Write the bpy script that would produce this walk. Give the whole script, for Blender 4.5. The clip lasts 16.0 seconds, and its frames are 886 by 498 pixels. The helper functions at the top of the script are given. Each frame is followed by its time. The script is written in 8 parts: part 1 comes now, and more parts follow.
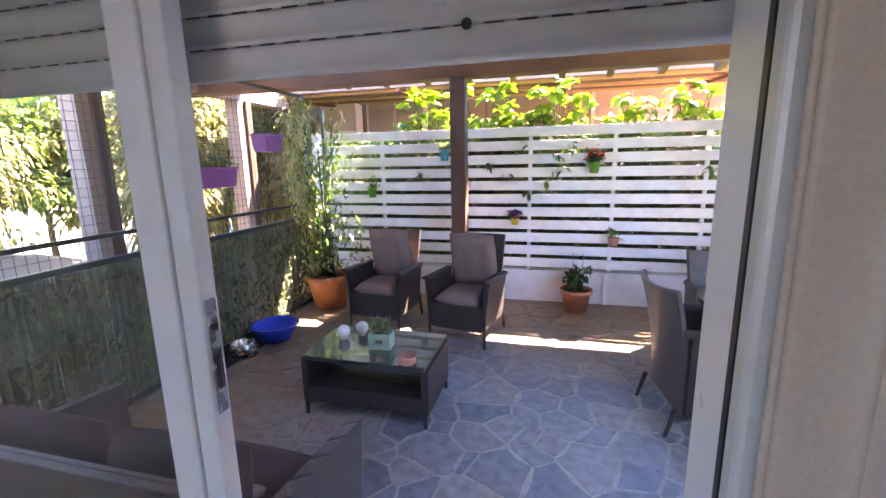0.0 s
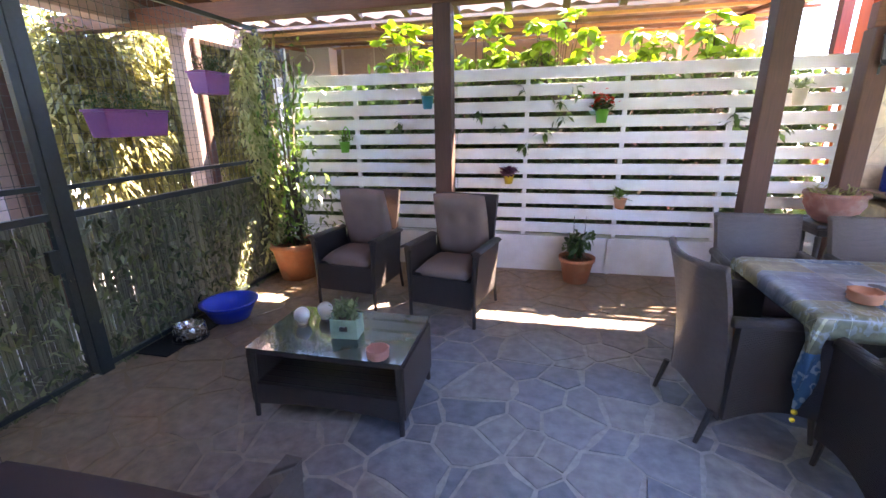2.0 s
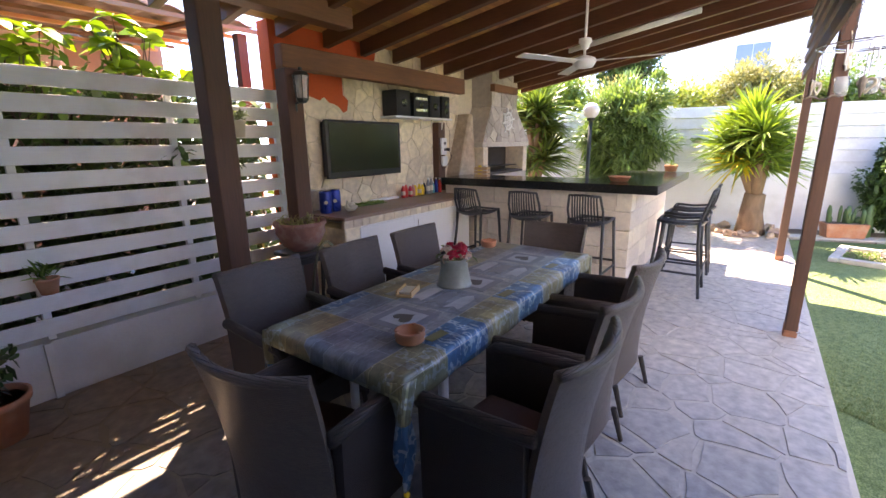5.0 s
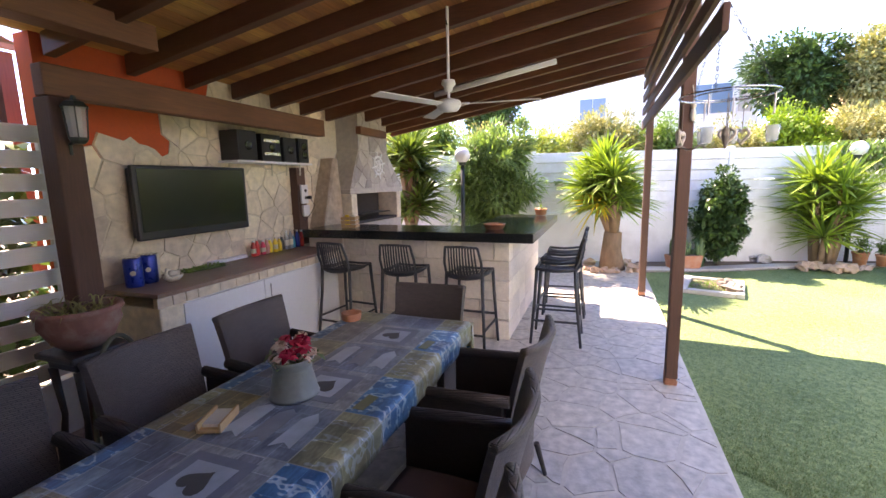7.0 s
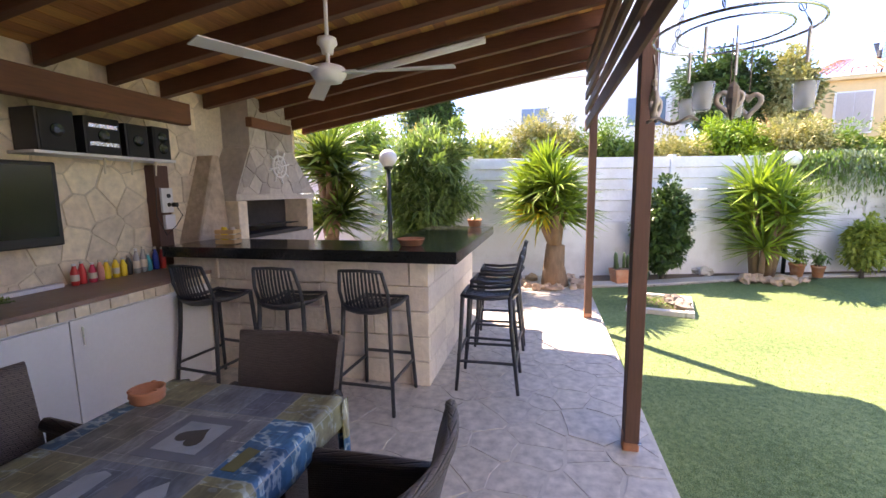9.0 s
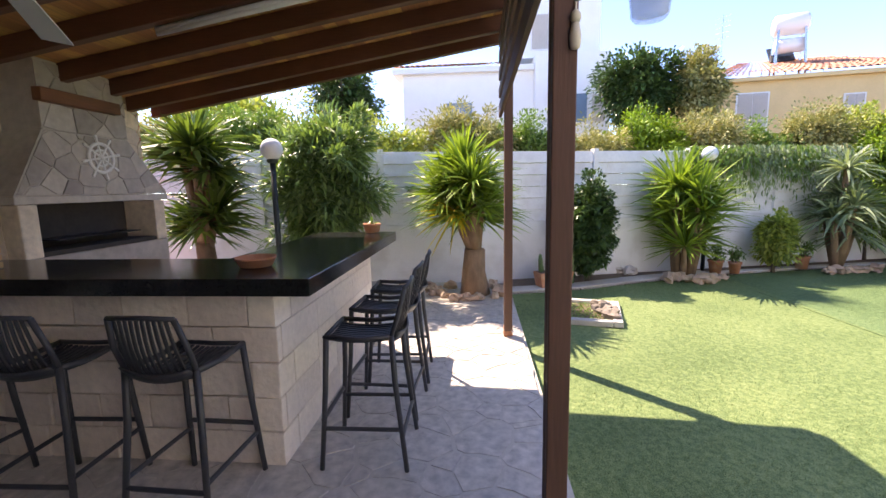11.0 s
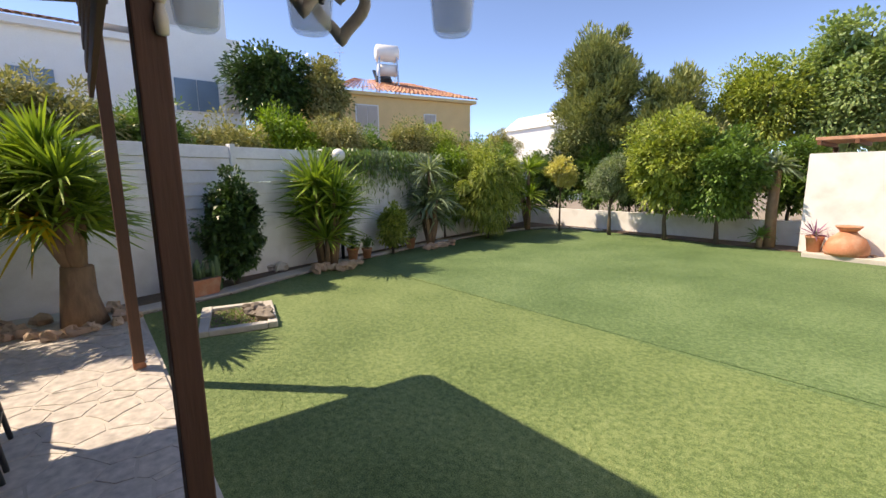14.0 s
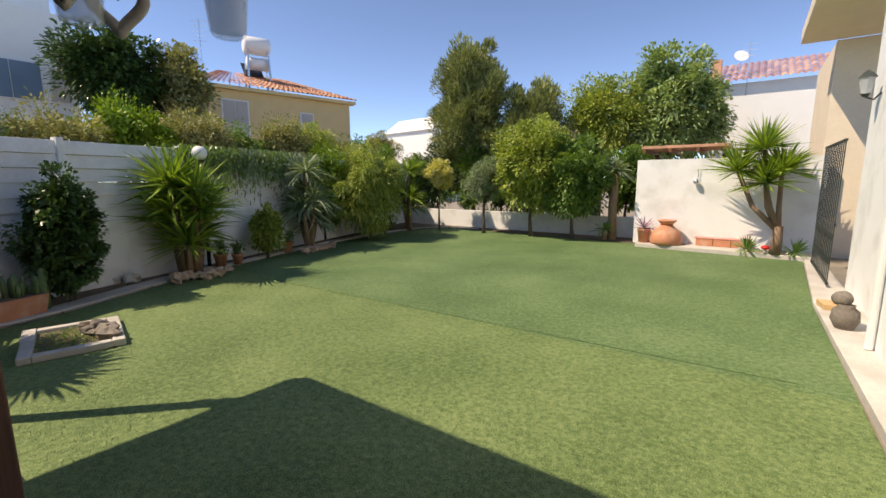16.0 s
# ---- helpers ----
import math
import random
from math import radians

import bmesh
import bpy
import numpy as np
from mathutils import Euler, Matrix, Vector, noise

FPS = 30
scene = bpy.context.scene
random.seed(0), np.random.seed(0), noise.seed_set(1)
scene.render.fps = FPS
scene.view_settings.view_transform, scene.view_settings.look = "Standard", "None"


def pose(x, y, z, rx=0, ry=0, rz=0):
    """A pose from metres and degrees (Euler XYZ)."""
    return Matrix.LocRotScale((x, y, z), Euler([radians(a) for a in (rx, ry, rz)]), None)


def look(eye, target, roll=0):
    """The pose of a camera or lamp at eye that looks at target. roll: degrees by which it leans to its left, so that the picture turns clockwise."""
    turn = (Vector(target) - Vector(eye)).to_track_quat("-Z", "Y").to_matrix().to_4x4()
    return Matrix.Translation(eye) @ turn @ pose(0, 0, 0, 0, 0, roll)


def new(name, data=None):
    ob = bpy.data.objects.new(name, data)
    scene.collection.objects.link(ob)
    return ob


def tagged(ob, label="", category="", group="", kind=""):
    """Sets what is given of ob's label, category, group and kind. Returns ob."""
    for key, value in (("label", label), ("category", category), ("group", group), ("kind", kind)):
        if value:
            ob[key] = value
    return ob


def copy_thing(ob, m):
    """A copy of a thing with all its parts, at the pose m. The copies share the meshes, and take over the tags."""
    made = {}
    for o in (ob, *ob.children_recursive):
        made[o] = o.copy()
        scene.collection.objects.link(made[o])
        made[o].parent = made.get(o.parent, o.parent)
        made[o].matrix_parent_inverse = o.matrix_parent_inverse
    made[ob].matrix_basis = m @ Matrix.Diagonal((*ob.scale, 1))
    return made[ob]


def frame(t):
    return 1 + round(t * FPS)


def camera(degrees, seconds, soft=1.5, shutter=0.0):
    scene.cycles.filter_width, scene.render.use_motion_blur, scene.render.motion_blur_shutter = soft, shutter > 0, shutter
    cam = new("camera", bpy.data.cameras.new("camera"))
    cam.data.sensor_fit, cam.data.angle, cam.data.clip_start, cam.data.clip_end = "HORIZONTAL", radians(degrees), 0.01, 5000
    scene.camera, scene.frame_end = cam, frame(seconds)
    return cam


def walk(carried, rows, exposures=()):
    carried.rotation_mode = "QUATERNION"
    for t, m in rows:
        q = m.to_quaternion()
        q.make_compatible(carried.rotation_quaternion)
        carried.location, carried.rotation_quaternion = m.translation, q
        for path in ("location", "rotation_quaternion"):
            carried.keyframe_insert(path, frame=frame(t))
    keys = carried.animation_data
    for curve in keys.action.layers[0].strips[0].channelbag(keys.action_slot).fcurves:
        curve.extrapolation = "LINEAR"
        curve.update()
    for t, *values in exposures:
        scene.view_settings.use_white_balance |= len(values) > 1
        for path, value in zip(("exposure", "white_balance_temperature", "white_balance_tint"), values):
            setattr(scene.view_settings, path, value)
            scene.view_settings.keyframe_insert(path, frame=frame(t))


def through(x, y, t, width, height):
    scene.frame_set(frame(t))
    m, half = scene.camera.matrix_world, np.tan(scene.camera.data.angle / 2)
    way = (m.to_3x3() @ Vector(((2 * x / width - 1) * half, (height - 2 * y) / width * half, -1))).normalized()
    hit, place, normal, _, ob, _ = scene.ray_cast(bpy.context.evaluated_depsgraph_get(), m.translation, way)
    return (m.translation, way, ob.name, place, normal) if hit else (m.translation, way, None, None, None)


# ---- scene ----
cam = camera(91.6, 16.0)
PATH = [
    (0, (-0.017, -0.056, 1.639), (-0.513, 1.841, 1.247), -1.1),
    (0.5, (-0.017, 0.08, 1.606), (-0.506, 1.978, 1.208), -1.2),
    (1, (-0.059, 0.191, 1.578), (-0.541, 2.084, 1.15), -1.1),
    (1.5, (-0.107, 0.35, 1.527), (-0.584, 2.228, 1.032), -1.1),
    (2, (-0.127, 0.526, 1.53), (-0.56, 2.395, 0.966), -1.0),
    (2.5, (-0.1, 0.726, 1.566), (-0.406, 2.608, 0.963), -1.2),
    (3, (-0.061, 0.929, 1.552), (-0.13, 2.825, 0.919), -1.1),
    (3.5, (-0.045, 1.085, 1.601), (0.347, 2.934, 0.947), -0.9),
    (4, (0.007, 1.22, 1.574), (0.995, 2.835, 0.93), -1.0),
    (4.5, (0.034, 1.419, 1.525), (1.394, 2.78, 0.978), -0.9),
    (5, (0.0, 1.539, 1.553), (1.576, 2.674, 1.076), -0.8),
    (5.2, (0.016, 1.571, 1.56), (1.661, 2.615, 1.106), -1.3),
    (7.3, (0.792, 1.722, 1.619), (2.666, 2.359, 1.328), -1.0),
    (7.5, (0.917, 1.732, 1.616), (2.805, 2.329, 1.334), -0.9),
    (8, (1.153, 1.728, 1.593), (3.062, 2.252, 1.313), -0.9),
    (8.2, (1.231, 1.725, 1.584), (3.147, 2.226, 1.308), -0.8),
    (10.3, (2.342, 1.561, 1.539), (4.292, 1.916, 1.272), -1.5),
    (10.5, (2.436, 1.549, 1.551), (4.393, 1.853, 1.275), -1.4),
    (11, (2.622, 1.448, 1.555), (4.595, 1.612, 1.273), -1.1),
    (11.5, (2.681, 1.389, 1.572), (4.658, 1.313, 1.274), -1.1),
    (12, (2.693, 1.374, 1.577), (4.627, 0.972, 1.263), -0.7),
    (12.5, (2.715, 1.385, 1.569), (4.558, 0.678, 1.246), -0.2),
    (13, (2.686, 1.379, 1.578), (4.441, 0.475, 1.255), -0.3),
    (13.5, (2.629, 1.343, 1.584), (4.293, 0.281, 1.265), -0.6),
    (14, (2.647, 1.345, 1.594), (4.171, 0.091, 1.267), -0.6),
    (14.5, (2.595, 1.309, 1.592), (3.982, -0.094, 1.260), -0.5),
    (15, (2.51, 1.329, 1.584), (3.783, -0.178, 1.251), -0.4),
    (15.5, (2.462, 1.320, 1.579), (3.671, -0.239, 1.252), -0.4),
    (16, (2.455, 1.325, 1.570), (3.598, -0.276, 1.250), -0.3),
]
walk(cam, [(t, look(eye, target, roll)) for t, eye, target, roll in PATH],
     exposures=[(0.0, 5.35, 7900, 27), (0.8, 5.15, 7900, 26), (2.0, 5.15, 8000, 24), (3.0, 5.05, 8700, 26), (4.0, 4.55, 8500, 26), (5.0, 3.7, 8600, 26), (7.5, 3.4, 8300, 28), (8.2, 3.25, 8300, 28), (10.5, 2.7, 8000, 26), (12.0, 1.85, 8300, 22), (14.0, 1.40, 8500, 17), (16.0, 1.05, 8500, 15)])

# world, sun
SUN = Vector((0.565, 0.56, 1.0)).normalized()
world = bpy.data.worlds.new("world")
scene.world = world
world.use_nodes = True
wn = world.node_tree.nodes
sky = wn.new("ShaderNodeTexSky")
sky.sky_type, sky.sun_disc = "NISHITA", False
sky.sun_elevation = math.asin(SUN.z)
sky.sun_rotation = math.atan2(SUN.x, SUN.y)
sky.air_density, sky.dust_density, sky.ozone_density = 0.45, 0.0, 6.0
wn["Background"].inputs["Strength"].default_value = 0.15
world.node_tree.links.new(sky.outputs[0], wn["Background"].inputs[0])
sun = new("sun", bpy.data.lights.new("sun", "SUN"))
sun.data.energy, sun.data.angle, sun.data.color = 2.5, radians(0.55), (1.0, 0.95, 0.86)
sun.matrix_world = look(SUN * 30, (0, 0, 0))

# ---- materials ----
def nodes_of(name):
    m = bpy.data.materials.new(name)
    m.use_nodes = True
    nt = m.node_tree
    return m, nt, nt.nodes["Principled BSDF"]


def link(nt, a, b):
    nt.links.new(a, b)


def mathn(nt, op, a, b=None):
    n = nt.nodes.new("ShaderNodeMath")
    n.operation = op
    for i, v in enumerate((a, b)):
        if v is None:
            continue
        if isinstance(v, (int, float)):
            n.inputs[i].default_value = v
        else:
            link(nt, v, n.inputs[i])
    return n.outputs[0]


def noise_at(nt, scale, detail=4.0, stretch=(1, 1, 1), world_space=True):
    if world_space:
        co = nt.nodes.new("ShaderNodeNewGeometry").outputs["Position"]
    else:
        co = nt.nodes.new("ShaderNodeTexCoord").outputs["Object"]
    mp = nt.nodes.new("ShaderNodeMapping")
    mp.inputs["Scale"].default_value = stretch
    link(nt, co, mp.inputs[0])
    n = nt.nodes.new("ShaderNodeTexNoise")
    n.inputs["Scale"].default_value, n.inputs["Detail"].default_value = scale, detail
    link(nt, mp.outputs[0], n.inputs["Vector"])
    return n.outputs["Fac"]


def ramp(nt, fac, stops):
    r = nt.nodes.new("ShaderNodeValToRGB")
    e = r.color_ramp.elements
    while len(e) < len(stops):
        e.new(0.5)
    for el, (p, c) in zip(e, stops):
        el.position, el.color = p, (*c, 1)
    link(nt, fac, r.inputs[0])
    return r.outputs[0]


def mixc(nt, fac, a, b, mode="MIX"):
    n = nt.nodes.new("ShaderNodeMix")
    n.data_type, n.blend_type = "RGBA", mode
    for i, v in ((0, fac), (6, a), (7, b)):
        if isinstance(v, (int, float)):
            n.inputs[i].default_value = v
        elif isinstance(v, tuple):
            n.inputs[i].default_value = (*v, 1)
        else:
            link(nt, v, n.inputs[i])
    return n.outputs[2]


def scaled(c, k):
    return tuple(min(1.0, v * k) for v in c)


def bump_from(nt, b, height, strength, distance=0.01):
    n = nt.nodes.new("ShaderNodeBump")
    n.inputs["Strength"].default_value, n.inputs["Distance"].default_value = strength, distance
    link(nt, height, n.inputs["Height"])
    link(nt, n.outputs[0], b.inputs["Normal"])


def surface(name, c, rough=0.6, metal=0.0, var=0.2, big=2.0, fine=40.0, bump=0.3, dist=0.004, stretch=(1, 1, 1), per_object=0.0, per_island=0.0, stain=None, stain_scale=1.5, local=False, coat=0.0):
    m, nt, b = nodes_of(name)
    f1 = noise_at(nt, big, 3, (1, 1, 1), not local)
    f2 = noise_at(nt, fine, 5, stretch, not local)
    mid = mathn(nt, "MULTIPLY", mathn(nt, "ADD", f1, f2), 0.5)
    col = ramp(nt, mid, [(0.3, scaled(c, 1 - var)), (0.7, scaled(c, 1 + var))])
    if stain:
        f3 = noise_at(nt, stain_scale, 6)
        col = mixc(nt, mathn(nt, "MULTIPLY", ramp(nt, f3, [(0.48, (0, 0, 0)), (0.68, (1, 1, 1))]), 0.75), col, stain)
    if per_object or per_island:
        if per_object:
            rnd = nt.nodes.new("ShaderNodeObjectInfo").outputs["Random"]
            k = per_object
        else:
            rnd = nt.nodes.new("ShaderNodeNewGeometry").outputs["Random Per Island"]
            k = per_island
        hs = nt.nodes.new("ShaderNodeHueSaturation")
        link(nt, mathn(nt, "ADD", mathn(nt, "MULTIPLY", rnd, 2 * k), 1 - k), hs.inputs["Value"])
        link(nt, mathn(nt, "ADD", mathn(nt, "MULTIPLY", rnd, 0.12 * k), 0.5 - 0.06 * k), hs.inputs["Hue"])
        link(nt, col, hs.inputs["Color"])
        col = hs.outputs[0]
    link(nt, col, b.inputs["Base Color"])
    b.inputs["Metallic"].default_value = metal
    b.inputs["Coat Weight"].default_value = coat
    link(nt, mathn(nt, "ADD", mathn(nt, "MULTIPLY", f2, 0.25), rough - 0.12), b.inputs["Roughness"])
    if bump:
        bump_from(nt, b, f2, bump, dist)
    return m


def leaf_material(name, dark, light, gloss=0.4, through=0.35):
    m, nt, b = nodes_of(name)
    rnd = nt.nodes.new("ShaderNodeNewGeometry").outputs["Random Per Island"]
    n = noise_at(nt, 3.0, 2)
    col = ramp(nt, mathn(nt, "ADD", mathn(nt, "MULTIPLY", rnd, 0.7), mathn(nt, "MULTIPLY", n, 0.3)), [(0.1, dark), (0.55, tuple((a + c) / 2 for a, c in zip(dark, light))), (0.92, light)])
    link(nt, col, b.inputs["Base Color"])
    b.inputs["Roughness"].default_value = gloss
    tr = nt.nodes.new("ShaderNodeBsdfTranslucent")
    link(nt, mixc(nt, 1.0, col, (1.0, 1.0, 0.45), "MULTIPLY"), tr.inputs["Color"])
    mx = nt.nodes.new("ShaderNodeMixShader")
    mx.inputs[0].default_value = through
    link(nt, b.outputs[0], mx.inputs[1])
    link(nt, tr.outputs[0], mx.inputs[2])
    link(nt, mx.outputs[0], nt.nodes["Material Output"].inputs[0])
    return m


def wicker_material(name, dark, light, scale=1.0, wide=1.0):
    m, nt, b = nodes_of(name)
    co = nt.nodes.new("ShaderNodeTexCoord").outputs["Object"]
    sp = nt.nodes.new("ShaderNodeSeparateXYZ")
    link(nt, co, sp.inputs[0])
    u = mathn(nt, "ADD", sp.outputs[0], mathn(nt, "MULTIPLY", sp.outputs[1], 1.0))
    cb = nt.nodes.new("ShaderNodeCombineXYZ")
    link(nt, u, cb.inputs[0])
    link(nt, mathn(nt, "ADD", sp.outputs[2], mathn(nt, "MULTIPLY", sp.outputs[1], 0.15)), cb.inputs[1])
    br = nt.nodes.new("ShaderNodeTexBrick")
    br.offset = 0.5
    for k, v in (("Scale", 1.0), ("Mortar Size", 0.0016 * scale), ("Mortar Smooth", 1.0), ("Brick Width", 0.017 * scale * wide), ("Row Height", 0.0085 * scale), ("Bias", 0.0)):
        br.inputs[k].default_value = v
    br.inputs["Color1"].default_value, br.inputs["Color2"].default_value, br.inputs["Mortar"].default_value = (*light, 1), (*scaled(light, 0.75), 1), (*dark, 1)
    link(nt, cb.outputs[0], br.inputs["Vector"])
    n = noise_at(nt, 5.0, 3)
    col = mixc(nt, mathn(nt, "MULTIPLY", n, 0.5), br.outputs["Color"], scaled(light, 0.55), "MIX")
    link(nt, col, b.inputs["Base Color"])
    b.inputs["Roughness"].default_value = 0.42
    inv = mathn(nt, "SUBTRACT", 1.0, br.outputs["Fac"])
    bump_from(nt, b, inv, 0.9, 0.004)
    return m


def glass_material(name, tint=(0.95, 1.0, 0.97), ior=1.45, rough=0.0):
    m, nt, b = nodes_of(name)
    b.inputs["Base Color"].default_value = (*tint, 1)
    b.inputs["Transmission Weight"].default_value = 1.0
    b.inputs["Roughness"].default_value, b.inputs["IOR"].default_value = rough, ior
    return m


def earth_film(nt, base, colour, k=0.85):
    """Earth-coloured film towards the fence and the gate."""
    sp = nt.nodes.new("ShaderNodeSeparateXYZ")
    link(nt, nt.nodes.new("ShaderNodeNewGeometry").outputs["Position"], sp.inputs[0])
    brown = mathn(nt, "ADD", mathn(nt, "MULTIPLY", sp.outputs[1], 0.42), -1.15)
    brown2 = mathn(nt, "ADD", mathn(nt, "MULTIPLY", sp.outputs[0], -0.45), -0.30)
    near = mathn(nt, "MAXIMUM", brown, brown2)
    right = mathn(nt, "ADD", mathn(nt, "MULTIPLY", sp.outputs[0], -0.6), 2.4)
    near = mathn(nt, "MINIMUM", near, right)
    fb = mathn(nt, "ADD", near, mathn(nt, "MULTIPLY", noise_at(nt, 1.3, 6), 0.7))
    fb = ramp(nt, fb, [(0.45, (0, 0, 0)), (0.95, (1, 1, 1))])
    return mixc(nt, mathn(nt, "MULTIPLY", fb, k), base, colour), sp


def slate_material(name="slate_paving", joined=False):
    m, nt, b = nodes_of(name)
    rnd = nt.nodes.new("ShaderNodeNewGeometry").outputs["Random Per Island"] if joined else nt.nodes.new("ShaderNodeObjectInfo").outputs["Random"]
    base = ramp(nt, rnd, [(0.0, (0.17, 0.195, 0.235)), (0.35, (0.25, 0.27, 0.31)), (0.6, (0.32, 0.315, 0.31)), (0.8, (0.20, 0.22, 0.25)), (1.0, (0.36, 0.345, 0.32))])
    n1, n2 = noise_at(nt, 1.1, 4), noise_at(nt, 14.0, 8)
    col, sp = earth_film(nt, base, (0.34, 0.25, 0.165), 0.9)
    # base colour turns paler with x, towards the open side
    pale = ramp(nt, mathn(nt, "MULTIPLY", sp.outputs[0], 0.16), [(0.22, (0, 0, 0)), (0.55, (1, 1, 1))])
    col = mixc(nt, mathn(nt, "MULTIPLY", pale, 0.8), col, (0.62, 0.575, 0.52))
    col = mixc(nt, 0.75, col, ramp(nt, n2, [(0.3, (0.55, 0.55, 0.55)), (0.7, (1.25, 1.22, 1.2))]), "MULTIPLY")
    link(nt, col, b.inputs["Base Color"])
    link(nt, mathn(nt, "ADD", mathn(nt, "MULTIPLY", n2, 0.3), 0.33), b.inputs["Roughness"])
    bump_from(nt, b, mathn(nt, "ADD", n2, noise_at(nt, 50.0, 4)), 0.5, 0.004)
    return m


def grass_material(name, blades=False):
    m, nt, b = nodes_of(name)
    n1, n2, n3 = noise_at(nt, 0.7, 4), noise_at(nt, 24.0, 7), noise_at(nt, 110.0, 3)
    f = mathn(nt, "ADD", mathn(nt, "MULTIPLY", n1, 0.22), mathn(nt, "ADD", mathn(nt, "MULTIPLY", n2, 0.33), mathn(nt, "MULTIPLY", n3, 0.45)))
    col = ramp(nt, f, [(0.37, (0.045, 0.09, 0.02)), (0.5, (0.135, 0.21, 0.065)), (0.63, (0.28, 0.35, 0.14))])
    # the far strip's nap lies the other way: greener and darker
    spy = nt.nodes.new("ShaderNodeSeparateXYZ")
    link(nt, nt.nodes.new("ShaderNodeNewGeometry").outputs["Position"], spy.inputs[0])
    strip = mathn(nt, "LESS_THAN", spy.outputs[1], -2.98)
    col = mixc(nt, strip, col, mixc(nt, 1.0, col, (0.80, 0.90, 0.98), "MULTIPLY"))
    if blades:
        rnd = nt.nodes.new("ShaderNodeNewGeometry").outputs["Random Per Island"]
        col = mixc(nt, 0.6, col, ramp(nt, rnd, [(0.0, (0.06, 0.115, 0.03)), (0.6, (0.16, 0.22, 0.07)), (1.0, (0.36, 0.36, 0.17))]))
    link(nt, col, b.inputs["Base Color"])
    b.inputs["Roughness"].default_value = 0.75
    if not blades:
        bump_from(nt, b, mathn(nt, "ADD", n3, n2), 0.9, 0.012)
    return m


def mortar_material():
    m, nt, b = nodes_of("pale_mortar")
    n2 = noise_at(nt, 30.0, 6)
    col = ramp(nt, mathn(nt, "ADD", mathn(nt, "MULTIPLY", n2, 0.5), mathn(nt, "MULTIPLY", noise_at(nt, 1.7, 5), 0.5)), [(0.3, (0.27, 0.26, 0.25)), (0.7, (0.52, 0.50, 0.47))])
    col, sp = earth_film(nt, col, (0.32, 0.24, 0.16), 0.95)
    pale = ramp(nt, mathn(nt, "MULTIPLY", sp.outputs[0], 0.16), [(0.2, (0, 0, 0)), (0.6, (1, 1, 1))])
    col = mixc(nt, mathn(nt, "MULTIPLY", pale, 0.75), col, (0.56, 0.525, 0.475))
    link(nt, col, b.inputs["Base Color"])
    b.inputs["Roughness"].default_value = 0.9
    bump_from(nt, b, n2, 0.5, 0.004)
    return m


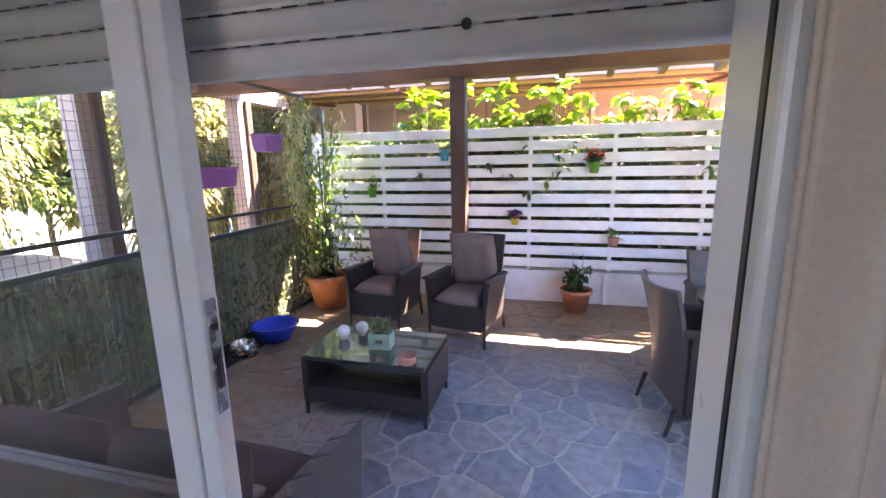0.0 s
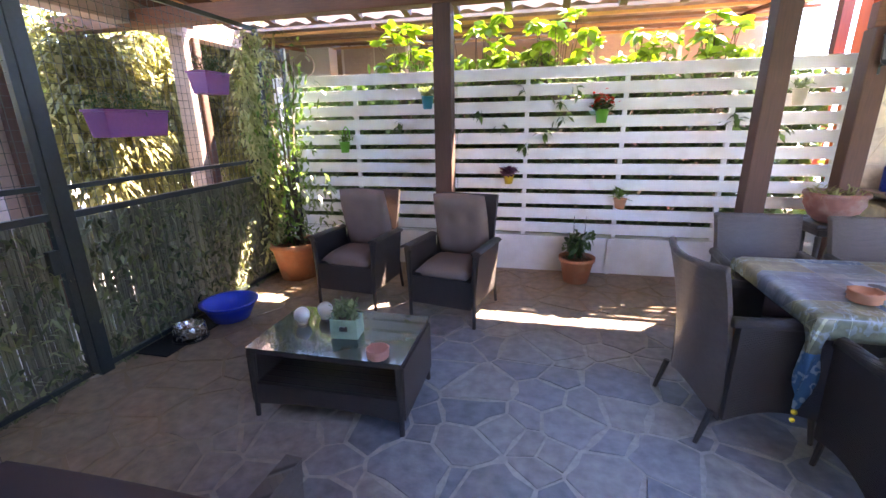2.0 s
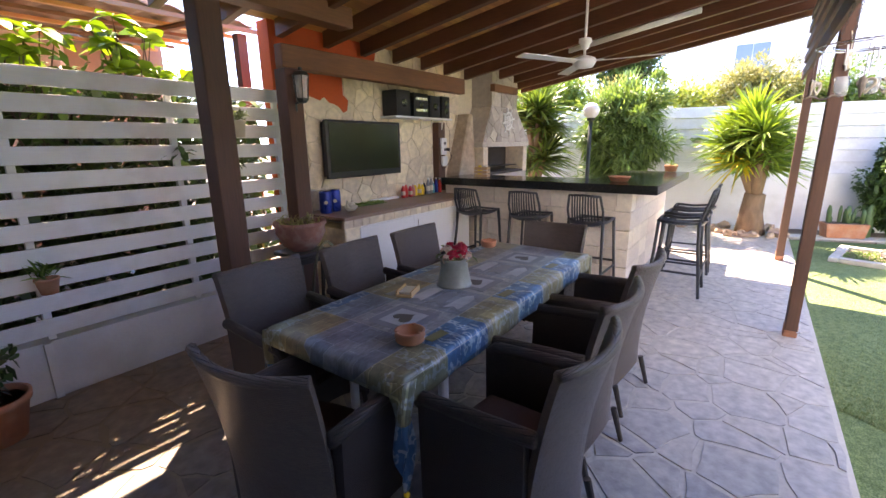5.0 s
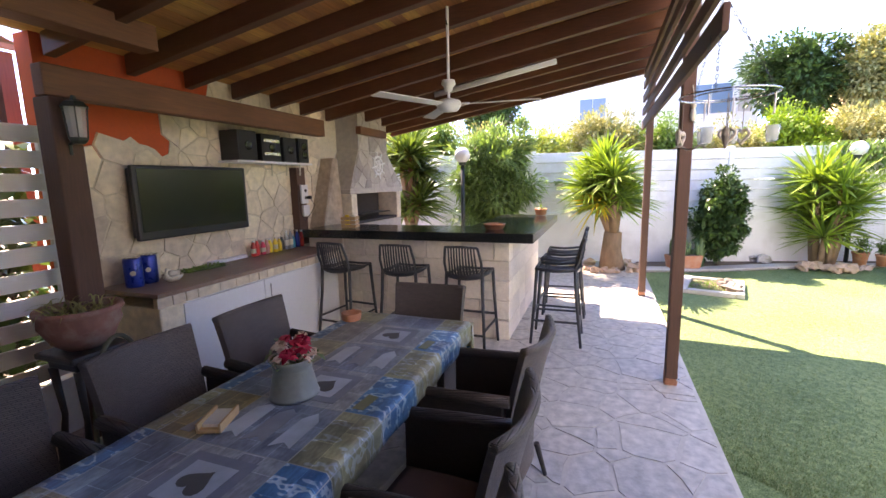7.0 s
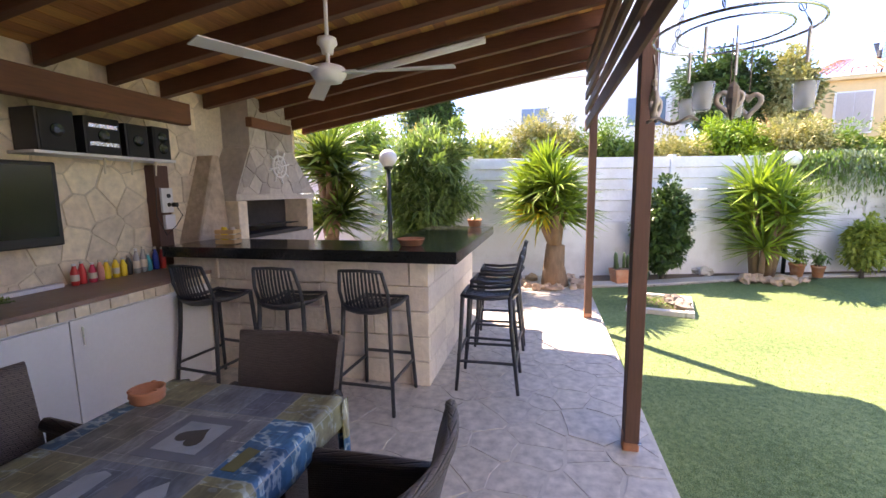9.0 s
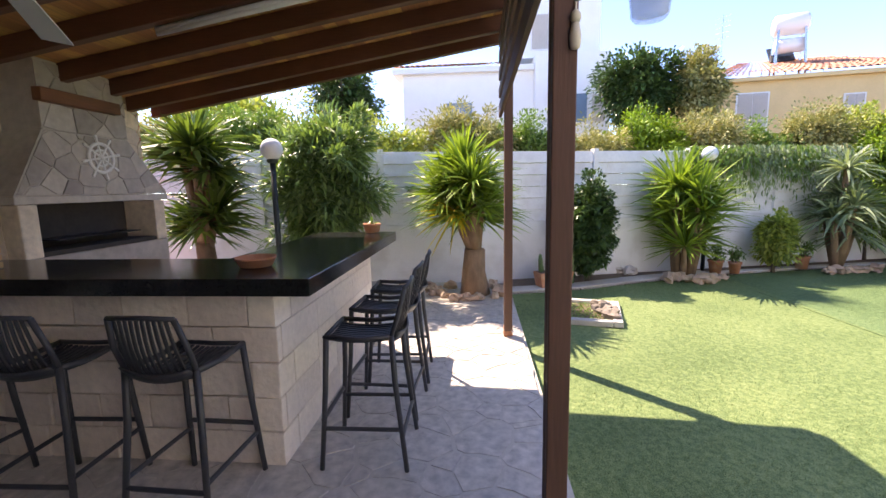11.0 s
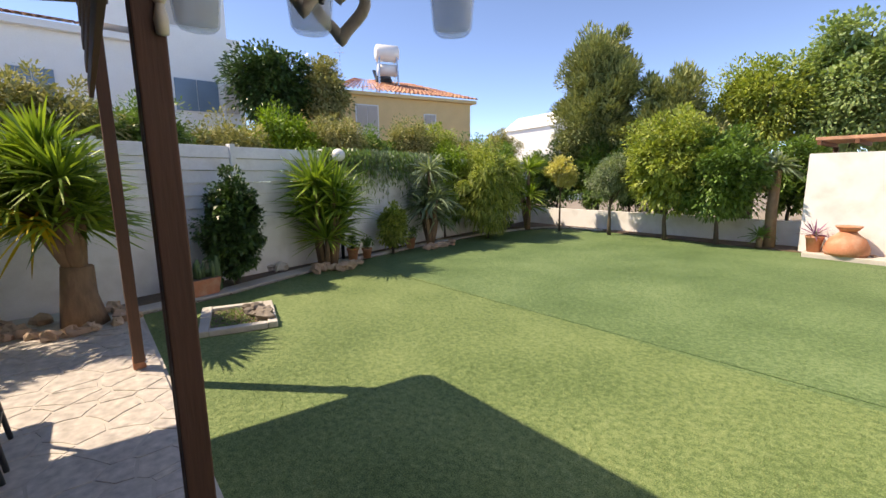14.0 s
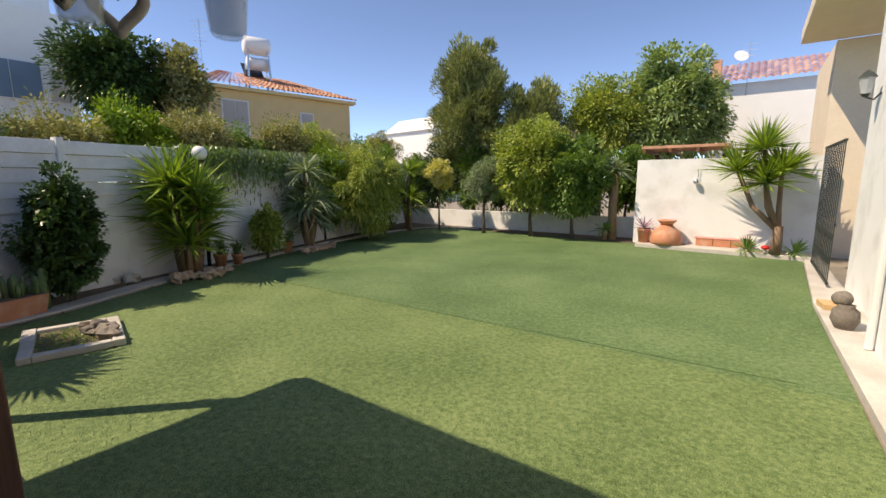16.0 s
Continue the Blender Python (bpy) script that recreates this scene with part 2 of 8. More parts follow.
M = {
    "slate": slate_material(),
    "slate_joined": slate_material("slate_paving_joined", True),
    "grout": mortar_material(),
    "clad_mortar": surface("beige_cladding_mortar", (0.66, 0.58, 0.45), 0.9, var=0.2, fine=40, bump=0.5),
    "earth": surface("dry_soil", (0.17, 0.12, 0.085), 0.95, var=0.35, fine=25, bump=0.9, dist=0.02),
    "ground": surface("sandy_ground", (0.28, 0.24, 0.19), 0.95, var=0.25, fine=20, bump=0.5, dist=0.02),
    "lawn": grass_material("artificial_lawn"),
    "blade": grass_material("lawn_blades", True),
    "concrete": surface("pale_concrete", (0.56, 0.53, 0.48), 0.85, var=0.15, fine=30, bump=0.4, stain=(0.42, 0.38, 0.33)),
    "white_wall": surface("white_masonry_paint", (0.85, 0.85, 0.84), 0.8, var=0.05, fine=45, bump=0.35, stain=(0.68, 0.67, 0.64), stain_scale=2.2),
    "white_slat": surface("white_painted_wood", (0.87, 0.87, 0.85), 0.5, var=0.05, fine=18, bump=0.25, stretch=(0.2, 3, 6), stain=(0.74, 0.73, 0.69), stain_scale=5, per_object=0.05),
    "fence_panel": surface("grey_white_cast_panel", (0.82, 0.82, 0.81), 0.75, var=0.08, fine=25, bump=0.3, stain=(0.68, 0.67, 0.65), stain_scale=3),
    "beam": surface("brown_stained_beam", (0.17, 0.068, 0.032), 0.62, var=0.35, fine=14, bump=0.5, stretch=(0.5, 6, 6), local=False),
    "post": surface("brown_stained_post", (0.105, 0.052, 0.036), 0.7, var=0.3, fine=14, bump=0.4, stretch=(6, 6, 0.5)),
    "rafter": surface("dark_stained_rafter", (0.12, 0.046, 0.024), 0.5, var=0.35, fine=14, bump=0.4, stretch=(6, 0.5, 6)),
    "board": surface("orange_brown_boards", (0.50, 0.24, 0.09), 0.6, var=0.4, fine=9, bump=0.4, stretch=(0.6, 6, 1), per_island=0.3),
    "metal_dark": surface("dark_green_black_steel", (0.025, 0.035, 0.033), 0.4, var=0.3, bump=0.1),
    "wire": surface("dark_wire", (0.10, 0.10, 0.085), 0.5, 0.3, var=0.3, bump=0),
    "wicker": wicker_material("dark_brown_wicker", (0.008, 0.007, 0.007), (0.072, 0.053, 0.049)),
    "wicker_grey": wicker_material("grey_brown_wicker", (0.012, 0.010, 0.010), (0.165, 0.13, 0.12), 0.85, 1.8),
    "frame_dark": surface("dark_brown_frame", (0.035, 0.028, 0.026), 0.4, bump=0.1),
    "cushion": surface("taupe_cushion", (0.25, 0.165, 0.135), 0.9, var=0.12, big=6, fine=300, bump=0.35, dist=0.002),
    "cushion_dark": surface("dark_brown_cushion", (0.085, 0.05, 0.045), 0.85, var=0.15, fine=300, bump=0.3, dist=0.002),
    "throw": surface("grey_taupe_throw", (0.33, 0.29, 0.25), 0.95, var=0.12, fine=200, bump=0.4, dist=0.003),
    "terracotta": surface("terracotta", (0.56, 0.23, 0.125), 0.75, var=0.15, fine=30, bump=0.25, stain=(0.62, 0.38, 0.26), stain_scale=6),
    "terra_pink": surface("pink_clay", (0.62, 0.27, 0.22), 0.7, var=0.12, fine=30, bump=0.2),
    "old_urn": surface("weathered_red_clay", (0.30, 0.14, 0.11), 0.85, var=0.35, fine=18, bump=0.7, stain=(0.35, 0.28, 0.24), stain_scale=9),
    "blue": surface("blue_plastic", (0.01, 0.075, 0.62), 0.35, var=0.08, bump=0),
    "steel": surface("brushed_steel", (0.62, 0.62, 0.62), 0.25, 1.0, var=0.08, bump=0.1),
    "black": surface("black_plastic", (0.018, 0.018, 0.02), 0.4, var=0.2, bump=0.1),
    "rubber": surface("black_rubber_mat", (0.02, 0.02, 0.022), 0.7, var=0.3, bump=0.4),
    "screen": surface("dark_screen", (0.012, 0.016, 0.012), 0.17, var=0.1, bump=0),
    "granite": surface("black_granite", (0.016, 0.017, 0.017), 0.14, var=0.5, big=60, fine=260, bump=0),
    "limestone": surface("split_limestone", (0.78, 0.69, 0.60), 0.85, var=0.14, fine=22, bump=1.0, dist=0.012, per_object=0.10),
    "cladding": surface("irregular_stone_cladding", (0.72, 0.62, 0.48), 0.8, var=0.30, big=3, fine=16, bump=0.8, dist=0.010, per_object=0.14),
    "clad_grey": surface("grey_stone_cladding", (0.44, 0.40, 0.355), 0.8, var=0.22, big=3, fine=16, bump=0.7, dist=0.008, per_object=0.22),
    "orange_wall": surface("burnt_orange_render", (0.56, 0.10, 0.035), 0.85, var=0.1, fine=40, bump=0.3),
    "worktop": surface("brown_tiled_worktop", (0.27, 0.175, 0.135), 0.4, var=0.2, fine=25, bump=0.15, stain=(0.27, 0.2, 0.17)),
    "white_board": surface("white_board", (0.74, 0.75, 0.77), 0.5, var=0.04, bump=0.05),
    "soot": surface("sooty_brick", (0.05, 0.045, 0.042), 0.9, var=0.4, fine=20, bump=0.6),
    "white_paint": surface("white_metal_paint", (0.78, 0.78, 0.77), 0.35, var=0.04, bump=0),
    "alu": surface("white_aluminium", (0.82, 0.82, 0.82), 0.32, var=0.04, fine=20, bump=0.03),
    "alu_grey": surface("grey_shutter_paint", (0.66, 0.64, 0.62), 0.35, var=0.05, bump=0.03),
    "curtain": surface("taupe_curtain", (0.52, 0.42, 0.34), 0.9, var=0.1, fine=150, bump=0.3, dist=0.002),
    "stool": surface("charcoal_plastic", (0.042, 0.045, 0.052), 0.42, var=0.15, bump=0.1),
    "stool_blue": surface("navy_seat", (0.035, 0.05, 0.10), 0.45, var=0.15, bump=0.1),
    "purple": surface("purple_planter", (0.30, 0.085, 0.27), 0.45, var=0.1, bump=0.05),
    "green_plastic": surface("green_plastic", (0.13, 0.47, 0.06), 0.45, var=0.06, bump=0),
    "turq": surface("turquoise_pot", (0.02, 0.36, 0.48), 0.4, var=0.06, bump=0),
    "yellow": surface("yellow_pot", (0.85, 0.62, 0.04), 0.4, var=0.06, bump=0),
    "mint": surface("mint_pot", (0.36, 0.52, 0.36), 0.6, var=0.15, fine=20, bump=0.2, stain=(0.22, 0.3, 0.22), stain_scale=12),
    "cream": surface("cream_ceramic", (0.66, 0.6, 0.48), 0.4, var=0.08, bump=0.05),
    "ball": surface("white_sphere_shell", (0.82, 0.82, 0.80), 0.5, var=0.03, bump=0.05),
    "zinc": surface("zinc_grey_green", (0.30, 0.33, 0.31), 0.45, 0.5, var=0.15, bump=0.1),
    "bark": surface("rough_bark", (0.26, 0.17, 0.11), 0.9, var=0.35, fine=16, bump=1.0, dist=0.02, stretch=(1, 1, 0.4)),
    "bark_dark": surface("dark_bark", (0.11, 0.085, 0.065), 0.9, var=0.35, fine=22, bump=1.0, dist=0.01, stretch=(1, 1, 0.3)),
    "rock": surface("tan_rock", (0.52, 0.38, 0.28), 0.9, var=0.25, fine=12, bump=0.8, dist=0.015, per_object=0.15),
    "leaf_yucca": leaf_material("yucca_leaf", (0.088, 0.176, 0.040), (0.416, 0.576, 0.088)),
    "leaf_yellow": leaf_material("yellowed_leaf", (0.562, 0.375, 0.025), (0.800, 0.650, 0.062)),
    "leaf_mid": leaf_material("mid_green_leaf", (0.070, 0.150, 0.040), (0.260, 0.420, 0.100)),
    "leaf_pale": leaf_material("pale_green_leaf", (0.19, 0.29, 0.11), (0.50, 0.62, 0.29)),
    "leaf_dark": leaf_material("dark_green_leaf", (0.026, 0.067, 0.023), (0.115, 0.211, 0.058), 0.3, 0.2),
    "leaf_lime": leaf_material("lime_leaf", (0.08, 0.17, 0.015), (0.36, 0.54, 0.05), 0.5, 0.3),
    "leaf_grey": leaf_material("grey_green_leaf", (0.144, 0.208, 0.120), (0.400, 0.496, 0.320)),
    "leaf_gold": leaf_material("golden_leaf", (0.52, 0.50, 0.13), (0.85, 0.80, 0.38)),
    "leaf_citrus": leaf_material("citrus_leaf", (0.15, 0.24, 0.05), (0.60, 0.66, 0.17)),
    "leaf_cypress": leaf_material("cypress_leaf", (0.135, 0.18, 0.06), (0.46, 0.48, 0.20), 0.7, 0.15),
    "leaf_oleander": leaf_material("oleander_leaf", (0.080, 0.160, 0.056), (0.352, 0.512, 0.192), 0.35),
    "leaf_hedge": leaf_material("dry_hedge_leaf", (0.176, 0.208, 0.072), (0.576, 0.528, 0.256), 0.7, 0.25),
    "leaf_fake": leaf_material("artificial_ivy_leaf", (0.03, 0.05, 0.025), (0.30, 0.33, 0.18), 0.45, 0.25),
    "leaf_purple": leaf_material("purple_petal", (0.16, 0.05, 0.16), (0.40, 0.20, 0.38)),
    "petal_red": leaf_material("red_petal", (0.62, 0.02, 0.02), (0.9, 0.09, 0.04), 0.5, 0.4),
    "petal_rose": leaf_material("rose_petal", (0.45, 0.012, 0.05), (0.78, 0.07, 0.15), 0.6, 0.2),
    "petal_cream": leaf_material("cream_petal", (0.7, 0.5, 0.42), (0.85, 0.75, 0.66), 0.6, 0.2),
    "cactus": surface("cactus_green", (0.10, 0.17, 0.07), 0.6, var=0.25, fine=30, bump=0.3),
    "reed": surface("dry_reed_backing", (0.17, 0.165, 0.11), 0.8, var=0.35, fine=40, bump=0.6, stretch=(8, 8, 0.3), per_island=0.35),
    "house_white": surface("white_house_render", (0.82, 0.82, 0.80), 0.85, var=0.04, fine=20, bump=0.2),
    "house_yellow": surface("yellow_house_render", (0.74, 0.54, 0.27), 0.85, var=0.06, fine=15, bump=0.2),
    "gable_beige": surface("warm_beige_render", (0.78, 0.67, 0.52), 0.85, var=0.06, fine=15, bump=0.2),
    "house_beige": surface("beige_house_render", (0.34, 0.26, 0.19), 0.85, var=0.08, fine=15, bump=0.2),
    "roof_tile": surface("terracotta_roof_tile", (0.50, 0.25, 0.165), 0.8, var=0.25, fine=8, bump=0.3, per_island=0.3),
    "shutter": surface("grey_wood_shutter", (0.50, 0.46, 0.42), 0.6, var=0.1, fine=20, bump=0.2),
    "corrugated": surface("brown_corrugated_sheet", (0.22, 0.155, 0.11), 0.6, var=0.3, fine=6, bump=0.2),
    "car": surface("silver_white_car_paint", (0.72, 0.74, 0.76), 0.22, 0.1, var=0.02, bump=0, coat=0.6),
    "car_glass": surface("dark_car_glass", (0.03, 0.035, 0.04), 0.1, var=0.05, bump=0),
    "glass": glass_material("clear_glass"),
    "jar_glass": glass_material("thick_clear_glass", (0.93, 0.97, 0.97)),
    "can_blue": surface("blue_can_print", (0.01, 0.04, 0.30), 0.3, 0.3, var=0.1, bump=0),
    "red": surface("red_plastic", (0.62, 0.03, 0.025), 0.35, var=0.08, bump=0),
    "pine": surface("pale_pine", (0.58, 0.38, 0.19), 0.6, var=0.15, fine=14, bump=0.2, stretch=(1, 6, 6)),
    "driftwood": surface("grey_driftwood", (0.22, 0.19, 0.16), 0.9, var=0.35, fine=30, bump=0.7),
    "rust": surface("rusty_footing", (0.38, 0.17, 0.10), 0.8, var=0.3, fine=40, bump=0.5),
    "interior": surface("interior_plaster", (0.8, 0.78, 0.74), 0.85, var=0.05, bump=0.1),
}


def cloth_material():
    """Printed squares in five rows: a slate middle, olive and grey flanks, blue and olive borders, pale lines between."""
    m, nt, b = nodes_of("patchwork_tablecloth")
    sp = nt.nodes.new("ShaderNodeSeparateXYZ")
    link(nt, nt.nodes.new("ShaderNodeTexCoord").outputs["Object"], sp.inputs[0])
    col_at = mathn(nt, "DIVIDE", mathn(nt, "ADD", sp.outputs[0], 10 * 0.325 - 0.18), 0.325)
    odd = mathn(nt, "MODULO", mathn(nt, "FLOOR", col_at), 2.0)
    side = mathn(nt, "SUBTRACT", mathn(nt, "ABSOLUTE", mathn(nt, "ADD", sp.outputs[1], 0.054)), sp.outputs[2])
    wash = ramp(nt, noise_at(nt, 7.0, 6, (1, 1, 1), False), [(0.3, (0.55, 0.55, 0.55)), (0.7, (1.45, 1.42, 1.35))])
    fine = noise_at(nt, 34.0, 4, (1, 2.4, 1), False)
    middle = mixc(nt, odd, (0.16, 0.195, 0.25), (0.24, 0.26, 0.285))
    flank = mixc(nt, odd, (0.22, 0.185, 0.10), (0.155, 0.21, 0.26))
    flank = mixc(nt, ramp(nt, sp.outputs[0], [(0.0, (0, 0, 0)), (0.01, (1, 1, 1))]), flank, mixc(nt, odd, (0.22, 0.21, 0.13), (0.19, 0.195, 0.18)))
    strokes = ramp(nt, noise_at(nt, 15.0, 2, (1.6, 0.8, 1.0), False), [(0.53, (0, 0, 0)), (0.56, (1, 1, 1)), (0.62, (1, 1, 1)), (0.65, (0, 0, 0))])
    blue = mixc(nt, mathn(nt, "MULTIPLY", strokes, 0.85), (0.035, 0.14, 0.28), (0.36, 0.47, 0.55))
    olive = mixc(nt, mathn(nt, "MULTIPLY", strokes, 0.5), (0.22, 0.215, 0.13), (0.36, 0.44, 0.48))
    border = mixc(nt, odd, olive, blue)
    col = mixc(nt, ramp(nt, side, [(0.190, (0, 0, 0)), (0.191, (1, 1, 1))]), middle, mixc(nt, mathn(nt, "LESS_THAN", sp.outputs[1], 0.0), flank, border))
    col = mixc(nt, ramp(nt, side, [(0.370, (0, 0, 0)), (0.371, (1, 1, 1))]), col, border)
    small = nt.nodes.new("ShaderNodeTexBrick")
    for k, v in (("Scale", 1.0), ("Mortar Size", 0.0014), ("Mortar Smooth", 0.0), ("Brick Width", 0.135), ("Row Height", 0.085), ("Bias", 0.0)):
        small.inputs[k].default_value = v
    small.inputs["Color1"].default_value, small.inputs["Color2"].default_value, small.inputs["Mortar"].default_value = (0.65, 0.68, 0.75, 1), (1.35, 1.35, 1.25, 1), (2.0, 2.0, 1.9, 1)
    link(nt, nt.nodes.new("ShaderNodeTexCoord").outputs["Object"], small.inputs["Vector"])
    col = mixc(nt, 0.75, col, small.outputs["Color"], "MULTIPLY")
    col = mixc(nt, 1.0, col, wash, "MULTIPLY")
    col = mixc(nt, 0.35, col, ramp(nt, fine, [(0.35, (0.5, 0.5, 0.5)), (0.65, (1.5, 1.5, 1.5))]), "MULTIPLY")
    col = mixc(nt, mathn(nt, "LESS_THAN", sp.outputs[2], -0.17), col, blue)
    cross = mathn(nt, "LESS_THAN", mathn(nt, "FRACT", col_at), 0.013)
    l1 = mathn(nt, "LESS_THAN", mathn(nt, "ABSOLUTE", mathn(nt, "SUBTRACT", side, 0.190)), 0.0024)
    l2 = mathn(nt, "LESS_THAN", mathn(nt, "ABSOLUTE", mathn(nt, "SUBTRACT", side, 0.370)), 0.0024)
    grid = mathn(nt, "MAXIMUM", cross, mathn(nt, "MAXIMUM", l1, l2))
    col = mixc(nt, mathn(nt, "MULTIPLY", grid, 0.8), col, (0.34, 0.35, 0.31))
    link(nt, col, b.inputs["Base Color"])
    b.inputs["Roughness"].default_value = 0.30
    bump_from(nt, b, noise_at(nt, 9.0, 3), 0.3, 0.01)
    return m


M["cloth"] = cloth_material()
M["leaf_yucca_dark"] = leaf_material("deep_green_yucca_leaf", (0.05, 0.10, 0.03), (0.24, 0.36, 0.08))


def thin_glass(name, tint, alpha):
    """Thin clear glass that lets most of the light straight through."""
    m, nt, b = nodes_of(name)
    b.inputs["Base Color"].default_value = (*tint, 1)
    b.inputs["Alpha"].default_value = alpha
    b.inputs["Roughness"].default_value = 0.06
    return m


M["jar_glass"] = thin_glass("thin_jar_glass", (0.80, 0.84, 0.85), 0.32)
# blue base colour paints the sky's reflection into the house panes
M["window_glass"] = surface("sky_painted_window_glass", (0.16, 0.24, 0.32), 0.16, var=0.1, bump=0)
M["table_glass"] = surface("reflecting_table_glass", (0.07, 0.085, 0.075), 0.13, var=0.05, bump=0, coat=1.0)
M["pink_column"] = surface("pale_pink_render", (0.46, 0.33, 0.27), 0.85, var=0.08, fine=30, bump=0.2)
M["leaf_dry"] = leaf_material("olive_brown_hanging_leaf", (0.10, 0.10, 0.03), (0.42, 0.38, 0.15), 0.6, 0.3)
# pale leaf colours carry the sunlight that falls on the corner creeper
M["leaf_sunlit"] = leaf_material("sunlit_look_creeper_leaf", (0.30, 0.34, 0.14), (0.75, 0.72, 0.45), 0.5, 0.35)
M["pier_stone"] = surface("brown_grey_pier_stone", (0.46, 0.37, 0.28), 0.85, var=0.35, big=4, fine=14, bump=0.9, dist=0.015)
M["heart"] = surface("bleached_wood_heart", (0.55, 0.49, 0.42), 0.8, var=0.25, fine=60, bump=0.4)
M["print_grey"] = surface("grey_fabric_print", (0.22, 0.235, 0.25), 0.4, var=0.3, fine=12, bump=0.0)
M["print_dark"] = surface("dark_fabric_print", (0.085, 0.08, 0.075), 0.5, var=0.3, fine=12, bump=0.0)
M["print_pale"] = surface("pale_blue_fabric_print", (0.40, 0.45, 0.49), 0.4, var=0.35, fine=9, bump=0.0)
M["print_blue"] = surface("slate_blue_fabric_print", (0.19, 0.215, 0.25), 0.4, var=0.35, fine=9, bump=0.0)
M["print_ochre"] = surface("ochre_fabric_print", (0.20, 0.19, 0.08), 0.4, var=0.3, fine=9, bump=0.0)

# ---- builders ----
def mesh_object(name, me, m, parent=None, label=""):
    ob = new(name, me)
    if m is not None:
        me.materials.append(M[m] if isinstance(m, str) else m)
    if parent is not None:
        ob.parent = parent
    if label:
        ob["label"] = label
    return ob


def part(name, bm, m, parent=None, label="", smooth=False, bevel=0.0):
    me = bpy.data.meshes.new(name)
    bmesh.ops.recalc_face_normals(bm, faces=bm.faces)
    bm.to_mesh(me)
    bm.free()
    if smooth:
        me.shade_smooth()
    ob = mesh_object(name, me, m, parent, label)
    if bevel:
        mod = ob.modifiers.new("bevel", "BEVEL")
        mod.width, mod.segments, mod.limit_method = bevel, 2, "ANGLE"
    return ob


def thing(name, label, category, at=(0, 0, 0), rz=0.0, group=""):
    e = new(name)
    e.matrix_basis = pose(*at, 0, 0, rz)
    return tagged(e, label, category, group)


def box(bm, a, b):
    vs = [bm.verts.new((x, y, z)) for z in (a[2], b[2]) for y in (a[1], b[1]) for x in (a[0], b[0])]
    for f in ((0, 1, 3, 2), (4, 6, 7, 5), (0, 4, 5, 1), (2, 3, 7, 6), (0, 2, 6, 4), (1, 5, 7, 3)):
        bm.faces.new([vs[i] for i in f])
    return bm


def B(a, b):
    return box(bmesh.new(), a, b)


def prism(bm, pts, z0, z1, top_pts=None):
    low = [bm.verts.new((p[0], p[1], z0)) for p in pts]
    high = [bm.verts.new((p[0], p[1], z1)) for p in (top_pts or pts)]
    bm.faces.new(low[::-1])
    bm.faces.new(high)
    n = len(pts)
    for i in range(n):
        bm.faces.new((low[i], low[(i + 1) % n], high[(i + 1) % n], high[i]))
    return bm


def tube(bm, pts, r, seg=8, close=False):
    pts = [Vector(p) for p in pts]
    rad = r if isinstance(r, (list, tuple)) else [r] * len(pts)
    rings, side = [], None
    n = len(pts)
    for i, p in enumerate(pts):
        d = (pts[(i + 1) % n] - pts[i - 1]) if close else (pts[min(i + 1, n - 1)] - pts[max(i - 1, 0)])
        d = d.normalized() if d.length > 1e-9 else Vector((0, 0, 1))
        if side is None:
            side = d.orthogonal().normalized()
        side = (side - d * side.dot(d))
        side = side.normalized() if side.length > 1e-6 else d.orthogonal().normalized()
        up = d.cross(side)
        rings.append([bm.verts.new(p + (side * math.cos(a) + up * math.sin(a)) * rad[i]) for a in [2 * math.pi * k / seg for k in range(seg)]])
    for i in range(n if close else n - 1):
        a, b = rings[i], rings[(i + 1) % n]
        for k in range(seg):
            bm.faces.new((a[k], a[(k + 1) % seg], b[(k + 1) % seg], b[k]))
    if not close:
        bm.faces.new(rings[0][::-1])
        bm.faces.new(rings[-1])
    return bm


def lathe(bm, prof, at=(0, 0, 0), seg=24, squash=1.0, cap=True):
    rings = []
    for r, z in prof:
        rings.append([bm.verts.new((at[0] + r * math.cos(2 * math.pi * k / seg), at[1] + r * squash * math.sin(2 * math.pi * k / seg), at[2] + z)) for k in range(seg)])
    for a, b in zip(rings, rings[1:]):
        for k in range(seg):
            bm.faces.new((a[k], a[(k + 1) % seg], b[(k + 1) % seg], b[k]))
    if cap:
        bm.faces.new(rings[0][::-1])
        bm.faces.new(rings[-1])
    return bm


def ball(bm, c, r, seg=14, squash=(1, 1, 1), rough=0.0, seed=0):
    rings = seg // 2
    rows = []
    for i in range(1, rings):
        ph = math.pi * i / rings
        rows.append([Vector((math.sin(ph) * math.cos(2 * math.pi * k / seg), math.sin(ph) * math.sin(2 * math.pi * k / seg), math.cos(ph))) for k in range(seg)])
    def at(v):
        f = 1 + (noise.noise(v * 1.7 + Vector((seed, seed * 2.3, 0))) * rough if rough else 0)
        return bm.verts.new((c[0] + v.x * r * squash[0] * f, c[1] + v.y * r * squash[1] * f, c[2] + v.z * r * squash[2] * f))
    vr = [[at(v) for v in row] for row in rows]
    top, bot = at(Vector((0, 0, 1))), at(Vector((0, 0, -1)))
    for k in range(seg):
        bm.faces.new((top, vr[0][k], vr[0][(k + 1) % seg]))
        bm.faces.new((bot, vr[-1][(k + 1) % seg], vr[-1][k]))
    for a, b in zip(vr, vr[1:]):
        for k in range(seg):
            bm.faces.new((a[k], b[k], b[(k + 1) % seg], a[(k + 1) % seg]))
    return bm


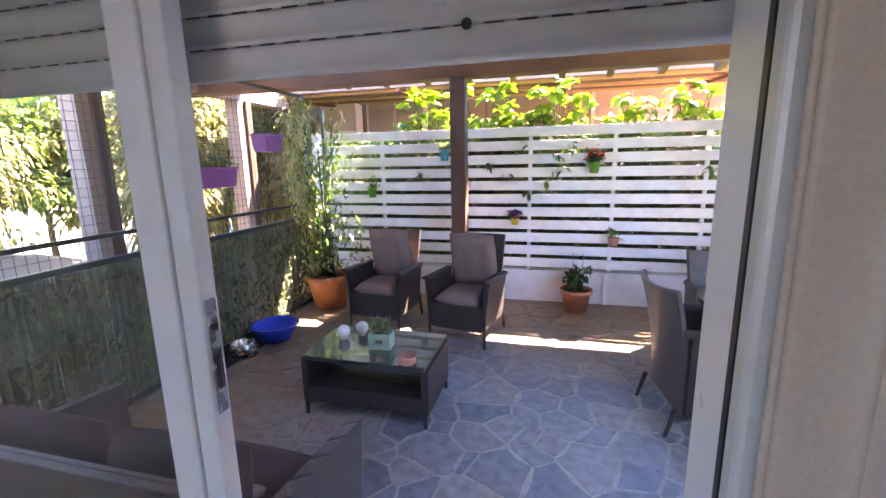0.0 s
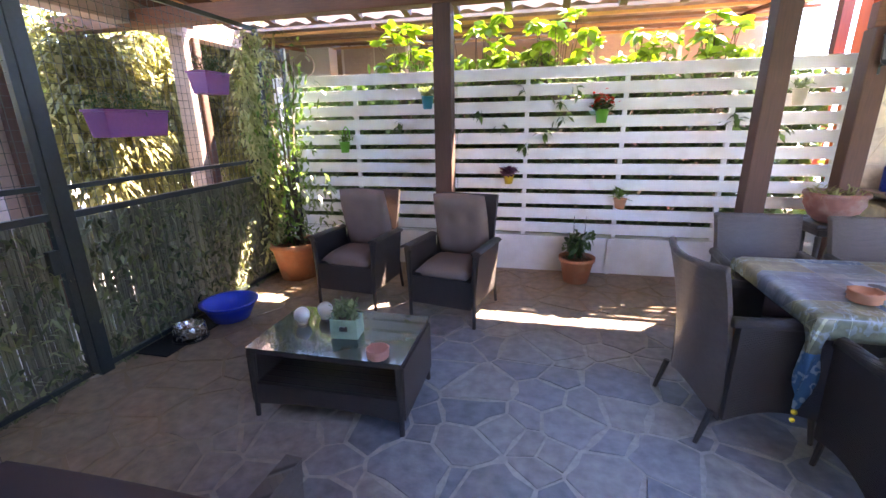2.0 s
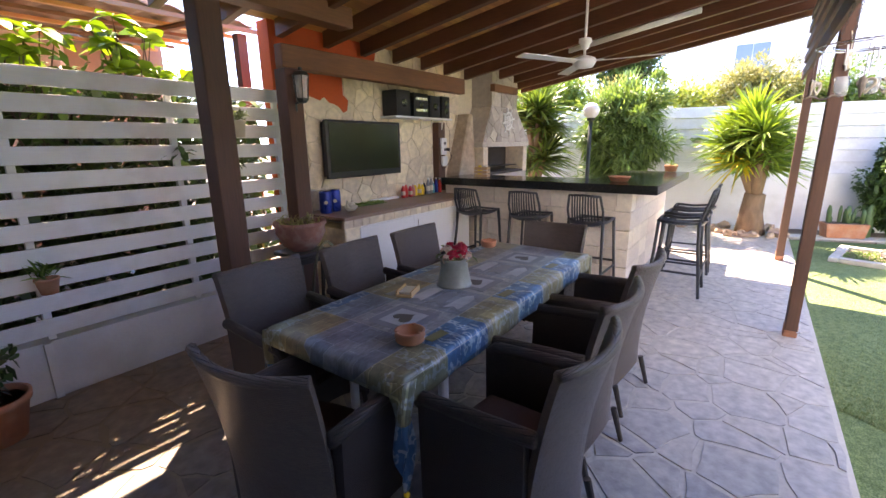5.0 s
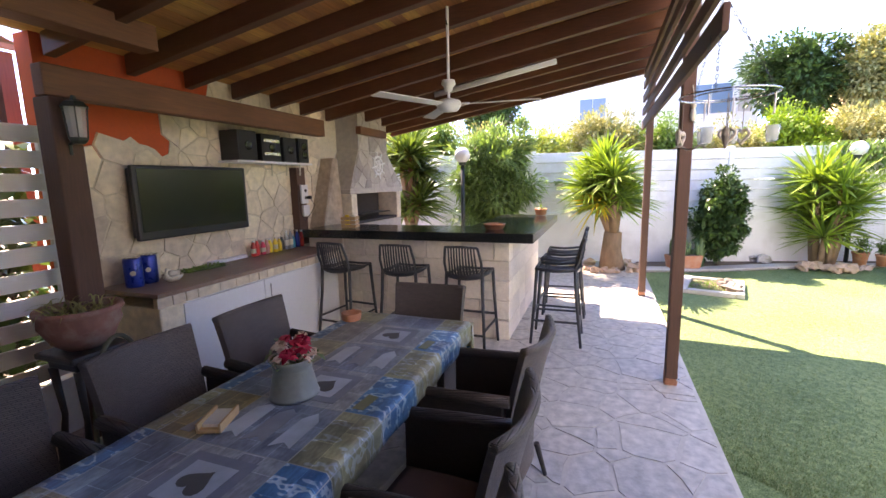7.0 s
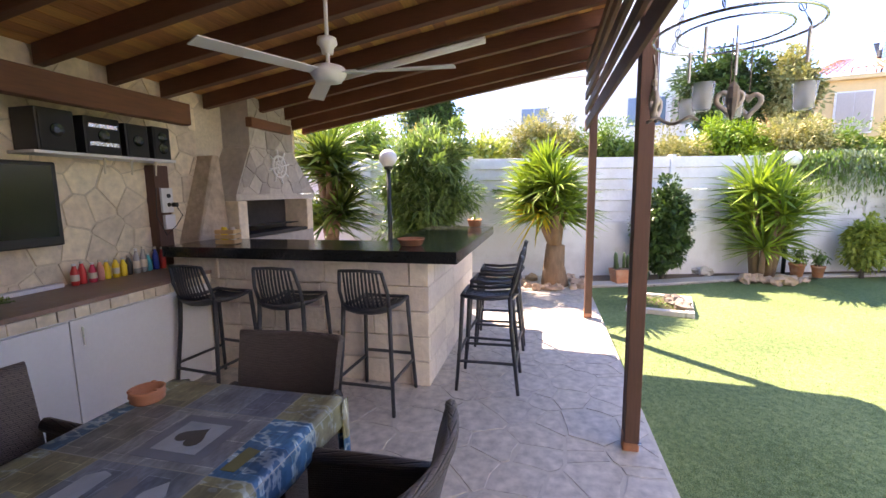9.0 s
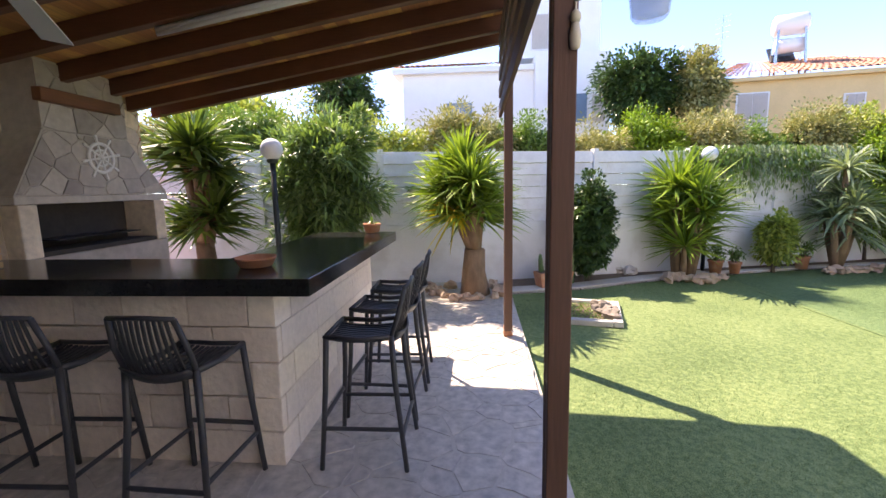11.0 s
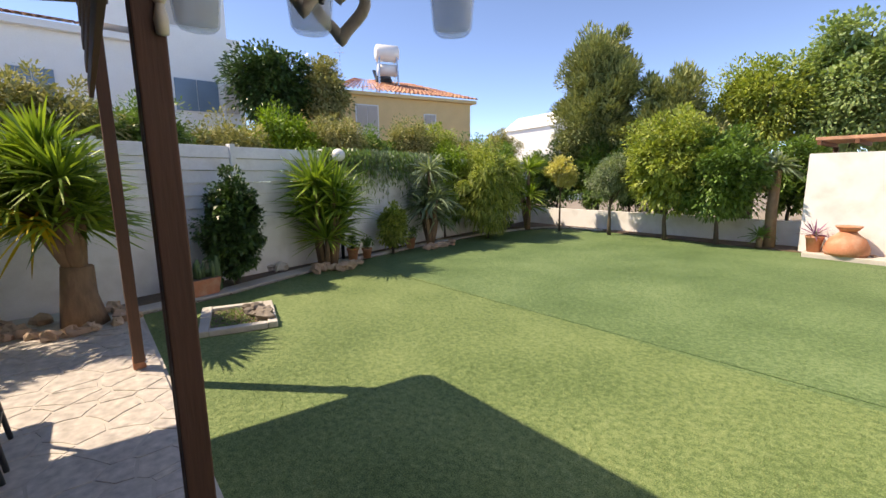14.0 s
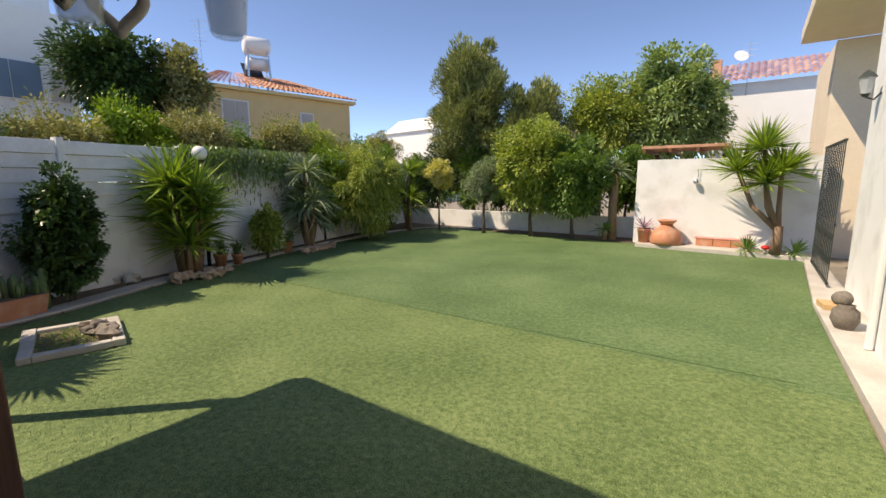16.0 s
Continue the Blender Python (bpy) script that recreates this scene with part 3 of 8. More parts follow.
def sheet(bm, fn, nu, nv, thick):
    """A curved slab: fn(u, v) gives the middle, u and v from 0 to 1; thick along the surface's normal."""
    P = [[Vector(fn(i / nu, j / nv)) for j in range(nv + 1)] for i in range(nu + 1)]
    front, back = [], []
    for i in range(nu + 1):
        fr, bk = [], []
        for j in range(nv + 1):
            du = P[min(i + 1, nu)][j] - P[max(i - 1, 0)][j]
            dv = P[i][min(j + 1, nv)] - P[i][max(j - 1, 0)]
            n = du.cross(dv).normalized() * thick / 2
            fr.append(bm.verts.new(P[i][j] + n))
            bk.append(bm.verts.new(P[i][j] - n))
        front.append(fr)
        back.append(bk)
    for i in range(nu):
        for j in range(nv):
            bm.faces.new((front[i][j], front[i + 1][j], front[i + 1][j + 1], front[i][j + 1]))
            bm.faces.new((back[i][j], back[i][j + 1], back[i + 1][j + 1], back[i + 1][j]))
    for i in range(nu):
        for j in (0, nv):
            bm.faces.new((front[i][j], front[i + 1][j], back[i + 1][j], back[i][j]))
    for j in range(nv):
        for i in (0, nu):
            bm.faces.new((front[i][j], front[i][j + 1], back[i][j + 1], back[i][j]))
    return bm


def cushion(bm, a, b, puff=0.03, n=8, tuft=None):
    """A soft box between corners a and b; tuft: the list of dimples (x, y) in -1..1 on the upper face."""
    cx, cy, cz = [(p + q) / 2 for p, q in zip(a, b)]
    hx, hy, hz = [(q - p) / 2 for p, q in zip(a, b)]
    grid = {}
    for s in (1, -1):
        for i in range(n + 1):
            for j in range(n + 1):
                u, v = 2 * i / n - 1, 2 * j / n - 1
                e = (1 - abs(u) ** 4) * (1 - abs(v) ** 4)
                if s < 0 and (i in (0, n) or j in (0, n)):
                    grid[s, i, j] = grid[1, i, j]
                    continue
                z = s * (hz * 0.35 + (hz * 0.65 + puff) * e ** 0.5) if not (i in (0, n) or j in (0, n)) else 0
                if tuft and s > 0:
                    for tx, ty in tuft:
                        z -= 0.03 * math.exp(-((u - tx) ** 2 + (v - ty) ** 2) / 0.03)
                k = 1 - 0.05 * (abs(u) ** 2 * abs(v) ** 2)
                grid[s, i, j] = bm.verts.new((cx + u * hx * k, cy + v * hy * k, cz + z))
    for s in (1, -1):
        for i in range(n):
            for j in range(n):
                q = (grid[s, i, j], grid[s, i + 1, j], grid[s, i + 1, j + 1], grid[s, i, j + 1])
                bm.faces.new(q if s > 0 else q[::-1])
    return bm


def unit(v):
    return v / np.maximum(np.linalg.norm(v, axis=1, keepdims=True), 1e-9)


def leaf_mesh(name, P, D, L, W, m, parent=None, segs=2, droop=0.0, label="", shape="oval", seed=0):
    """Many leaves in one mesh: from the points P along D, L long and W wide, bending down by droop."""
    rg = np.random.default_rng(seed)
    n = len(P)
    P, D = np.asarray(P, float), unit(np.asarray(D, float))
    L, W = np.broadcast_to(L, (n,)).astype(float), np.broadcast_to(W, (n,)).astype(float)
    side = unit(np.cross(D, np.array([0, 0, 1.0]) + rg.normal(0, 0.35, (n, 3))))
    prof = {"oval": lambda s: np.sin(np.pi * min(max(s, 0.04), 0.97)) ** 0.8, "blade": lambda s: (0.45 + 1.2 * s if s < 0.4 else 1.0 - ((s - 0.4) / 0.6) ** 1.6 * 0.97), "strap": lambda s: 1.0 - s ** 3 * 0.95}[shape]
    rows = []
    for k in range(segs + 1):
        s = k / segs
        c = P + D * (L * s)[:, None]
        c[:, 2] -= droop * L * s * s
        w = (W * 0.5 * prof(s))[:, None]
        lift = np.zeros((n, 3))
        lift[:, 2] = 0.25 * w[:, 0]
        rows.append(np.stack([c - side * w + lift, c + side * w + lift], 1))
    V = np.stack(rows, 1).reshape(-1, 3)
    per = 2 * (segs + 1)
    base = np.arange(n)[:, None] * per
    F_ = []
    for k in range(segs):
        F_.append(base + np.array([2 * k, 2 * k + 1, 2 * k + 3, 2 * k + 2]))
    F_ = np.concatenate(F_, 0)
    me = bpy.data.meshes.new(name)
    me.vertices.add(len(V))
    me.vertices.foreach_set("co", V.ravel())
    me.loops.add(F_.size)
    me.loops.foreach_set("vertex_index", F_.ravel().astype(np.int32))
    me.polygons.add(len(F_))
    me.polygons.foreach_set("loop_start", (np.arange(len(F_)) * 4).astype(np.int32))
    me.update(calc_edges=True)
    me.shade_smooth()
    return mesh_object(name, me, m, parent, label)


def clumps(c, r, n_clumps, n_leaves, clump_r, seed, flat=0.0, hollow=0.55):
    """Points and directions of leaves in uneven clumps about an ellipsoid of centre c and radii r."""
    rg = np.random.default_rng(seed)
    d = unit(rg.normal(0, 1, (n_clumps, 3)))
    if flat:
        d[:, 2] = np.abs(d[:, 2]) * (1 - flat) + d[:, 2] * flat
    k = hollow + (1 - hollow) * rg.random((n_clumps, 1)) ** 0.6
    cc = np.array(c) + d * np.array(r) * k * rg.uniform(0.82, 1.06, (n_clumps, 1))
    idx = rg.integers(0, n_clumps, n_leaves)
    o = rg.normal(0, 1, (n_leaves, 3))
    size = clump_r * rg.uniform(0.5, 1.3, n_clumps)[idx][:, None]
    P = cc[idx] + unit(o) * size * rg.random((n_leaves, 1)) ** 0.4
    D = unit(o) * 0.8 + d[idx] * 0.7 + rg.normal(0, 0.35, (n_leaves, 3))
    return P, D, cc


def limbs(bm, base, top, cc, r, seed, count=7):
    rg = random.Random(seed)
    base, top = Vector(base), Vector(top)
    mid = base.lerp(top, 0.5) + Vector((rg.uniform(-1, 1), rg.uniform(-1, 1), 0)) * r
    tube(bm, [base - Vector((0, 0, 0.05)), base.lerp(mid, 0.5), mid, top], [r * 1.25, r, r * 0.85, r * 0.6], 9)
    for i in range(count):
        e = Vector(cc[rg.randrange(len(cc))])
        s = mid.lerp(top, rg.uniform(0.3, 1.0))
        m2 = s.lerp(e, 0.5) + Vector((0, 0, 0.06))
        tube(bm, [s, m2, e], [r * 0.4, r * 0.26, r * 0.08], 5)
    return bm


def tree(name, label, at, trunk_h, r, c_z, rad, leafm, n_leaves, L, W, seed, clump_r=0.22, n_clumps=60, bark="bark_dark", category="tree", flat=0.0, hollow=0.5, droop=0.2, group="", shape="oval", count=8):
    t = thing(name, label, category, at, 0, group)
    P, D, cc = clumps((0, 0, c_z), rad, n_clumps, n_leaves, clump_r, seed, flat, hollow)
    part("trunk", limbs(bmesh.new(), (0, 0, 0), (0, 0, trunk_h), cc, r, seed, count), bark, t, smooth=True)
    rg = np.random.default_rng(seed + 5)
    k = n_leaves // 3
    d = unit(rg.normal(0, 1, (k, 3)))
    P = np.concatenate([P, np.array([0, 0, c_z]) + d * np.array(rad) * 0.72 * rg.random((k, 1)) ** 0.33])
    D = np.concatenate([D, rg.normal(0, 1, (k, 3))])
    big = np.concatenate([np.ones(n_leaves), np.full(k, 1.7)])
    n_leaves += k
    L, W = L * big, W * big
    leaf_mesh("crown", P, D, L * rg.uniform(0.6, 1.2, n_leaves), W * rg.uniform(0.7, 1.2, n_leaves), leafm, t, 2, droop, seed=seed, shape=shape)
    return t


def rosette(c, n, seed, up=0.35, spread=1.0, axis=(0, 0, 1)):
    rg = np.random.default_rng(seed)
    th = rg.random(n) * 2 * np.pi
    el = np.arcsin(np.clip(rg.uniform(-0.35 * spread, 1.0, n) + up * 0.0, -1, 1))
    D = np.stack([np.cos(th) * np.cos(el), np.sin(th) * np.cos(el), np.sin(el) + up * 0.4], 1)
    P = np.array(c) + unit(D) * 0.03
    return P, D


def yucca(name, label, at, heads, trunks, L, W, n, seed, leafm="leaf_yucca", droop=0.25, yellow=None, group="", spread=1.0):
    t = thing(name, label, "plant", at, 0, group)
    for pts, r in trunks:
        part("trunk", tube(bmesh.new(), pts, r, 10), "bark", t, smooth=True)
    PP, DD, LL = [], [], []
    rg = np.random.default_rng(seed)
    for i, h in enumerate(heads):
        P, D = rosette(h, n, seed + i, spread=spread)
        PP.append(P), DD.append(D), LL.append(L * rg.uniform(0.65, 1.1, n))
    P, D, Ls = np.concatenate(PP), np.concatenate(DD), np.concatenate(LL)
    leaf_mesh("crown", P, D, Ls, W, leafm, t, 4, droop, seed=seed, shape="blade")
    if yellow is not None:
        P, D = rosette(yellow, 26, seed + 77)
        D = D + np.array([-1.3, 0.6, -0.3])
        leaf_mesh("yellowed_leaves", P, D, L * 0.85, W, "leaf_yellow", t, 4, droop, seed=seed + 3, shape="blade")
    return t




def clip_poly(poly, px, py, nx, ny):
    """Keeps the part of poly where (p - (px, py)) . (nx, ny) <= 0."""
    out = []
    for i in range(len(poly)):
        a, b = poly[i], poly[(i + 1) % len(poly)]
        da = (a[0] - px) * nx + (a[1] - py) * ny
        db = (b[0] - px) * nx + (b[1] - py) * ny
        if da <= 0:
            out.append(a)
        if (da < 0 < db) or (db < 0 < da):
            k = da / (da - db)
            out.append((a[0] + (b[0] - a[0]) * k, a[1] + (b[1] - a[1]) * k))
    return out


def cells(seeds, bound, joint, reach=1.6, uneven=0.0):
    """Irregular stones: a cell of the plane about each seed, cut to the bound and shrunk by half the joint; uneven lets some seeds claim more ground."""
    rw = random.Random(len(seeds))
    claim = [rw.uniform(-uneven, uneven) for _ in seeds]
    gap = [joint * (1.0 if not uneven else rw.choice((0.5, 0.8, 1.0, 1.5))) for _ in seeds]
    for i, s in enumerate(seeds):
        poly = list(bound)
        near = sorted((j for j, o in enumerate(seeds) if j != i and abs(o[0] - s[0]) < reach and abs(o[1] - s[1]) < reach), key=lambda j: (seeds[j][0] - s[0]) ** 2 + (seeds[j][1] - s[1]) ** 2)[:24]
        for j in near:
            o = seeds[j]
            dx, dy = o[0] - s[0], o[1] - s[1]
            d = math.hypot(dx, dy)
            k = 0.5 + (claim[i] - claim[j]) / (2 * d * d) - gap[i] / 2 / d
            poly = clip_poly(poly, s[0] + dx * k, s[1] + dy * k, dx, dy)
            if len(poly) < 3:
                break
        if len(poly) >= 3:
            yield s, poly


def scatter(x0, x1, y0, y1, dist, seed, stretch=1.0, inside=None):
    rg = random.Random(seed)
    pts = []
    tries = int((x1 - x0) * (y1 - y0) / dist ** 2 * 14)
    for _ in range(tries):
        p = (rg.uniform(x0, x1), rg.uniform(y0, y1))
        if inside and not inside(*p):
            continue
        k = dist * rg.choice((0.5, 0.7, 0.95, 1.3, 1.5))
        if all((p[0] - q[0]) ** 2 + ((p[1] - q[1]) * stretch) ** 2 > k * k for q in pts):
            pts.append(p)
    return pts

# ---- the setting ----
def setting(name, bm, m, label="", **kw):
    return tagged(part(name, bm, m, None, label, **kw), label, "", "", "structure")


def garden_wall_x(y):
    return 9.93 + 0.255 * (2.4 - y)


def under_roof(x, y):
    return 2.61 - 0.015 * (x + 0.5) + 0.16 * (4.45 - y)


setting("ground", prism(bmesh.new(), [(-160, -160), (160, -160), (160, 160), (-160, 160)], -0.4, -0.17), "ground", "sandy bare ground round the plot")
KERB = [(9.30, 1.0), (9.62, -0.2), (10.2, -1.45), (10.72, -2.85), (11.2, -4.5), (11.6, -6.2), (11.82, -7.9), (11.85, -9.4), (11.6, -10.4), (11.0, -11.0), (9.9, -11.1), (8.1, -10.95), (4.85, -10.75)]
LAWN = [(1.62, 1.0)] + KERB + [(4.78, -10.2), (1.5, -9.98), (1.66, -6.1)]
lawn = setting("lawn", prism(bmesh.new(), LAWN, -0.2, -0.135), "lawn", "green artificial lawn in broad strips")
setting("planting_bed", prism(bmesh.new(), [(9.3, 1.0)] + KERB[1:] + [(4.85, -11.75), (13.6, -11.75), (garden_wall_x(1.0), 1.0)], -0.2, -0.11), "earth", "dry soil bed along the garden wall")
bm = bmesh.new()
for i in range(len(KERB) - 3):
    a, b = Vector((*KERB[i], 0)), Vector((*KERB[i + 1], 0))
    d = (b - a).normalized()
    s = Vector((-d.y, d.x, 0)) * (-1 if i < 9 else -1)
    w = 0.32 if i < 3 else 0.17
    q = [a + d * 0.004, b - d * 0.004, b - d * 0.004 - s * -w, a + d * 0.004 - s * -w]
    off = s * w
    prism(bm, [tuple(a + d * 0.004)[:2], tuple(b - d * 0.004)[:2], tuple(b - d * 0.004 - off)[:2], tuple(a + d * 0.004 - off)[:2]][::-1], -0.2, -0.085)
kerb = setting("garden_kerb", bm, "concrete", "pale concrete edging between lawn and bed", bevel=0.008)

# patio slab, its mortar top and the room floor behind the door
PATIO = [(-3.1, 0.66), (1.2, 0.66), (1.62, 0.66), (1.62, 1.0), (9.33, 1.0), (9.62, 1.35), (9.62, 2.6), (10.4, 2.7), (9.4, 6.4), (-3.1, 6.4)]
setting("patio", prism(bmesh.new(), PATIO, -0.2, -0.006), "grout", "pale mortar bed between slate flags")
setting("patio_edge", B((1.64, 0.965, -0.2), (9.3, 0.997, -0.03)), "concrete", "pale concrete patio edge")
setting("side_path", prism(bmesh.new(), [(1.2, 0.65), (1.6, 0.65), (1.6, -2.3), (1.66, -6.1), (1.48, -10.0), (1.2, -10.0)], -0.2, -0.09), "concrete", "pale beige edging path beside the house")
setting("driveway", B((-22, -12, -0.17), (-3.12, 22, -0.03)), "concrete", "pale concrete driveway")

# the house: the wall with the sliding door, the wall towards the garden
def wall(name, a, b, m="white_wall", label="white painted masonry wall"):
    return setting(name, B(a, b), m, label)


wall("wall_south", (-3.1, 0.46, -0.2), (-1.95, 0.66, 3.3))
wall("wall_south_pier", (0.42, 0.46, -0.2), (1.2, 0.66, 3.3))
wall("wall_south_lintel", (-1.95, 0.46, 2.14), (0.42, 0.66, 3.3))
wall("wall_garden_side", (0.95, -7.3, -0.2), (1.2, 0.455, 5.4))
wall("wall_garden_side_pier", (1.205, -4.6, -0.2), (1.36, 0.3, 5.4))
# the gap in this unseen wall is added to let daylight onto the doorway
for name, a, b in (("wall_room_back_sill", (-2.6, -4.4, 0), (-1.2, -4.2, 0.9)), ("wall_room_back_lintel", (-2.6, -4.4, 2.0), (-1.2, -4.2, 2.6)), ("wall_room_back_pier", (-4.6, -4.4, 0), (-2.604, -4.2, 2.6)), ("wall_room_back_pier", (-1.196, -4.4, 0), (0.95, -4.2, 2.6))):
    wall(name, a, b, "interior", "plain interior wall round an added, unseen light opening")
wall("wall_room_side", (-4.6, -4.2, 0), (-4.4, 0.455, 2.6), "interior", "plain interior wall")
setting("floor_inside", B((-4.6, -4.4, -0.2), (0.948, 0.455, 0.0)), "concrete", "pale tiled room floor")
setting("ceiling_inside", B((-4.6, -4.4, 2.6), (0.948, 0.455, 2.7)), "interior", "plain room ceiling")
setting("threshold", B((-1.95, 0.456, -0.19), (0.42, 0.67, 0.012)), "concrete", "pale stone threshold")

# the boundary behind the patio
setting("plinth_wall", B((-3.1, 5.02, -0.19), (2.42, 5.16, 0.37)), "white_wall", "low white painted plinth below a slatted fence")
setting("plinth_post", B((0.545, 4.985, 0.0), (0.585, 5.018, 0.37)), "white_slat", "white painted upright on the plinth")
setting("television_wall", B((2.44, 5.14, -0.19), (7.2, 5.3, 2.62)), "orange_wall", "burnt orange rendered wall with stone cladding")

# roof
bm = bmesh.new()
k = 0
y = 0.62
while y < 5.1:
    x0, x1 = -5.2, (1.26 if y < 1.0 else 7.4)
    y2 = min(y + 0.112, 5.18)
    vs = []
    for xx in (x0, x1):
        for yy in (y + 0.002, y2 - 0.002):
            for dz in (0.145, 0.163):
                vs.append(bm.verts.new((xx, yy, under_roof(xx, yy) + dz)))
    for f in ((0, 1, 3, 2), (4, 6, 7, 5), (0, 4, 5, 1), (2, 3, 7, 6), (0, 2, 6, 4), (1, 5, 7, 3)):
        bm.faces.new([vs[i] for i in f])
    y += 0.112
setting("ceiling", bm, "board", "orange-brown boarded ceiling of the terrace")
bm = bmesh.new()
for x0, x1, y0 in ((-5.25, 1.27, 0.6), (1.272, 7.40, 1.04)):
    vs = []
    for xx in (x0, x1):
        for yy in (y0, 5.19):
            for dz in (0.172, 0.235):
                vs.append(bm.verts.new((xx, yy, under_roof(xx, yy) + dz)))
    for f in ((0, 1, 3, 2), (4, 6, 7, 5), (0, 4, 5, 1), (2, 3, 7, 6), (0, 2, 6, 4), (1, 5, 7, 3)):
        bm.faces.new([vs[i] for i in f])
setting("roof", bm, "roof_tile", "terrace roof covering")


def rafter(x):
    bm = bmesh.new()
    y0, y1 = (0.68 if x < 1.25 else 1.02), (5.07 if x > 2.4 else 5.06)
    vs = []
    for xx in (x - 0.035, x + 0.035):
        for yy in (y0, y1):
            for dz in (0.0, 0.143):
                vs.append(bm.verts.new((xx, yy, under_roof(xx, yy) + dz)))
    for f in ((0, 1, 3, 2), (4, 6, 7, 5), (0, 4, 5, 1), (2, 3, 7, 6), (0, 2, 6, 4), (1, 5, 7, 3)):
        bm.faces.new([vs[i] for i in f])
    return bm


for i in range(24):
    x = 3.5 + 0.5 * (i - 16) + (0.0 if i % 3 else 0.015)
    r = part("rafter", rafter(x), "rafter", None, bevel=0.006)
    tagged(r, "dark brown stained timber rafter under the terrace roof", "rafter", "roof rafters", "structure")
for x in (7.345,):
    setting("verge_board", rafter(x), "rafter", "dark brown verge board at the roof's end")
tagged(part("fence_beam", B((-5.1, 4.37, 2.47), (2.72, 4.53, 2.625)), "beam", None, bevel=0.01), "brown stained beam carrying the rafters above the slatted fence", "beam", "terrace beams", "structure")
tagged(part("wall_beam", B((2.22, 4.66, 2.15), (4.86, 4.76, 2.33)), "beam", None, bevel=0.01), "brown stained beam above the television wall", "beam", "terrace beams", "structure")


def timber_post(x, y, s, top, label, foot=False, split=False):
    t = thing("timber_post", label, "post", (x, y, 0), 0, "terrace posts")
    if split:
        part("upright", B((-s, -s * 0.8, 0.06), (-0.004, s * 0.8, top)), "post", t, bevel=0.006)
        part("upright", B((0.004, -s * 0.8, 0.06), (s, s * 0.8, top)), "post", t, bevel=0.006)
        part("rusty_shoe", B((-s * 0.7, -s * 0.9, -0.002), (s * 0.7, s * 0.9, 0.11)), "rust", t, "rust-red metal shoe at the post's foot", bevel=0.01)
        for dx in (-0.03, 0.03):
            part("bolt", tube(bmesh.new(), [(dx, -s * 0.9 - 0.012, 0.05), (dx, -s * 0.9 + 0.01, 0.05)], 0.009, 8), "steel", t)
    else:
        part("upright", B((-s, -s, 0.0), (s, s, top)), "post", t, bevel=0.01)
    return t


timber_post(-1.0, 4.45, 0.078, 2.47, "thick brown stained timber post before the slatted fence")
timber_post(1.53, 4.45, 0.078, 2.47, "thick brown stained timber post before the slatted fence")
timber_post(2.3, 4.72, 0.075, 2.15, "brown stained timber post carrying a wall lantern")
timber_post(4.24, 1.15, 0.052, 2.97, "slim paired timber post at the lawn's edge", split=True)
timber_post(7.03, 1.145, 0.052, 2.95, "slim paired timber post at the patio's far corner", split=True)
lv = thing("louvre_screen", "dark brown timber slats hung between the posts below the roof edge", "screen", (0, 1.14, 0))
for i, z in enumerate((2.25, 2.44, 2.61, 2.78, 2.93)):
    b2 = bmesh.new()
    x0 = 2.95 if i == 0 else 1.7
    b = B((x0, 0.062, z), (7.2, 0.092, z + (0.12 if i == 0 else 0.09)))
    part("slat", b, "post", lv, bevel=0.004)

# ---- door and curtain ----
door = thing("door_1", "white aluminium sliding door with a glass panel, pushed half open", "sliding door", (-0.02, 0.575, 0))
part("stile", B((-0.728, -0.025, 0.03), (-0.66, 0.03, 2.1)), "alu", door, "white aluminium stile with lock", bevel=0.004)
part("edge_profile", B((-0.66, -0.018, 0.03), (-0.615, 0.024, 2.1)), "alu", door, bevel=0.003)
part("lock_plate", B((-0.6145, -0.010, 1.17), (-0.611, 0.014, 1.40)), "steel", door, "flat metal lock plate")
part("latch_slot", B((-0.6108, -0.004, 1.22), (-0.6095, 0.006, 1.29)), "black", door, "black latch slot")
part("latch_hole", tube(bmesh.new(), [(-0.611, 0.002, 1.345), (-0.609, 0.002, 1.345)], 0.007, 14), "black", door, "black round latch hole")
part("top_rail", B((-1.93, -0.02, 2.03), (-0.730, 0.02, 2.1)), "alu", door)
part("bottom_rail", B((-1.93, -0.02, 0.03), (-0.730, 0.02, 0.11)), "alu", door)
p = part("glass_pane", B((-1.93, -0.004, 0.112), (-0.730, 0.004, 2.028)), "glass", door, "clear glass pane")
p.visible_shadow = False
dframe = thing("door_frame", "white aluminium door frame with a black rubber seal", "door frame", (0, 0.6, 0))
part("jamb", B((0.208, -0.062, 0.036), (0.285, 0.055, 2.12)), "alu", dframe, bevel=0.004)
part("jamb", B((0.288, -0.085, 0.015), (0.418, 0.055, 2.12)), "alu", dframe, bevel=0.004)
part("rubber_seal", B((0.206, -0.078, 0.036), (0.225, -0.0635, 2.12)), "black", dframe, "black rubber seal")
part("inner_jamb", B((0.212, -0.115, 0.013), (0.284, -0.080, 2.12)), "alu_grey", dframe, bevel=0.006)
part("inner_jamb", B((0.190, -0.155, 0.013), (0.27, -0.118, 2.12)), "alu_grey", dframe, bevel=0.008)
part("threshold_rail", B((-1.94, -0.03, 0.013), (0.268, 0.05, 0.035)), "alu", dframe, bevel=0.003)
shutter = thing("roller_shutter", "grey slatted roller shutter, rolled down a little over the doorway", "roller shutter", (0, 0.66, 0))
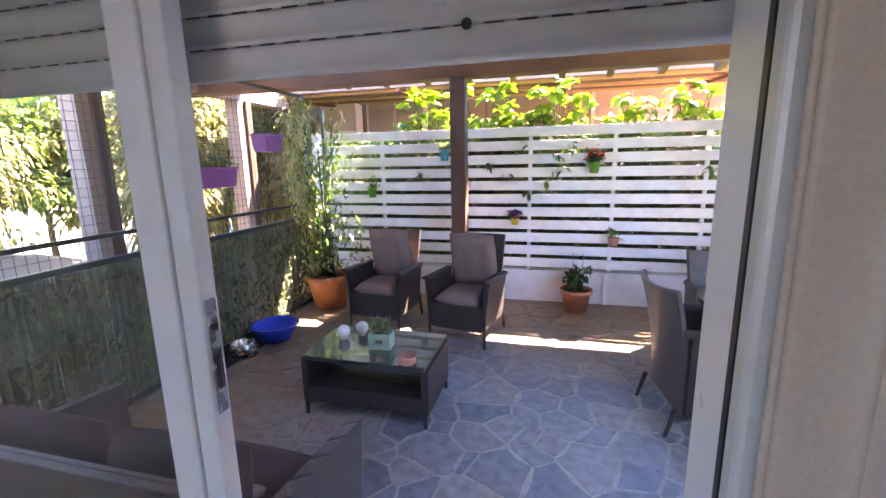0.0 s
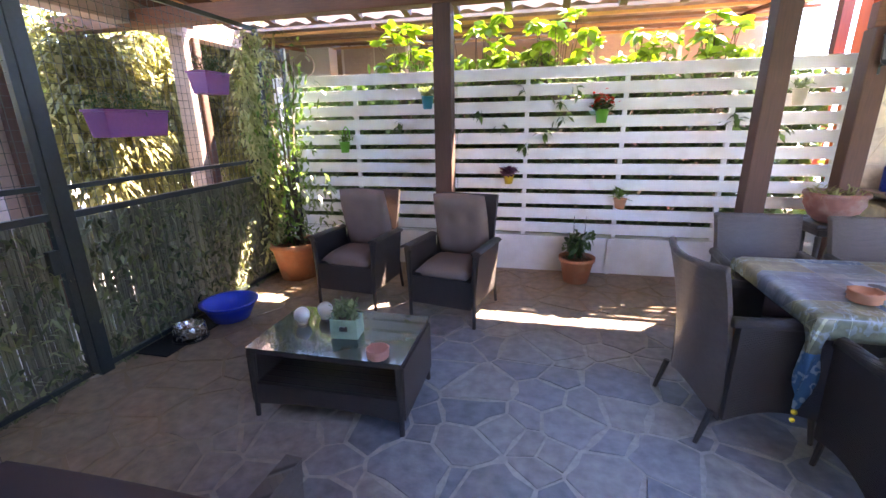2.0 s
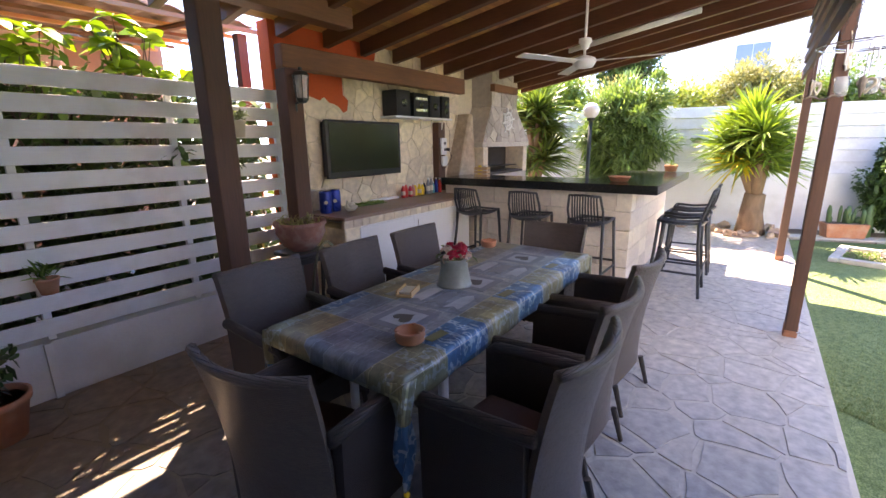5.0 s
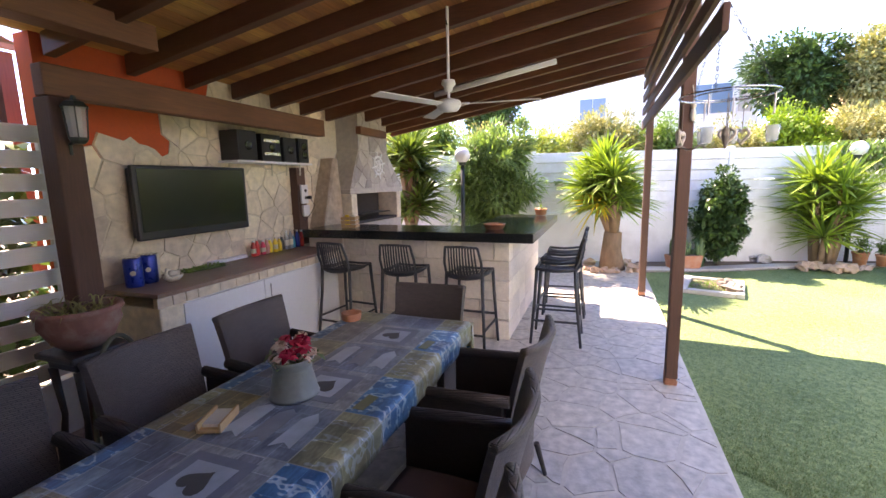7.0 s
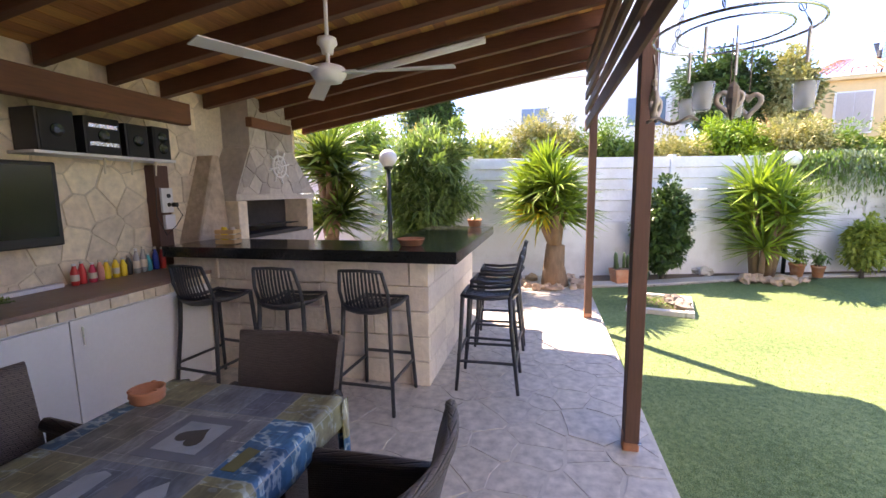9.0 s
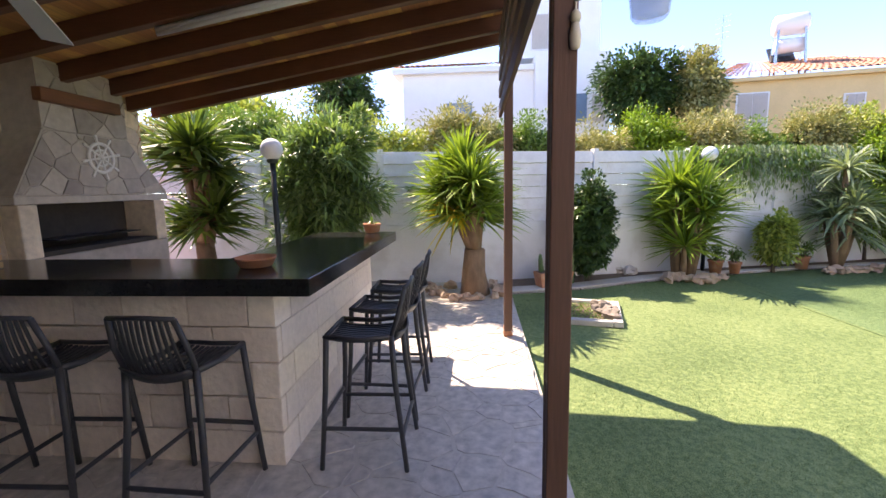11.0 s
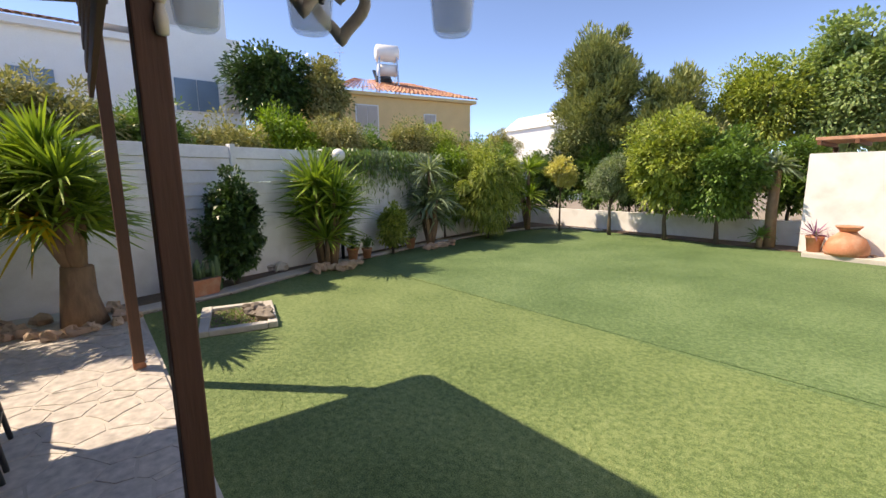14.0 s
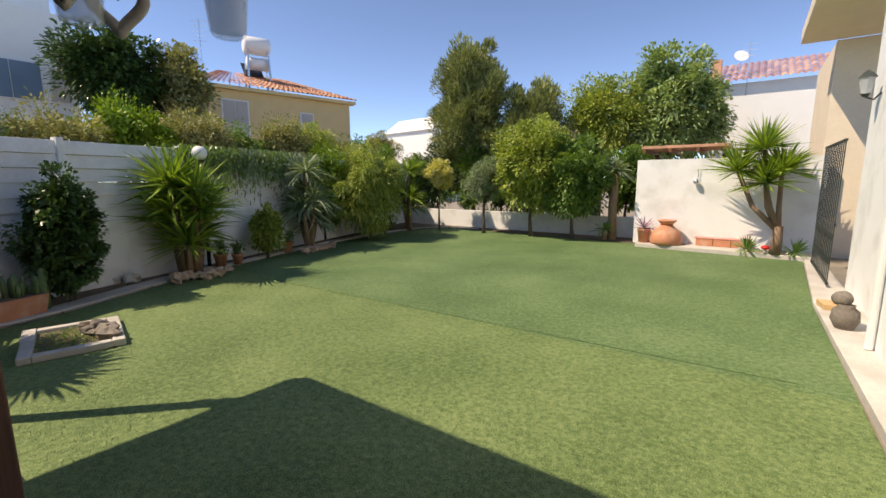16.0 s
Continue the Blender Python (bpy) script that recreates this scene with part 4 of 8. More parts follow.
for i in range(6):
    z = 1.795 + i * 0.056
    bm = bmesh.new()
    sheet(bm, lambda u, v: (-1.94 + u * 2.2, 0.0 + 0.010 * math.sin(math.pi * v), z + v * 0.0535), 1, 6, 0.008)
    part("slat", bm, "alu_grey", shutter, smooth=True)
    if i:
        b2 = bmesh.new()
        for k in range(44):
            box(b2, (-1.93 + k * 0.05, -0.006, z - 0.0035), (-1.93 + k * 0.05 + 0.03, -0.004, z - 0.001))
        tagged(part("slot", b2, "black", shutter), "", "", "", "stuff")
part("stop_screw", ball(bmesh.new(), (-0.157, -0.012, 1.848), 0.009, 10), "black", shutter, "dark screw of the shutter stop")

def drape(name, x0, x1, y, z0, z1, folds, amp, m):
    c = thing(name, "taupe curtain gathered in folds beside the doorway", "curtain", (0, y, 0))
    part("fabric", sheet(bmesh.new(), lambda u, v: (x0 + (x1 - x0) * u + 0.01 * math.sin(v * 3), amp * math.sin(u * folds * 2 * math.pi + 0.4 * v) * (0.75 + 0.25 * v), z0 + (z1 - z0) * v), folds * 10, 10, 0.006), m, c, smooth=True)
    part("rail", tube(bmesh.new(), [(x0 - 0.1, 0, z1 + 0.01), (x1 + 0.1, 0, z1 + 0.01)], 0.012, 8), "alu_grey", c)
    return c


drape("curtain", 0.165, 0.80, 0.35, 0.02, 2.35, 9, 0.028, "curtain")

# ---- slatted fence, and what hangs on it ----
fence = thing("slatted_fence", "white painted fence of horizontal boards on a low white wall", "fence", (0, 5.0, 0))
for i in range(11):
    z = 0.415 + i * 0.1495
    for j, (x0, x1) in enumerate(((-3.04, -0.998), (-0.994, 2.425))):
        o = part("slat", B((x0, 0.0, z), (x1, 0.022, z + 0.106)), "white_slat", fence, bevel=0.003)
        o.rotation_euler = (0, radians(0.12 * math.sin(i * 2.1 + j)), 0)
for x in (-3.0, -2.1, -1.2, -0.3, 0.6, 1.5, 2.36):
    part("batten", B((x - 0.02, 0.024, 0.38), (x + 0.02, 0.06, 2.0)), "white_slat", fence)


def hanging_pot(at, m, label, leafm, n, L, W, seed, r=0.055, h=0.10, flower=None, handle=False, droop=0.3, spread=0.5):
    t = thing("hanging_pot", label, "flower pot", at, 0, "pots hung on the fence")
    part("pot", lathe(bmesh.new(), [(r * 0.72, 0), (r, h), (r * 1.08, h), (r * 1.08, h + 0.012), (r * 0.9, h + 0.012), (r * 0.85, h - 0.015)], seg=20), m, t, smooth=True)
    part("soil", lathe(bmesh.new(), [(r * 0.85, h - 0.02), (r * 0.84, h - 0.012)], seg=16), "earth", t)
    part("hook", tube(bmesh.new(), [(0, 0.05, h), (0, 0.052, h + 0.09), (0, 0.075, h + 0.12)], 0.004, 6), "white_paint" if not handle else m, t)
    if handle:
        part("handle", tube(bmesh.new(), [(-0.035, 0.045, h + 0.02), (-0.04, 0.05, h + 0.12), (0, 0.052, h + 0.17), (0.04, 0.05, h + 0.12), (0.035, 0.045, h + 0.02)], 0.007, 6), m, t)
    rg = np.random.default_rng(seed)
    P = np.stack([rg.normal(0, r * 0.5, n), rg.normal(-0.01, r * 0.4, n), h + rg.random(n) * 0.06], 1)
    D = np.stack([rg.normal(0, spread, n), rg.normal(-0.1, spread, n), rg.uniform(0.2, 1.2, n)], 1)
    leaf_mesh("foliage", P, D, L * rg.uniform(0.6, 1.2, n), W, leafm, t, 2, droop, seed=seed)
    if flower:
        k = 60
        P = np.stack([rg.normal(0, r * 0.75, k), rg.normal(-0.02, r * 0.6, k), h + 0.09 + rg.normal(0, 0.03, k)], 1)
        bl = leaf_mesh("flowers", P, rg.normal(0, 1, (k, 3)), 0.035, 0.028, flower, t, 2, 0.2, seed=seed + 1)
        tagged(bl, "", "", "", "stuff")
    return t


hanging_pot((-2.21, 4.93, 1.235), "green_plastic", "bright green plastic pot hooked on the white fence", "leaf_mid", 50, 0.07, 0.015, 3, handle=True)
hanging_pot((-1.28, 4.93, 1.66), "turq", "turquoise pot with grey-leaved plant on the white fence", "leaf_grey", 110, 0.09, 0.018, 4, 0.058, 0.11)
hanging_pot((0.385, 4.93, 1.50), "green_plastic", "pale green pot with red flowers on the white fence", "leaf_dark", 90, 0.10, 0.05, 5, 0.06, 0.11, "petal_red", spread=0.9)
hanging_pot((-0.455, 4.93, 0.925), "yellow", "yellow pot with purple foliage hung on the white fence", "leaf_purple", 80, 0.10, 0.05, 6, 0.05, 0.075, spread=0.9)
hanging_pot((0.62, 4.93, 0.70), "terracotta", "small terracotta pot with a spiky plant on the white fence", "leaf_mid", 40, 0.13, 0.016, 7, 0.058, 0.085, spread=0.6)
hanging_pot((1.95, 4.93, 1.62), "cream", "cream pot with a small plant on the white fence", "leaf_grey", 50, 0.07, 0.02, 8, 0.055, 0.12)

# creeper leaves coming through the gaps
for i, (x, z) in enumerate(((-0.35, 1.83), (0.0, 1.70), (0.03, 1.55), (-0.52, 1.50), (-0.12, 1.42), (-1.6, 1.52), (1.49, 1.53), (-0.3, 1.30), (1.93, 1.42), (0.14, 1.83), (-0.75, 1.62))):
    s = thing("creeper_sprig", "dark green creeper sprig grown through the white fence", "creeper", (x, 4.985, z), 0, "creeper sprigs")
    rg = np.random.default_rng(i)
    n = 9 if i in (1, 6) else 6
    part("stem", tube(bmesh.new(), [(0, 0.03, 0.02), (0.01, -0.01, 0.0), (0.03, -0.015, -0.05)], 0.0025, 5), "leaf_dark", s)
    leaf_mesh("leaves", np.stack([rg.normal(0, 0.03, n), np.full(n, -0.012), rg.normal(-0.01, 0.025, n)], 1), np.stack([rg.normal(0, 1, n), np.full(n, -0.25), rg.normal(-0.5, 0.6, n)], 1), 0.075, 0.042, "leaf_dark", s, 2, 0.3, seed=i)

# ---- armchairs with cushions ----
def make_armchair():
    t = thing("armchair", "dark brown wicker armchair with a tufted taupe cushion before the fence", "armchair", (0, 0, 0), 0, "wicker armchairs")
    # local: sits facing -y
    for sx in (-1, 1):
        b2 = sheet(bmesh.new(), lambda u, v: (sx * (0.255 + 0.035 * v), -0.27 + 0.50 * u, 0.17 + (0.44 - 0.02 * u) * v), 8, 6, 0.045)
        part("side_panel", b2, "wicker", t, smooth=False)
        part("armrest", sheet(bmesh.new(), lambda u, v: (sx * (0.255 + 0.075 * v), -0.29 + 0.52 * u, 0.615 - 0.012 * u - 0.015 * (2 * v - 1) ** 2), 6, 4, 0.022), "wicker", t)
        part("leg", tube(bmesh.new(), [(sx * 0.272, -0.265, 0), (sx * 0.272, -0.265, 0.58)], [0.014, 0.018], 8), "frame_dark", t)
        part("leg", tube(bmesh.new(), [(sx * 0.262, 0.33, 0), (sx * 0.262, 0.23, 0.40)], [0.013, 0.017], 8), "frame_dark", t)
    part("front_panel", B((-0.25, -0.275, 0.15), (0.25, -0.25, 0.375)), "wicker", t)
    part("seat_frame", B((-0.25, -0.25, 0.30), (0.25, 0.25, 0.36)), "wicker", t)
    part("backrest", sheet(bmesh.new(), lambda u, v: (-0.255 + 0.51 * u, 0.20 + 0.17 * v, 0.34 + 0.60 * v), 6, 6, 0.035), "wicker", t)
    c = bmesh.new()
    cushion(c, (-0.235, -0.285, 0.365), (0.235, 0.20, 0.45), 0.025)
    part("seat_cushion", c, "cushion", t, "taupe fabric seat cushion", smooth=True)
    c = cushion(bmesh.new(), (-0.235, -0.29, -0.05), (0.235, 0.29, 0.05), 0.03, 14, [(-0.35, -0.3), (0.35, -0.3), (-0.35, 0.3), (0.35, 0.3)])
    o = part("back_cushion", c, "cushion", t, "tufted taupe fabric back cushion", smooth=True)
    o.matrix_basis = pose(0, 0.175, 0.70, 105, 0, 0) @ pose(0, 0, 0, 0, 0, 0)
    return t


arm = make_armchair()
arm.matrix_basis = pose(-1.70, 3.98, 0, 0, 0, -6)
copy_thing(arm, pose(-0.80, 3.82, 0, 0, 0, -11))

# ---- coffee table ----
ct = thing("coffee_table", "low dark wicker coffee table with a glass top and shelf", "coffee table", (-1.175, 2.53, 0))
W2, D2 = 0.425, 0.27
for sx in (-1, 1):
    for sy in (-1, 1):
        part("leg", tube(bmesh.new(), [(sx * (W2 - 0.01), sy * (D2 - 0.01), 0), (sx * (W2 - 0.02), sy * (D2 - 0.02), 0.41)], [0.014, 0.02], 8), "frame_dark", ct)
    part("end_panel", B((sx * W2 - 0.012, -D2 + 0.012, 0.09), (sx * W2 + 0.012, D2 - 0.012, 0.385)), "wicker", ct)
part("rim", B((-W2, -D2, 0.385), (W2, -D2 + 0.03, 0.41)), "wicker", ct, bevel=0.004)
part("rim", B((-W2, D2 - 0.03, 0.385), (W2, D2, 0.41)), "wicker", ct, bevel=0.004)
part("rim", B((-W2, -D2 + 0.031, 0.385), (-W2 + 0.03, D2 - 0.031, 0.41)), "wicker", ct, bevel=0.004)
part("rim", B((W2 - 0.03, -D2 + 0.031, 0.385), (W2, D2 - 0.031, 0.41)), "wicker", ct, bevel=0.004)
part("lower_shelf", B((-W2 + 0.02, -D2 + 0.02, 0.17), (W2 - 0.02, D2 - 0.02, 0.195)), "wicker", ct)
for sy in (-1, 1):
    part("apron", sheet(bmesh.new(), lambda u, v: (-W2 + 0.02 + (2 * W2 - 0.04) * u, sy * (D2 - 0.01), 0.08 + 0.03 * math.sin(math.pi * u) + (0.125 - 0.03 * math.sin(math.pi * u)) * v), 12, 4, 0.015), "wicker", ct)
part("glass_top", B((-W2 - 0.005, -D2 - 0.005, 0.412), (W2 + 0.005, D2 + 0.005, 0.418)), "table_glass", ct, "dark reflecting glass top", bevel=0.002)

pl = thing("succulent_planter", "mint-green wooden planter box with grey succulents on the glass table", "planter", (-1.128, 2.495, 0.419), 4)
for a, b in (((-0.075, -0.055, 0), (0.075, -0.045, 0.11)), ((-0.075, 0.045, 0), (0.075, 0.055, 0.11)), ((-0.075, -0.044, 0), (-0.065, 0.044, 0.11)), ((0.065, -0.044, 0), (0.075, 0.044, 0.11))):
    part("side", B(a, b), "mint", pl, bevel=0.002)
part("label_plate", B((-0.022, -0.058, 0.045), (0.022, -0.0555, 0.075)), "steel", pl, "small metal label plate")
part("soil", B((-0.064, -0.043, 0.01), (0.064, 0.043, 0.09)), "earth", pl)
rg = np.random.default_rng(11)
P = np.stack([rg.uniform(-0.06, 0.06, 260), rg.uniform(-0.045, 0.045, 260), 0.10 + rg.random(260) * 0.09], 1)
leaf_mesh("succulent", P, rg.normal(0, 1, (260, 3)) + np.array([0, 0, 0.8]), 0.035, 0.016, "leaf_grey", pl, 2, 0.1, seed=12)
for x, y in ((-1.449, 2.575), (-1.351, 2.671)):
    g = thing("glass_ball_candle", "round white ball candle in a glass cup on the glass table", "candle", (x, y, 0.419), 0, "ball candles")
    part("globe", ball(bmesh.new(), (0, 0, 0.055), 0.046, 18), "ball", g, smooth=True)
    part("foot", lathe(bmesh.new(), [(0.03, 0), (0.032, 0.012), (0.018, 0.018)], seg=16), "cream", g)


def ashtray(at, m="terracotta", r=0.06, label="round terracotta ashtray with a ridged rim on the table"):
    t = thing("ashtray", label, "ashtray", at, 0, "ashtrays")
    part("bowl", lathe(bmesh.new(), [(r * 0.82, 0), (r * 0.95, 0.008), (r * 0.9, 0.02), (r, 0.028), (r * 0.94, 0.042), (r, 0.05), (r * 0.84, 0.052), (r * 0.78, 0.014), (0.004, 0.012)], seg=28), m, t, smooth=True)
    for k in range(3):
        a = 2.1 * k + 0.4
        part("notch", B((r * 0.86 * math.cos(a) - 0.008, r * 0.86 * math.sin(a) - 0.008, 0.0505), (r * 0.86 * math.cos(a) + 0.008, r * 0.86 * math.sin(a) + 0.008, 0.056)), m, t, bevel=0.003)
    return t


ashtray((-0.878, 2.302, 0.419), "terra_pink", 0.058, "round pink clay ashtray on the glass coffee table")

# ---- sofa below the window ----
sofa = thing("sofa", "dark wicker sofa with brown cushion and grey throw over its arm", "sofa", (-1.45, 1.12, 0))
part("base", B((-0.60, -0.26, 0.10), (0.60, 0.30, 0.30)), "wicker_grey", sofa, bevel=0.01)
for sx in (-1, 1):
    part("armrest", sheet(bmesh.new(), lambda u, v: (sx * (0.615 + 0.03 * v), -0.34 + 0.67 * u, 0.12 + (0.53 - 0.06 * u) * v), 8, 6, 0.05), "wicker_grey", sofa)
    for y in (-0.3, 0.28):
        part("leg", tube(bmesh.new(), [(sx * 0.6, y, 0), (sx * 0.6, y, 0.12)], 0.018, 8), "frame_dark", sofa)
part("backrest", sheet(bmesh.new(), lambda u, v: (-0.62 + 1.24 * u, -0.30 - 0.08 * v, 0.14 + 0.66 * v), 10, 6, 0.045), "wicker_grey", sofa)
part("seat_cushion", cushion(bmesh.new(), (-0.58, -0.25, 0.305), (0.585, 0.33, 0.42), 0.02, 10), "cushion_dark", sofa, "brown fabric seat cushion", smooth=True)
for x in (-0.3, 0.28):
    o = part("back_cushion", cushion(bmesh.new(), (-0.27, -0.2, -0.06), (0.27, 0.2, 0.06), 0.03, 10), "cushion_dark", sofa, "brown fabric back cushion", smooth=True)
    o.matrix_basis = pose(x, -0.21, 0.60, 80, 0, 0)
th = thing("throw_blanket", "grey-taupe folded throw lying over the sofa's seat and back", "throw blanket", (-1.14, 0.95, 0))
part("fabric", sheet(bmesh.new(), lambda u, v: (-0.14 + 0.30 * u, 0.12 - 0.27 * v, 0.50 + 0.14 * v + 0.012 * math.sin(9 * u + 3 * v)), 14, 12, 0.03), "throw", th, smooth=True)

# ---- dining table and chairs ----
tb = thing("dining_table", "long dining table under a patchwork tablecloth", "dining table", (2.08, 2.87, 0))
part("tabletop", B((-1.0, -0.37, 0.70), (1.0, 0.37, 0.735)), "white_board", tb, bevel=0.01)
for sx in (-1, 1):
    for sy in (-1, 1):
        part("leg", tube(bmesh.new(), [(sx * 0.66, sy * 0.3, 0), (sx * 0.66, sy * 0.3, 0.70)], 0.024, 12), "white_paint", tb)
cl = thing("tablecloth", "blue, grey and ochre patchwork tablecloth with hanging corners", "tablecloth", (2.08, 2.87, 0.737))
bm = bmesh.new()
nx, ny = 72, 34
HX, HY = 1.055, 0.405


def cloth_at(u, v):
    sx, sy = (u * (HX + 0.08)), (v * (HY + 0.12))
    ex, ey = max(abs(sx) - HX, 0.0), max(abs(sy) - HY, 0.0)
    x, y = math.copysign(min(abs(sx), HX), sx), math.copysign(min(abs(sy), HY), sy)
    corner = min(ex / 0.08, 1) * min(ey / 0.12, 1)
    hang = max(ex, ey) + 0.12 * corner
    flare = 0.018 * math.sin(14 * u + 3) * min(1, (ex + ey) * 8)
    x += math.copysign(min(ex, 0.012) + flare * (ex > 0), sx)
    y += math.copysign(min(ey, 0.012) + 0.004 * math.sin(23 * u) * (ey > 0), sy)
    return Vector((x, y, 0.006 + 0.0012 * math.sin(7 * u + 5 * v) - hang * 0.95))


g = [[bm.verts.new(cloth_at(2 * i / nx - 1, 2 * j / ny - 1)) for j in range(ny + 1)] for i in range(nx + 1)]
for i in range(nx):
    for j in range(ny):
        bm.faces.new((g[i][j], g[i + 1][j], g[i + 1][j + 1], g[i][j + 1]))
o = part("fabric", bm, "cloth", cl, smooth=True)
md = o.modifiers.new("thickness", "SOLIDIFY")
md.thickness = 0.002


def corner_fold(sx, sy):
    """The corner of the cloth falls as one narrow folded strip with a weight at its tip."""
    def at(u, v):
        a = 2 * u - 1
        w = 0.062 * (1 - 0.35 * v) * (1 - 0.9 * max(0.0, v - 0.86) / 0.14)
        ripple = 0.010 * math.sin(5 * a + 9 * v)
        return (sx * (HX + 0.020 - w * max(a, 0) + ripple), sy * (HY + 0.020 - w * max(-a, 0) - ripple * 0.6), -0.008 - 0.44 * v + 0.03 * abs(a) * v)
    part("hanging_corner", sheet(bmesh.new(), at, 10, 12, 0.003), "cloth", cl, "folded cloth corner", smooth=True)
    part("corner_weight", ball(bmesh.new(), (sx * (HX + 0.018), sy * (HY + 0.018), -0.462), 0.013, 10), "yellow", cl, "small orange cloth weight", smooth=True)


for sx in (-1, 1):
    for sy in (-1, 1):
        corner_fold(sx, sy)


def heart_outline(cx, cy, s, turn):
    pts = []
    for k in range(24):
        a = 2 * math.pi * k / 24
        x, y = s * math.sin(a) ** 3, s * (0.81 * math.cos(a) - 0.31 * math.cos(2 * a) - 0.12 * math.cos(3 * a) - 0.06 * math.cos(4 * a))
        pts.append((cx + x * math.cos(turn) - y * math.sin(turn), cy + x * math.sin(turn) + y * math.cos(turn)))
    return pts[::-1]


for i in range(4):
    cx = -0.633 + 0.65 * i
    if abs(cx) < 0.95:
        for k, (w, m, lift) in enumerate(((0.125, "print_blue", 0.0), (0.085, "print_pale", 0.0012))):
            part("printed_square", prism(bmesh.new(), [(cx - w, -0.054 - w), (cx + w, -0.054 - w), (cx + w, -0.054 + w), (cx - w, -0.054 + w)], 0.0085 + lift, 0.0094 + lift), m, cl)
        part("printed_heart", prism(bmesh.new(), heart_outline(cx, -0.054, 0.058, 1.2), 0.0107, 0.0113), "print_dark", cl, "dark printed heart")
    mx = cx + 0.325
    if abs(mx) < 0.95:
        for k, (dy, m) in enumerate(((-0.150, "print_pale"), (-0.034, "print_grey"), (0.082, "print_pale"))):
            y0 = dy - 0.02
            part("printed_banner", prism(bmesh.new(), [(mx - 0.10, y0 - 0.042), (mx + 0.07 + 0.02 * k, y0 - 0.036), (mx + 0.12, y0), (mx + 0.07 + 0.01 * k, y0 + 0.038), (mx - 0.11, y0 + 0.042), (mx - 0.075, y0)], 0.0085, 0.0097), m, cl)
    for dy, m in ((-0.30, "print_ochre"), (0.225, "print_grey")):
        x0 = cx + (0.0 if dy < 0 else 0.325)
        if abs(x0) < 0.9:
            part("printed_patch", prism(bmesh.new(), [(x0 - 0.13, dy - 0.02), (x0 - 0.02, dy - 0.03), (x0 - 0.01, dy + 0.02), (x0 - 0.13, dy + 0.03)], 0.0085, 0.0097), m, cl)
for sx, sy in ((-1, -1), (-1, 1), (1, -1)):
    part("corner_weight", ball(bmesh.new(), (sx * 1.075, sy * 0.425, -0.50), 0.012, 10), "yellow", cl, "small brass corner weight", smooth=True)


def make_chair():
    """Faces +y; the back at -y."""
    t = thing("dining_chair", "brown wicker tub dining chair with dark cushion at the table", "dining chair", (0, 0, 0), 0, "dining chairs round the table")
    def back_at(u, v):
        w = 0.235 + 0.022 * v ** 2
        return (w * (2 * u - 1), -0.235 - 0.125 * v ** 1.7 - 0.03 * (1 - v) ** 2 + 0.06 * (2 * u - 1) ** 2, 0.13 + 0.09 * math.sin(math.pi * u) * (1 - v) + 0.755 * v + 0.014 * v * (2 * u - 1) ** 2)

    # paler wicker on the back paints in the light it catches; sides stay dark
    part("backrest", sheet(bmesh.new(), back_at, 14, 18, 0.03), "wicker_grey", t)
    part("top_rail", tube(bmesh.new(), [back_at(k / 10, 1.0) for k in range(11)], 0.019, 8), "wicker_grey", t, smooth=True)
    for sx in (-1, 1):
        part("side_panel", sheet(bmesh.new(), lambda u, v: (sx * (0.245 + 0.012 * v), -0.21 + 0.44 * u, 0.15 + 0.05 * math.sin(math.pi * u) * (1 - v) + (0.49 - 0.02 * u) * v), 10, 8, 0.04), "wicker", t)
        part("armrest", tube(bmesh.new(), [(sx * 0.257, -0.24, 0.66), (sx * 0.259, 0.0, 0.645), (sx * 0.257, 0.215, 0.63), (sx * 0.25, 0.24, 0.60)], 0.028, 8), "wicker", t, smooth=True)
        part("leg", tube(bmesh.new(), [(sx * 0.235, -0.30, 0), (sx * 0.232, -0.25, 0.18)], [0.012, 0.017], 8), "frame_dark", t)
        part("leg", tube(bmesh.new(), [(sx * 0.235, 0.245, 0), (sx * 0.232, 0.215, 0.2)], [0.012, 0.017], 8), "frame_dark", t)
    part("front_apron", sheet(bmesh.new(), lambda u, v: (-0.235 + 0.47 * u, 0.222, 0.19 + 0.06 * math.sin(math.pi * u) * (1 - v) + 0.19 * v), 8, 4, 0.025), "wicker", t)
    part("seat", B((-0.235, -0.20, 0.345), (0.235, 0.21, 0.385)), "wicker", t)
    part("seat_cushion", cushion(bmesh.new(), (-0.215, -0.19, 0.387), (0.215, 0.22, 0.44), 0.012), "cushion_dark", t, "dark brown seat cushion", smooth=True)
    return t


chair = make_chair()
chair.matrix_basis = pose(0.92, 2.80, 0, 0, 0, -80)
for x, y, a in ((1.36, 2.21, -3), (1.93, 2.25, -2), (2.63, 2.27, -5), (1.29, 3.43, 180), (1.94, 3.40, 181), (2.56, 3.36, 179), (3.04, 2.81, 92)):
    copy_thing(chair, pose(x, y, 0, 0, 0, a))

ashtray((1.27, 2.63, 0.748), "terracotta", 0.065)
ashtray((2.93, 3.2, 0.748), "terracotta", 0.065)
vs = thing("flower_bucket", "zinc bucket with red and pink artificial roses on the table", "vase", (2.0, 2.9, 0.746))
part("bucket", lathe(bmesh.new(), [(0.105, 0), (0.1, 0.01), (0.078, 0.11), (0.08, 0.118), (0.076, 0.125), (0.082, 0.132), (0.078, 0.14), (0.095, 0.165), (0.09, 0.166), (0.07, 0.13)], seg=28), "zinc", vs, smooth=True)
rg = np.random.default_rng(21)


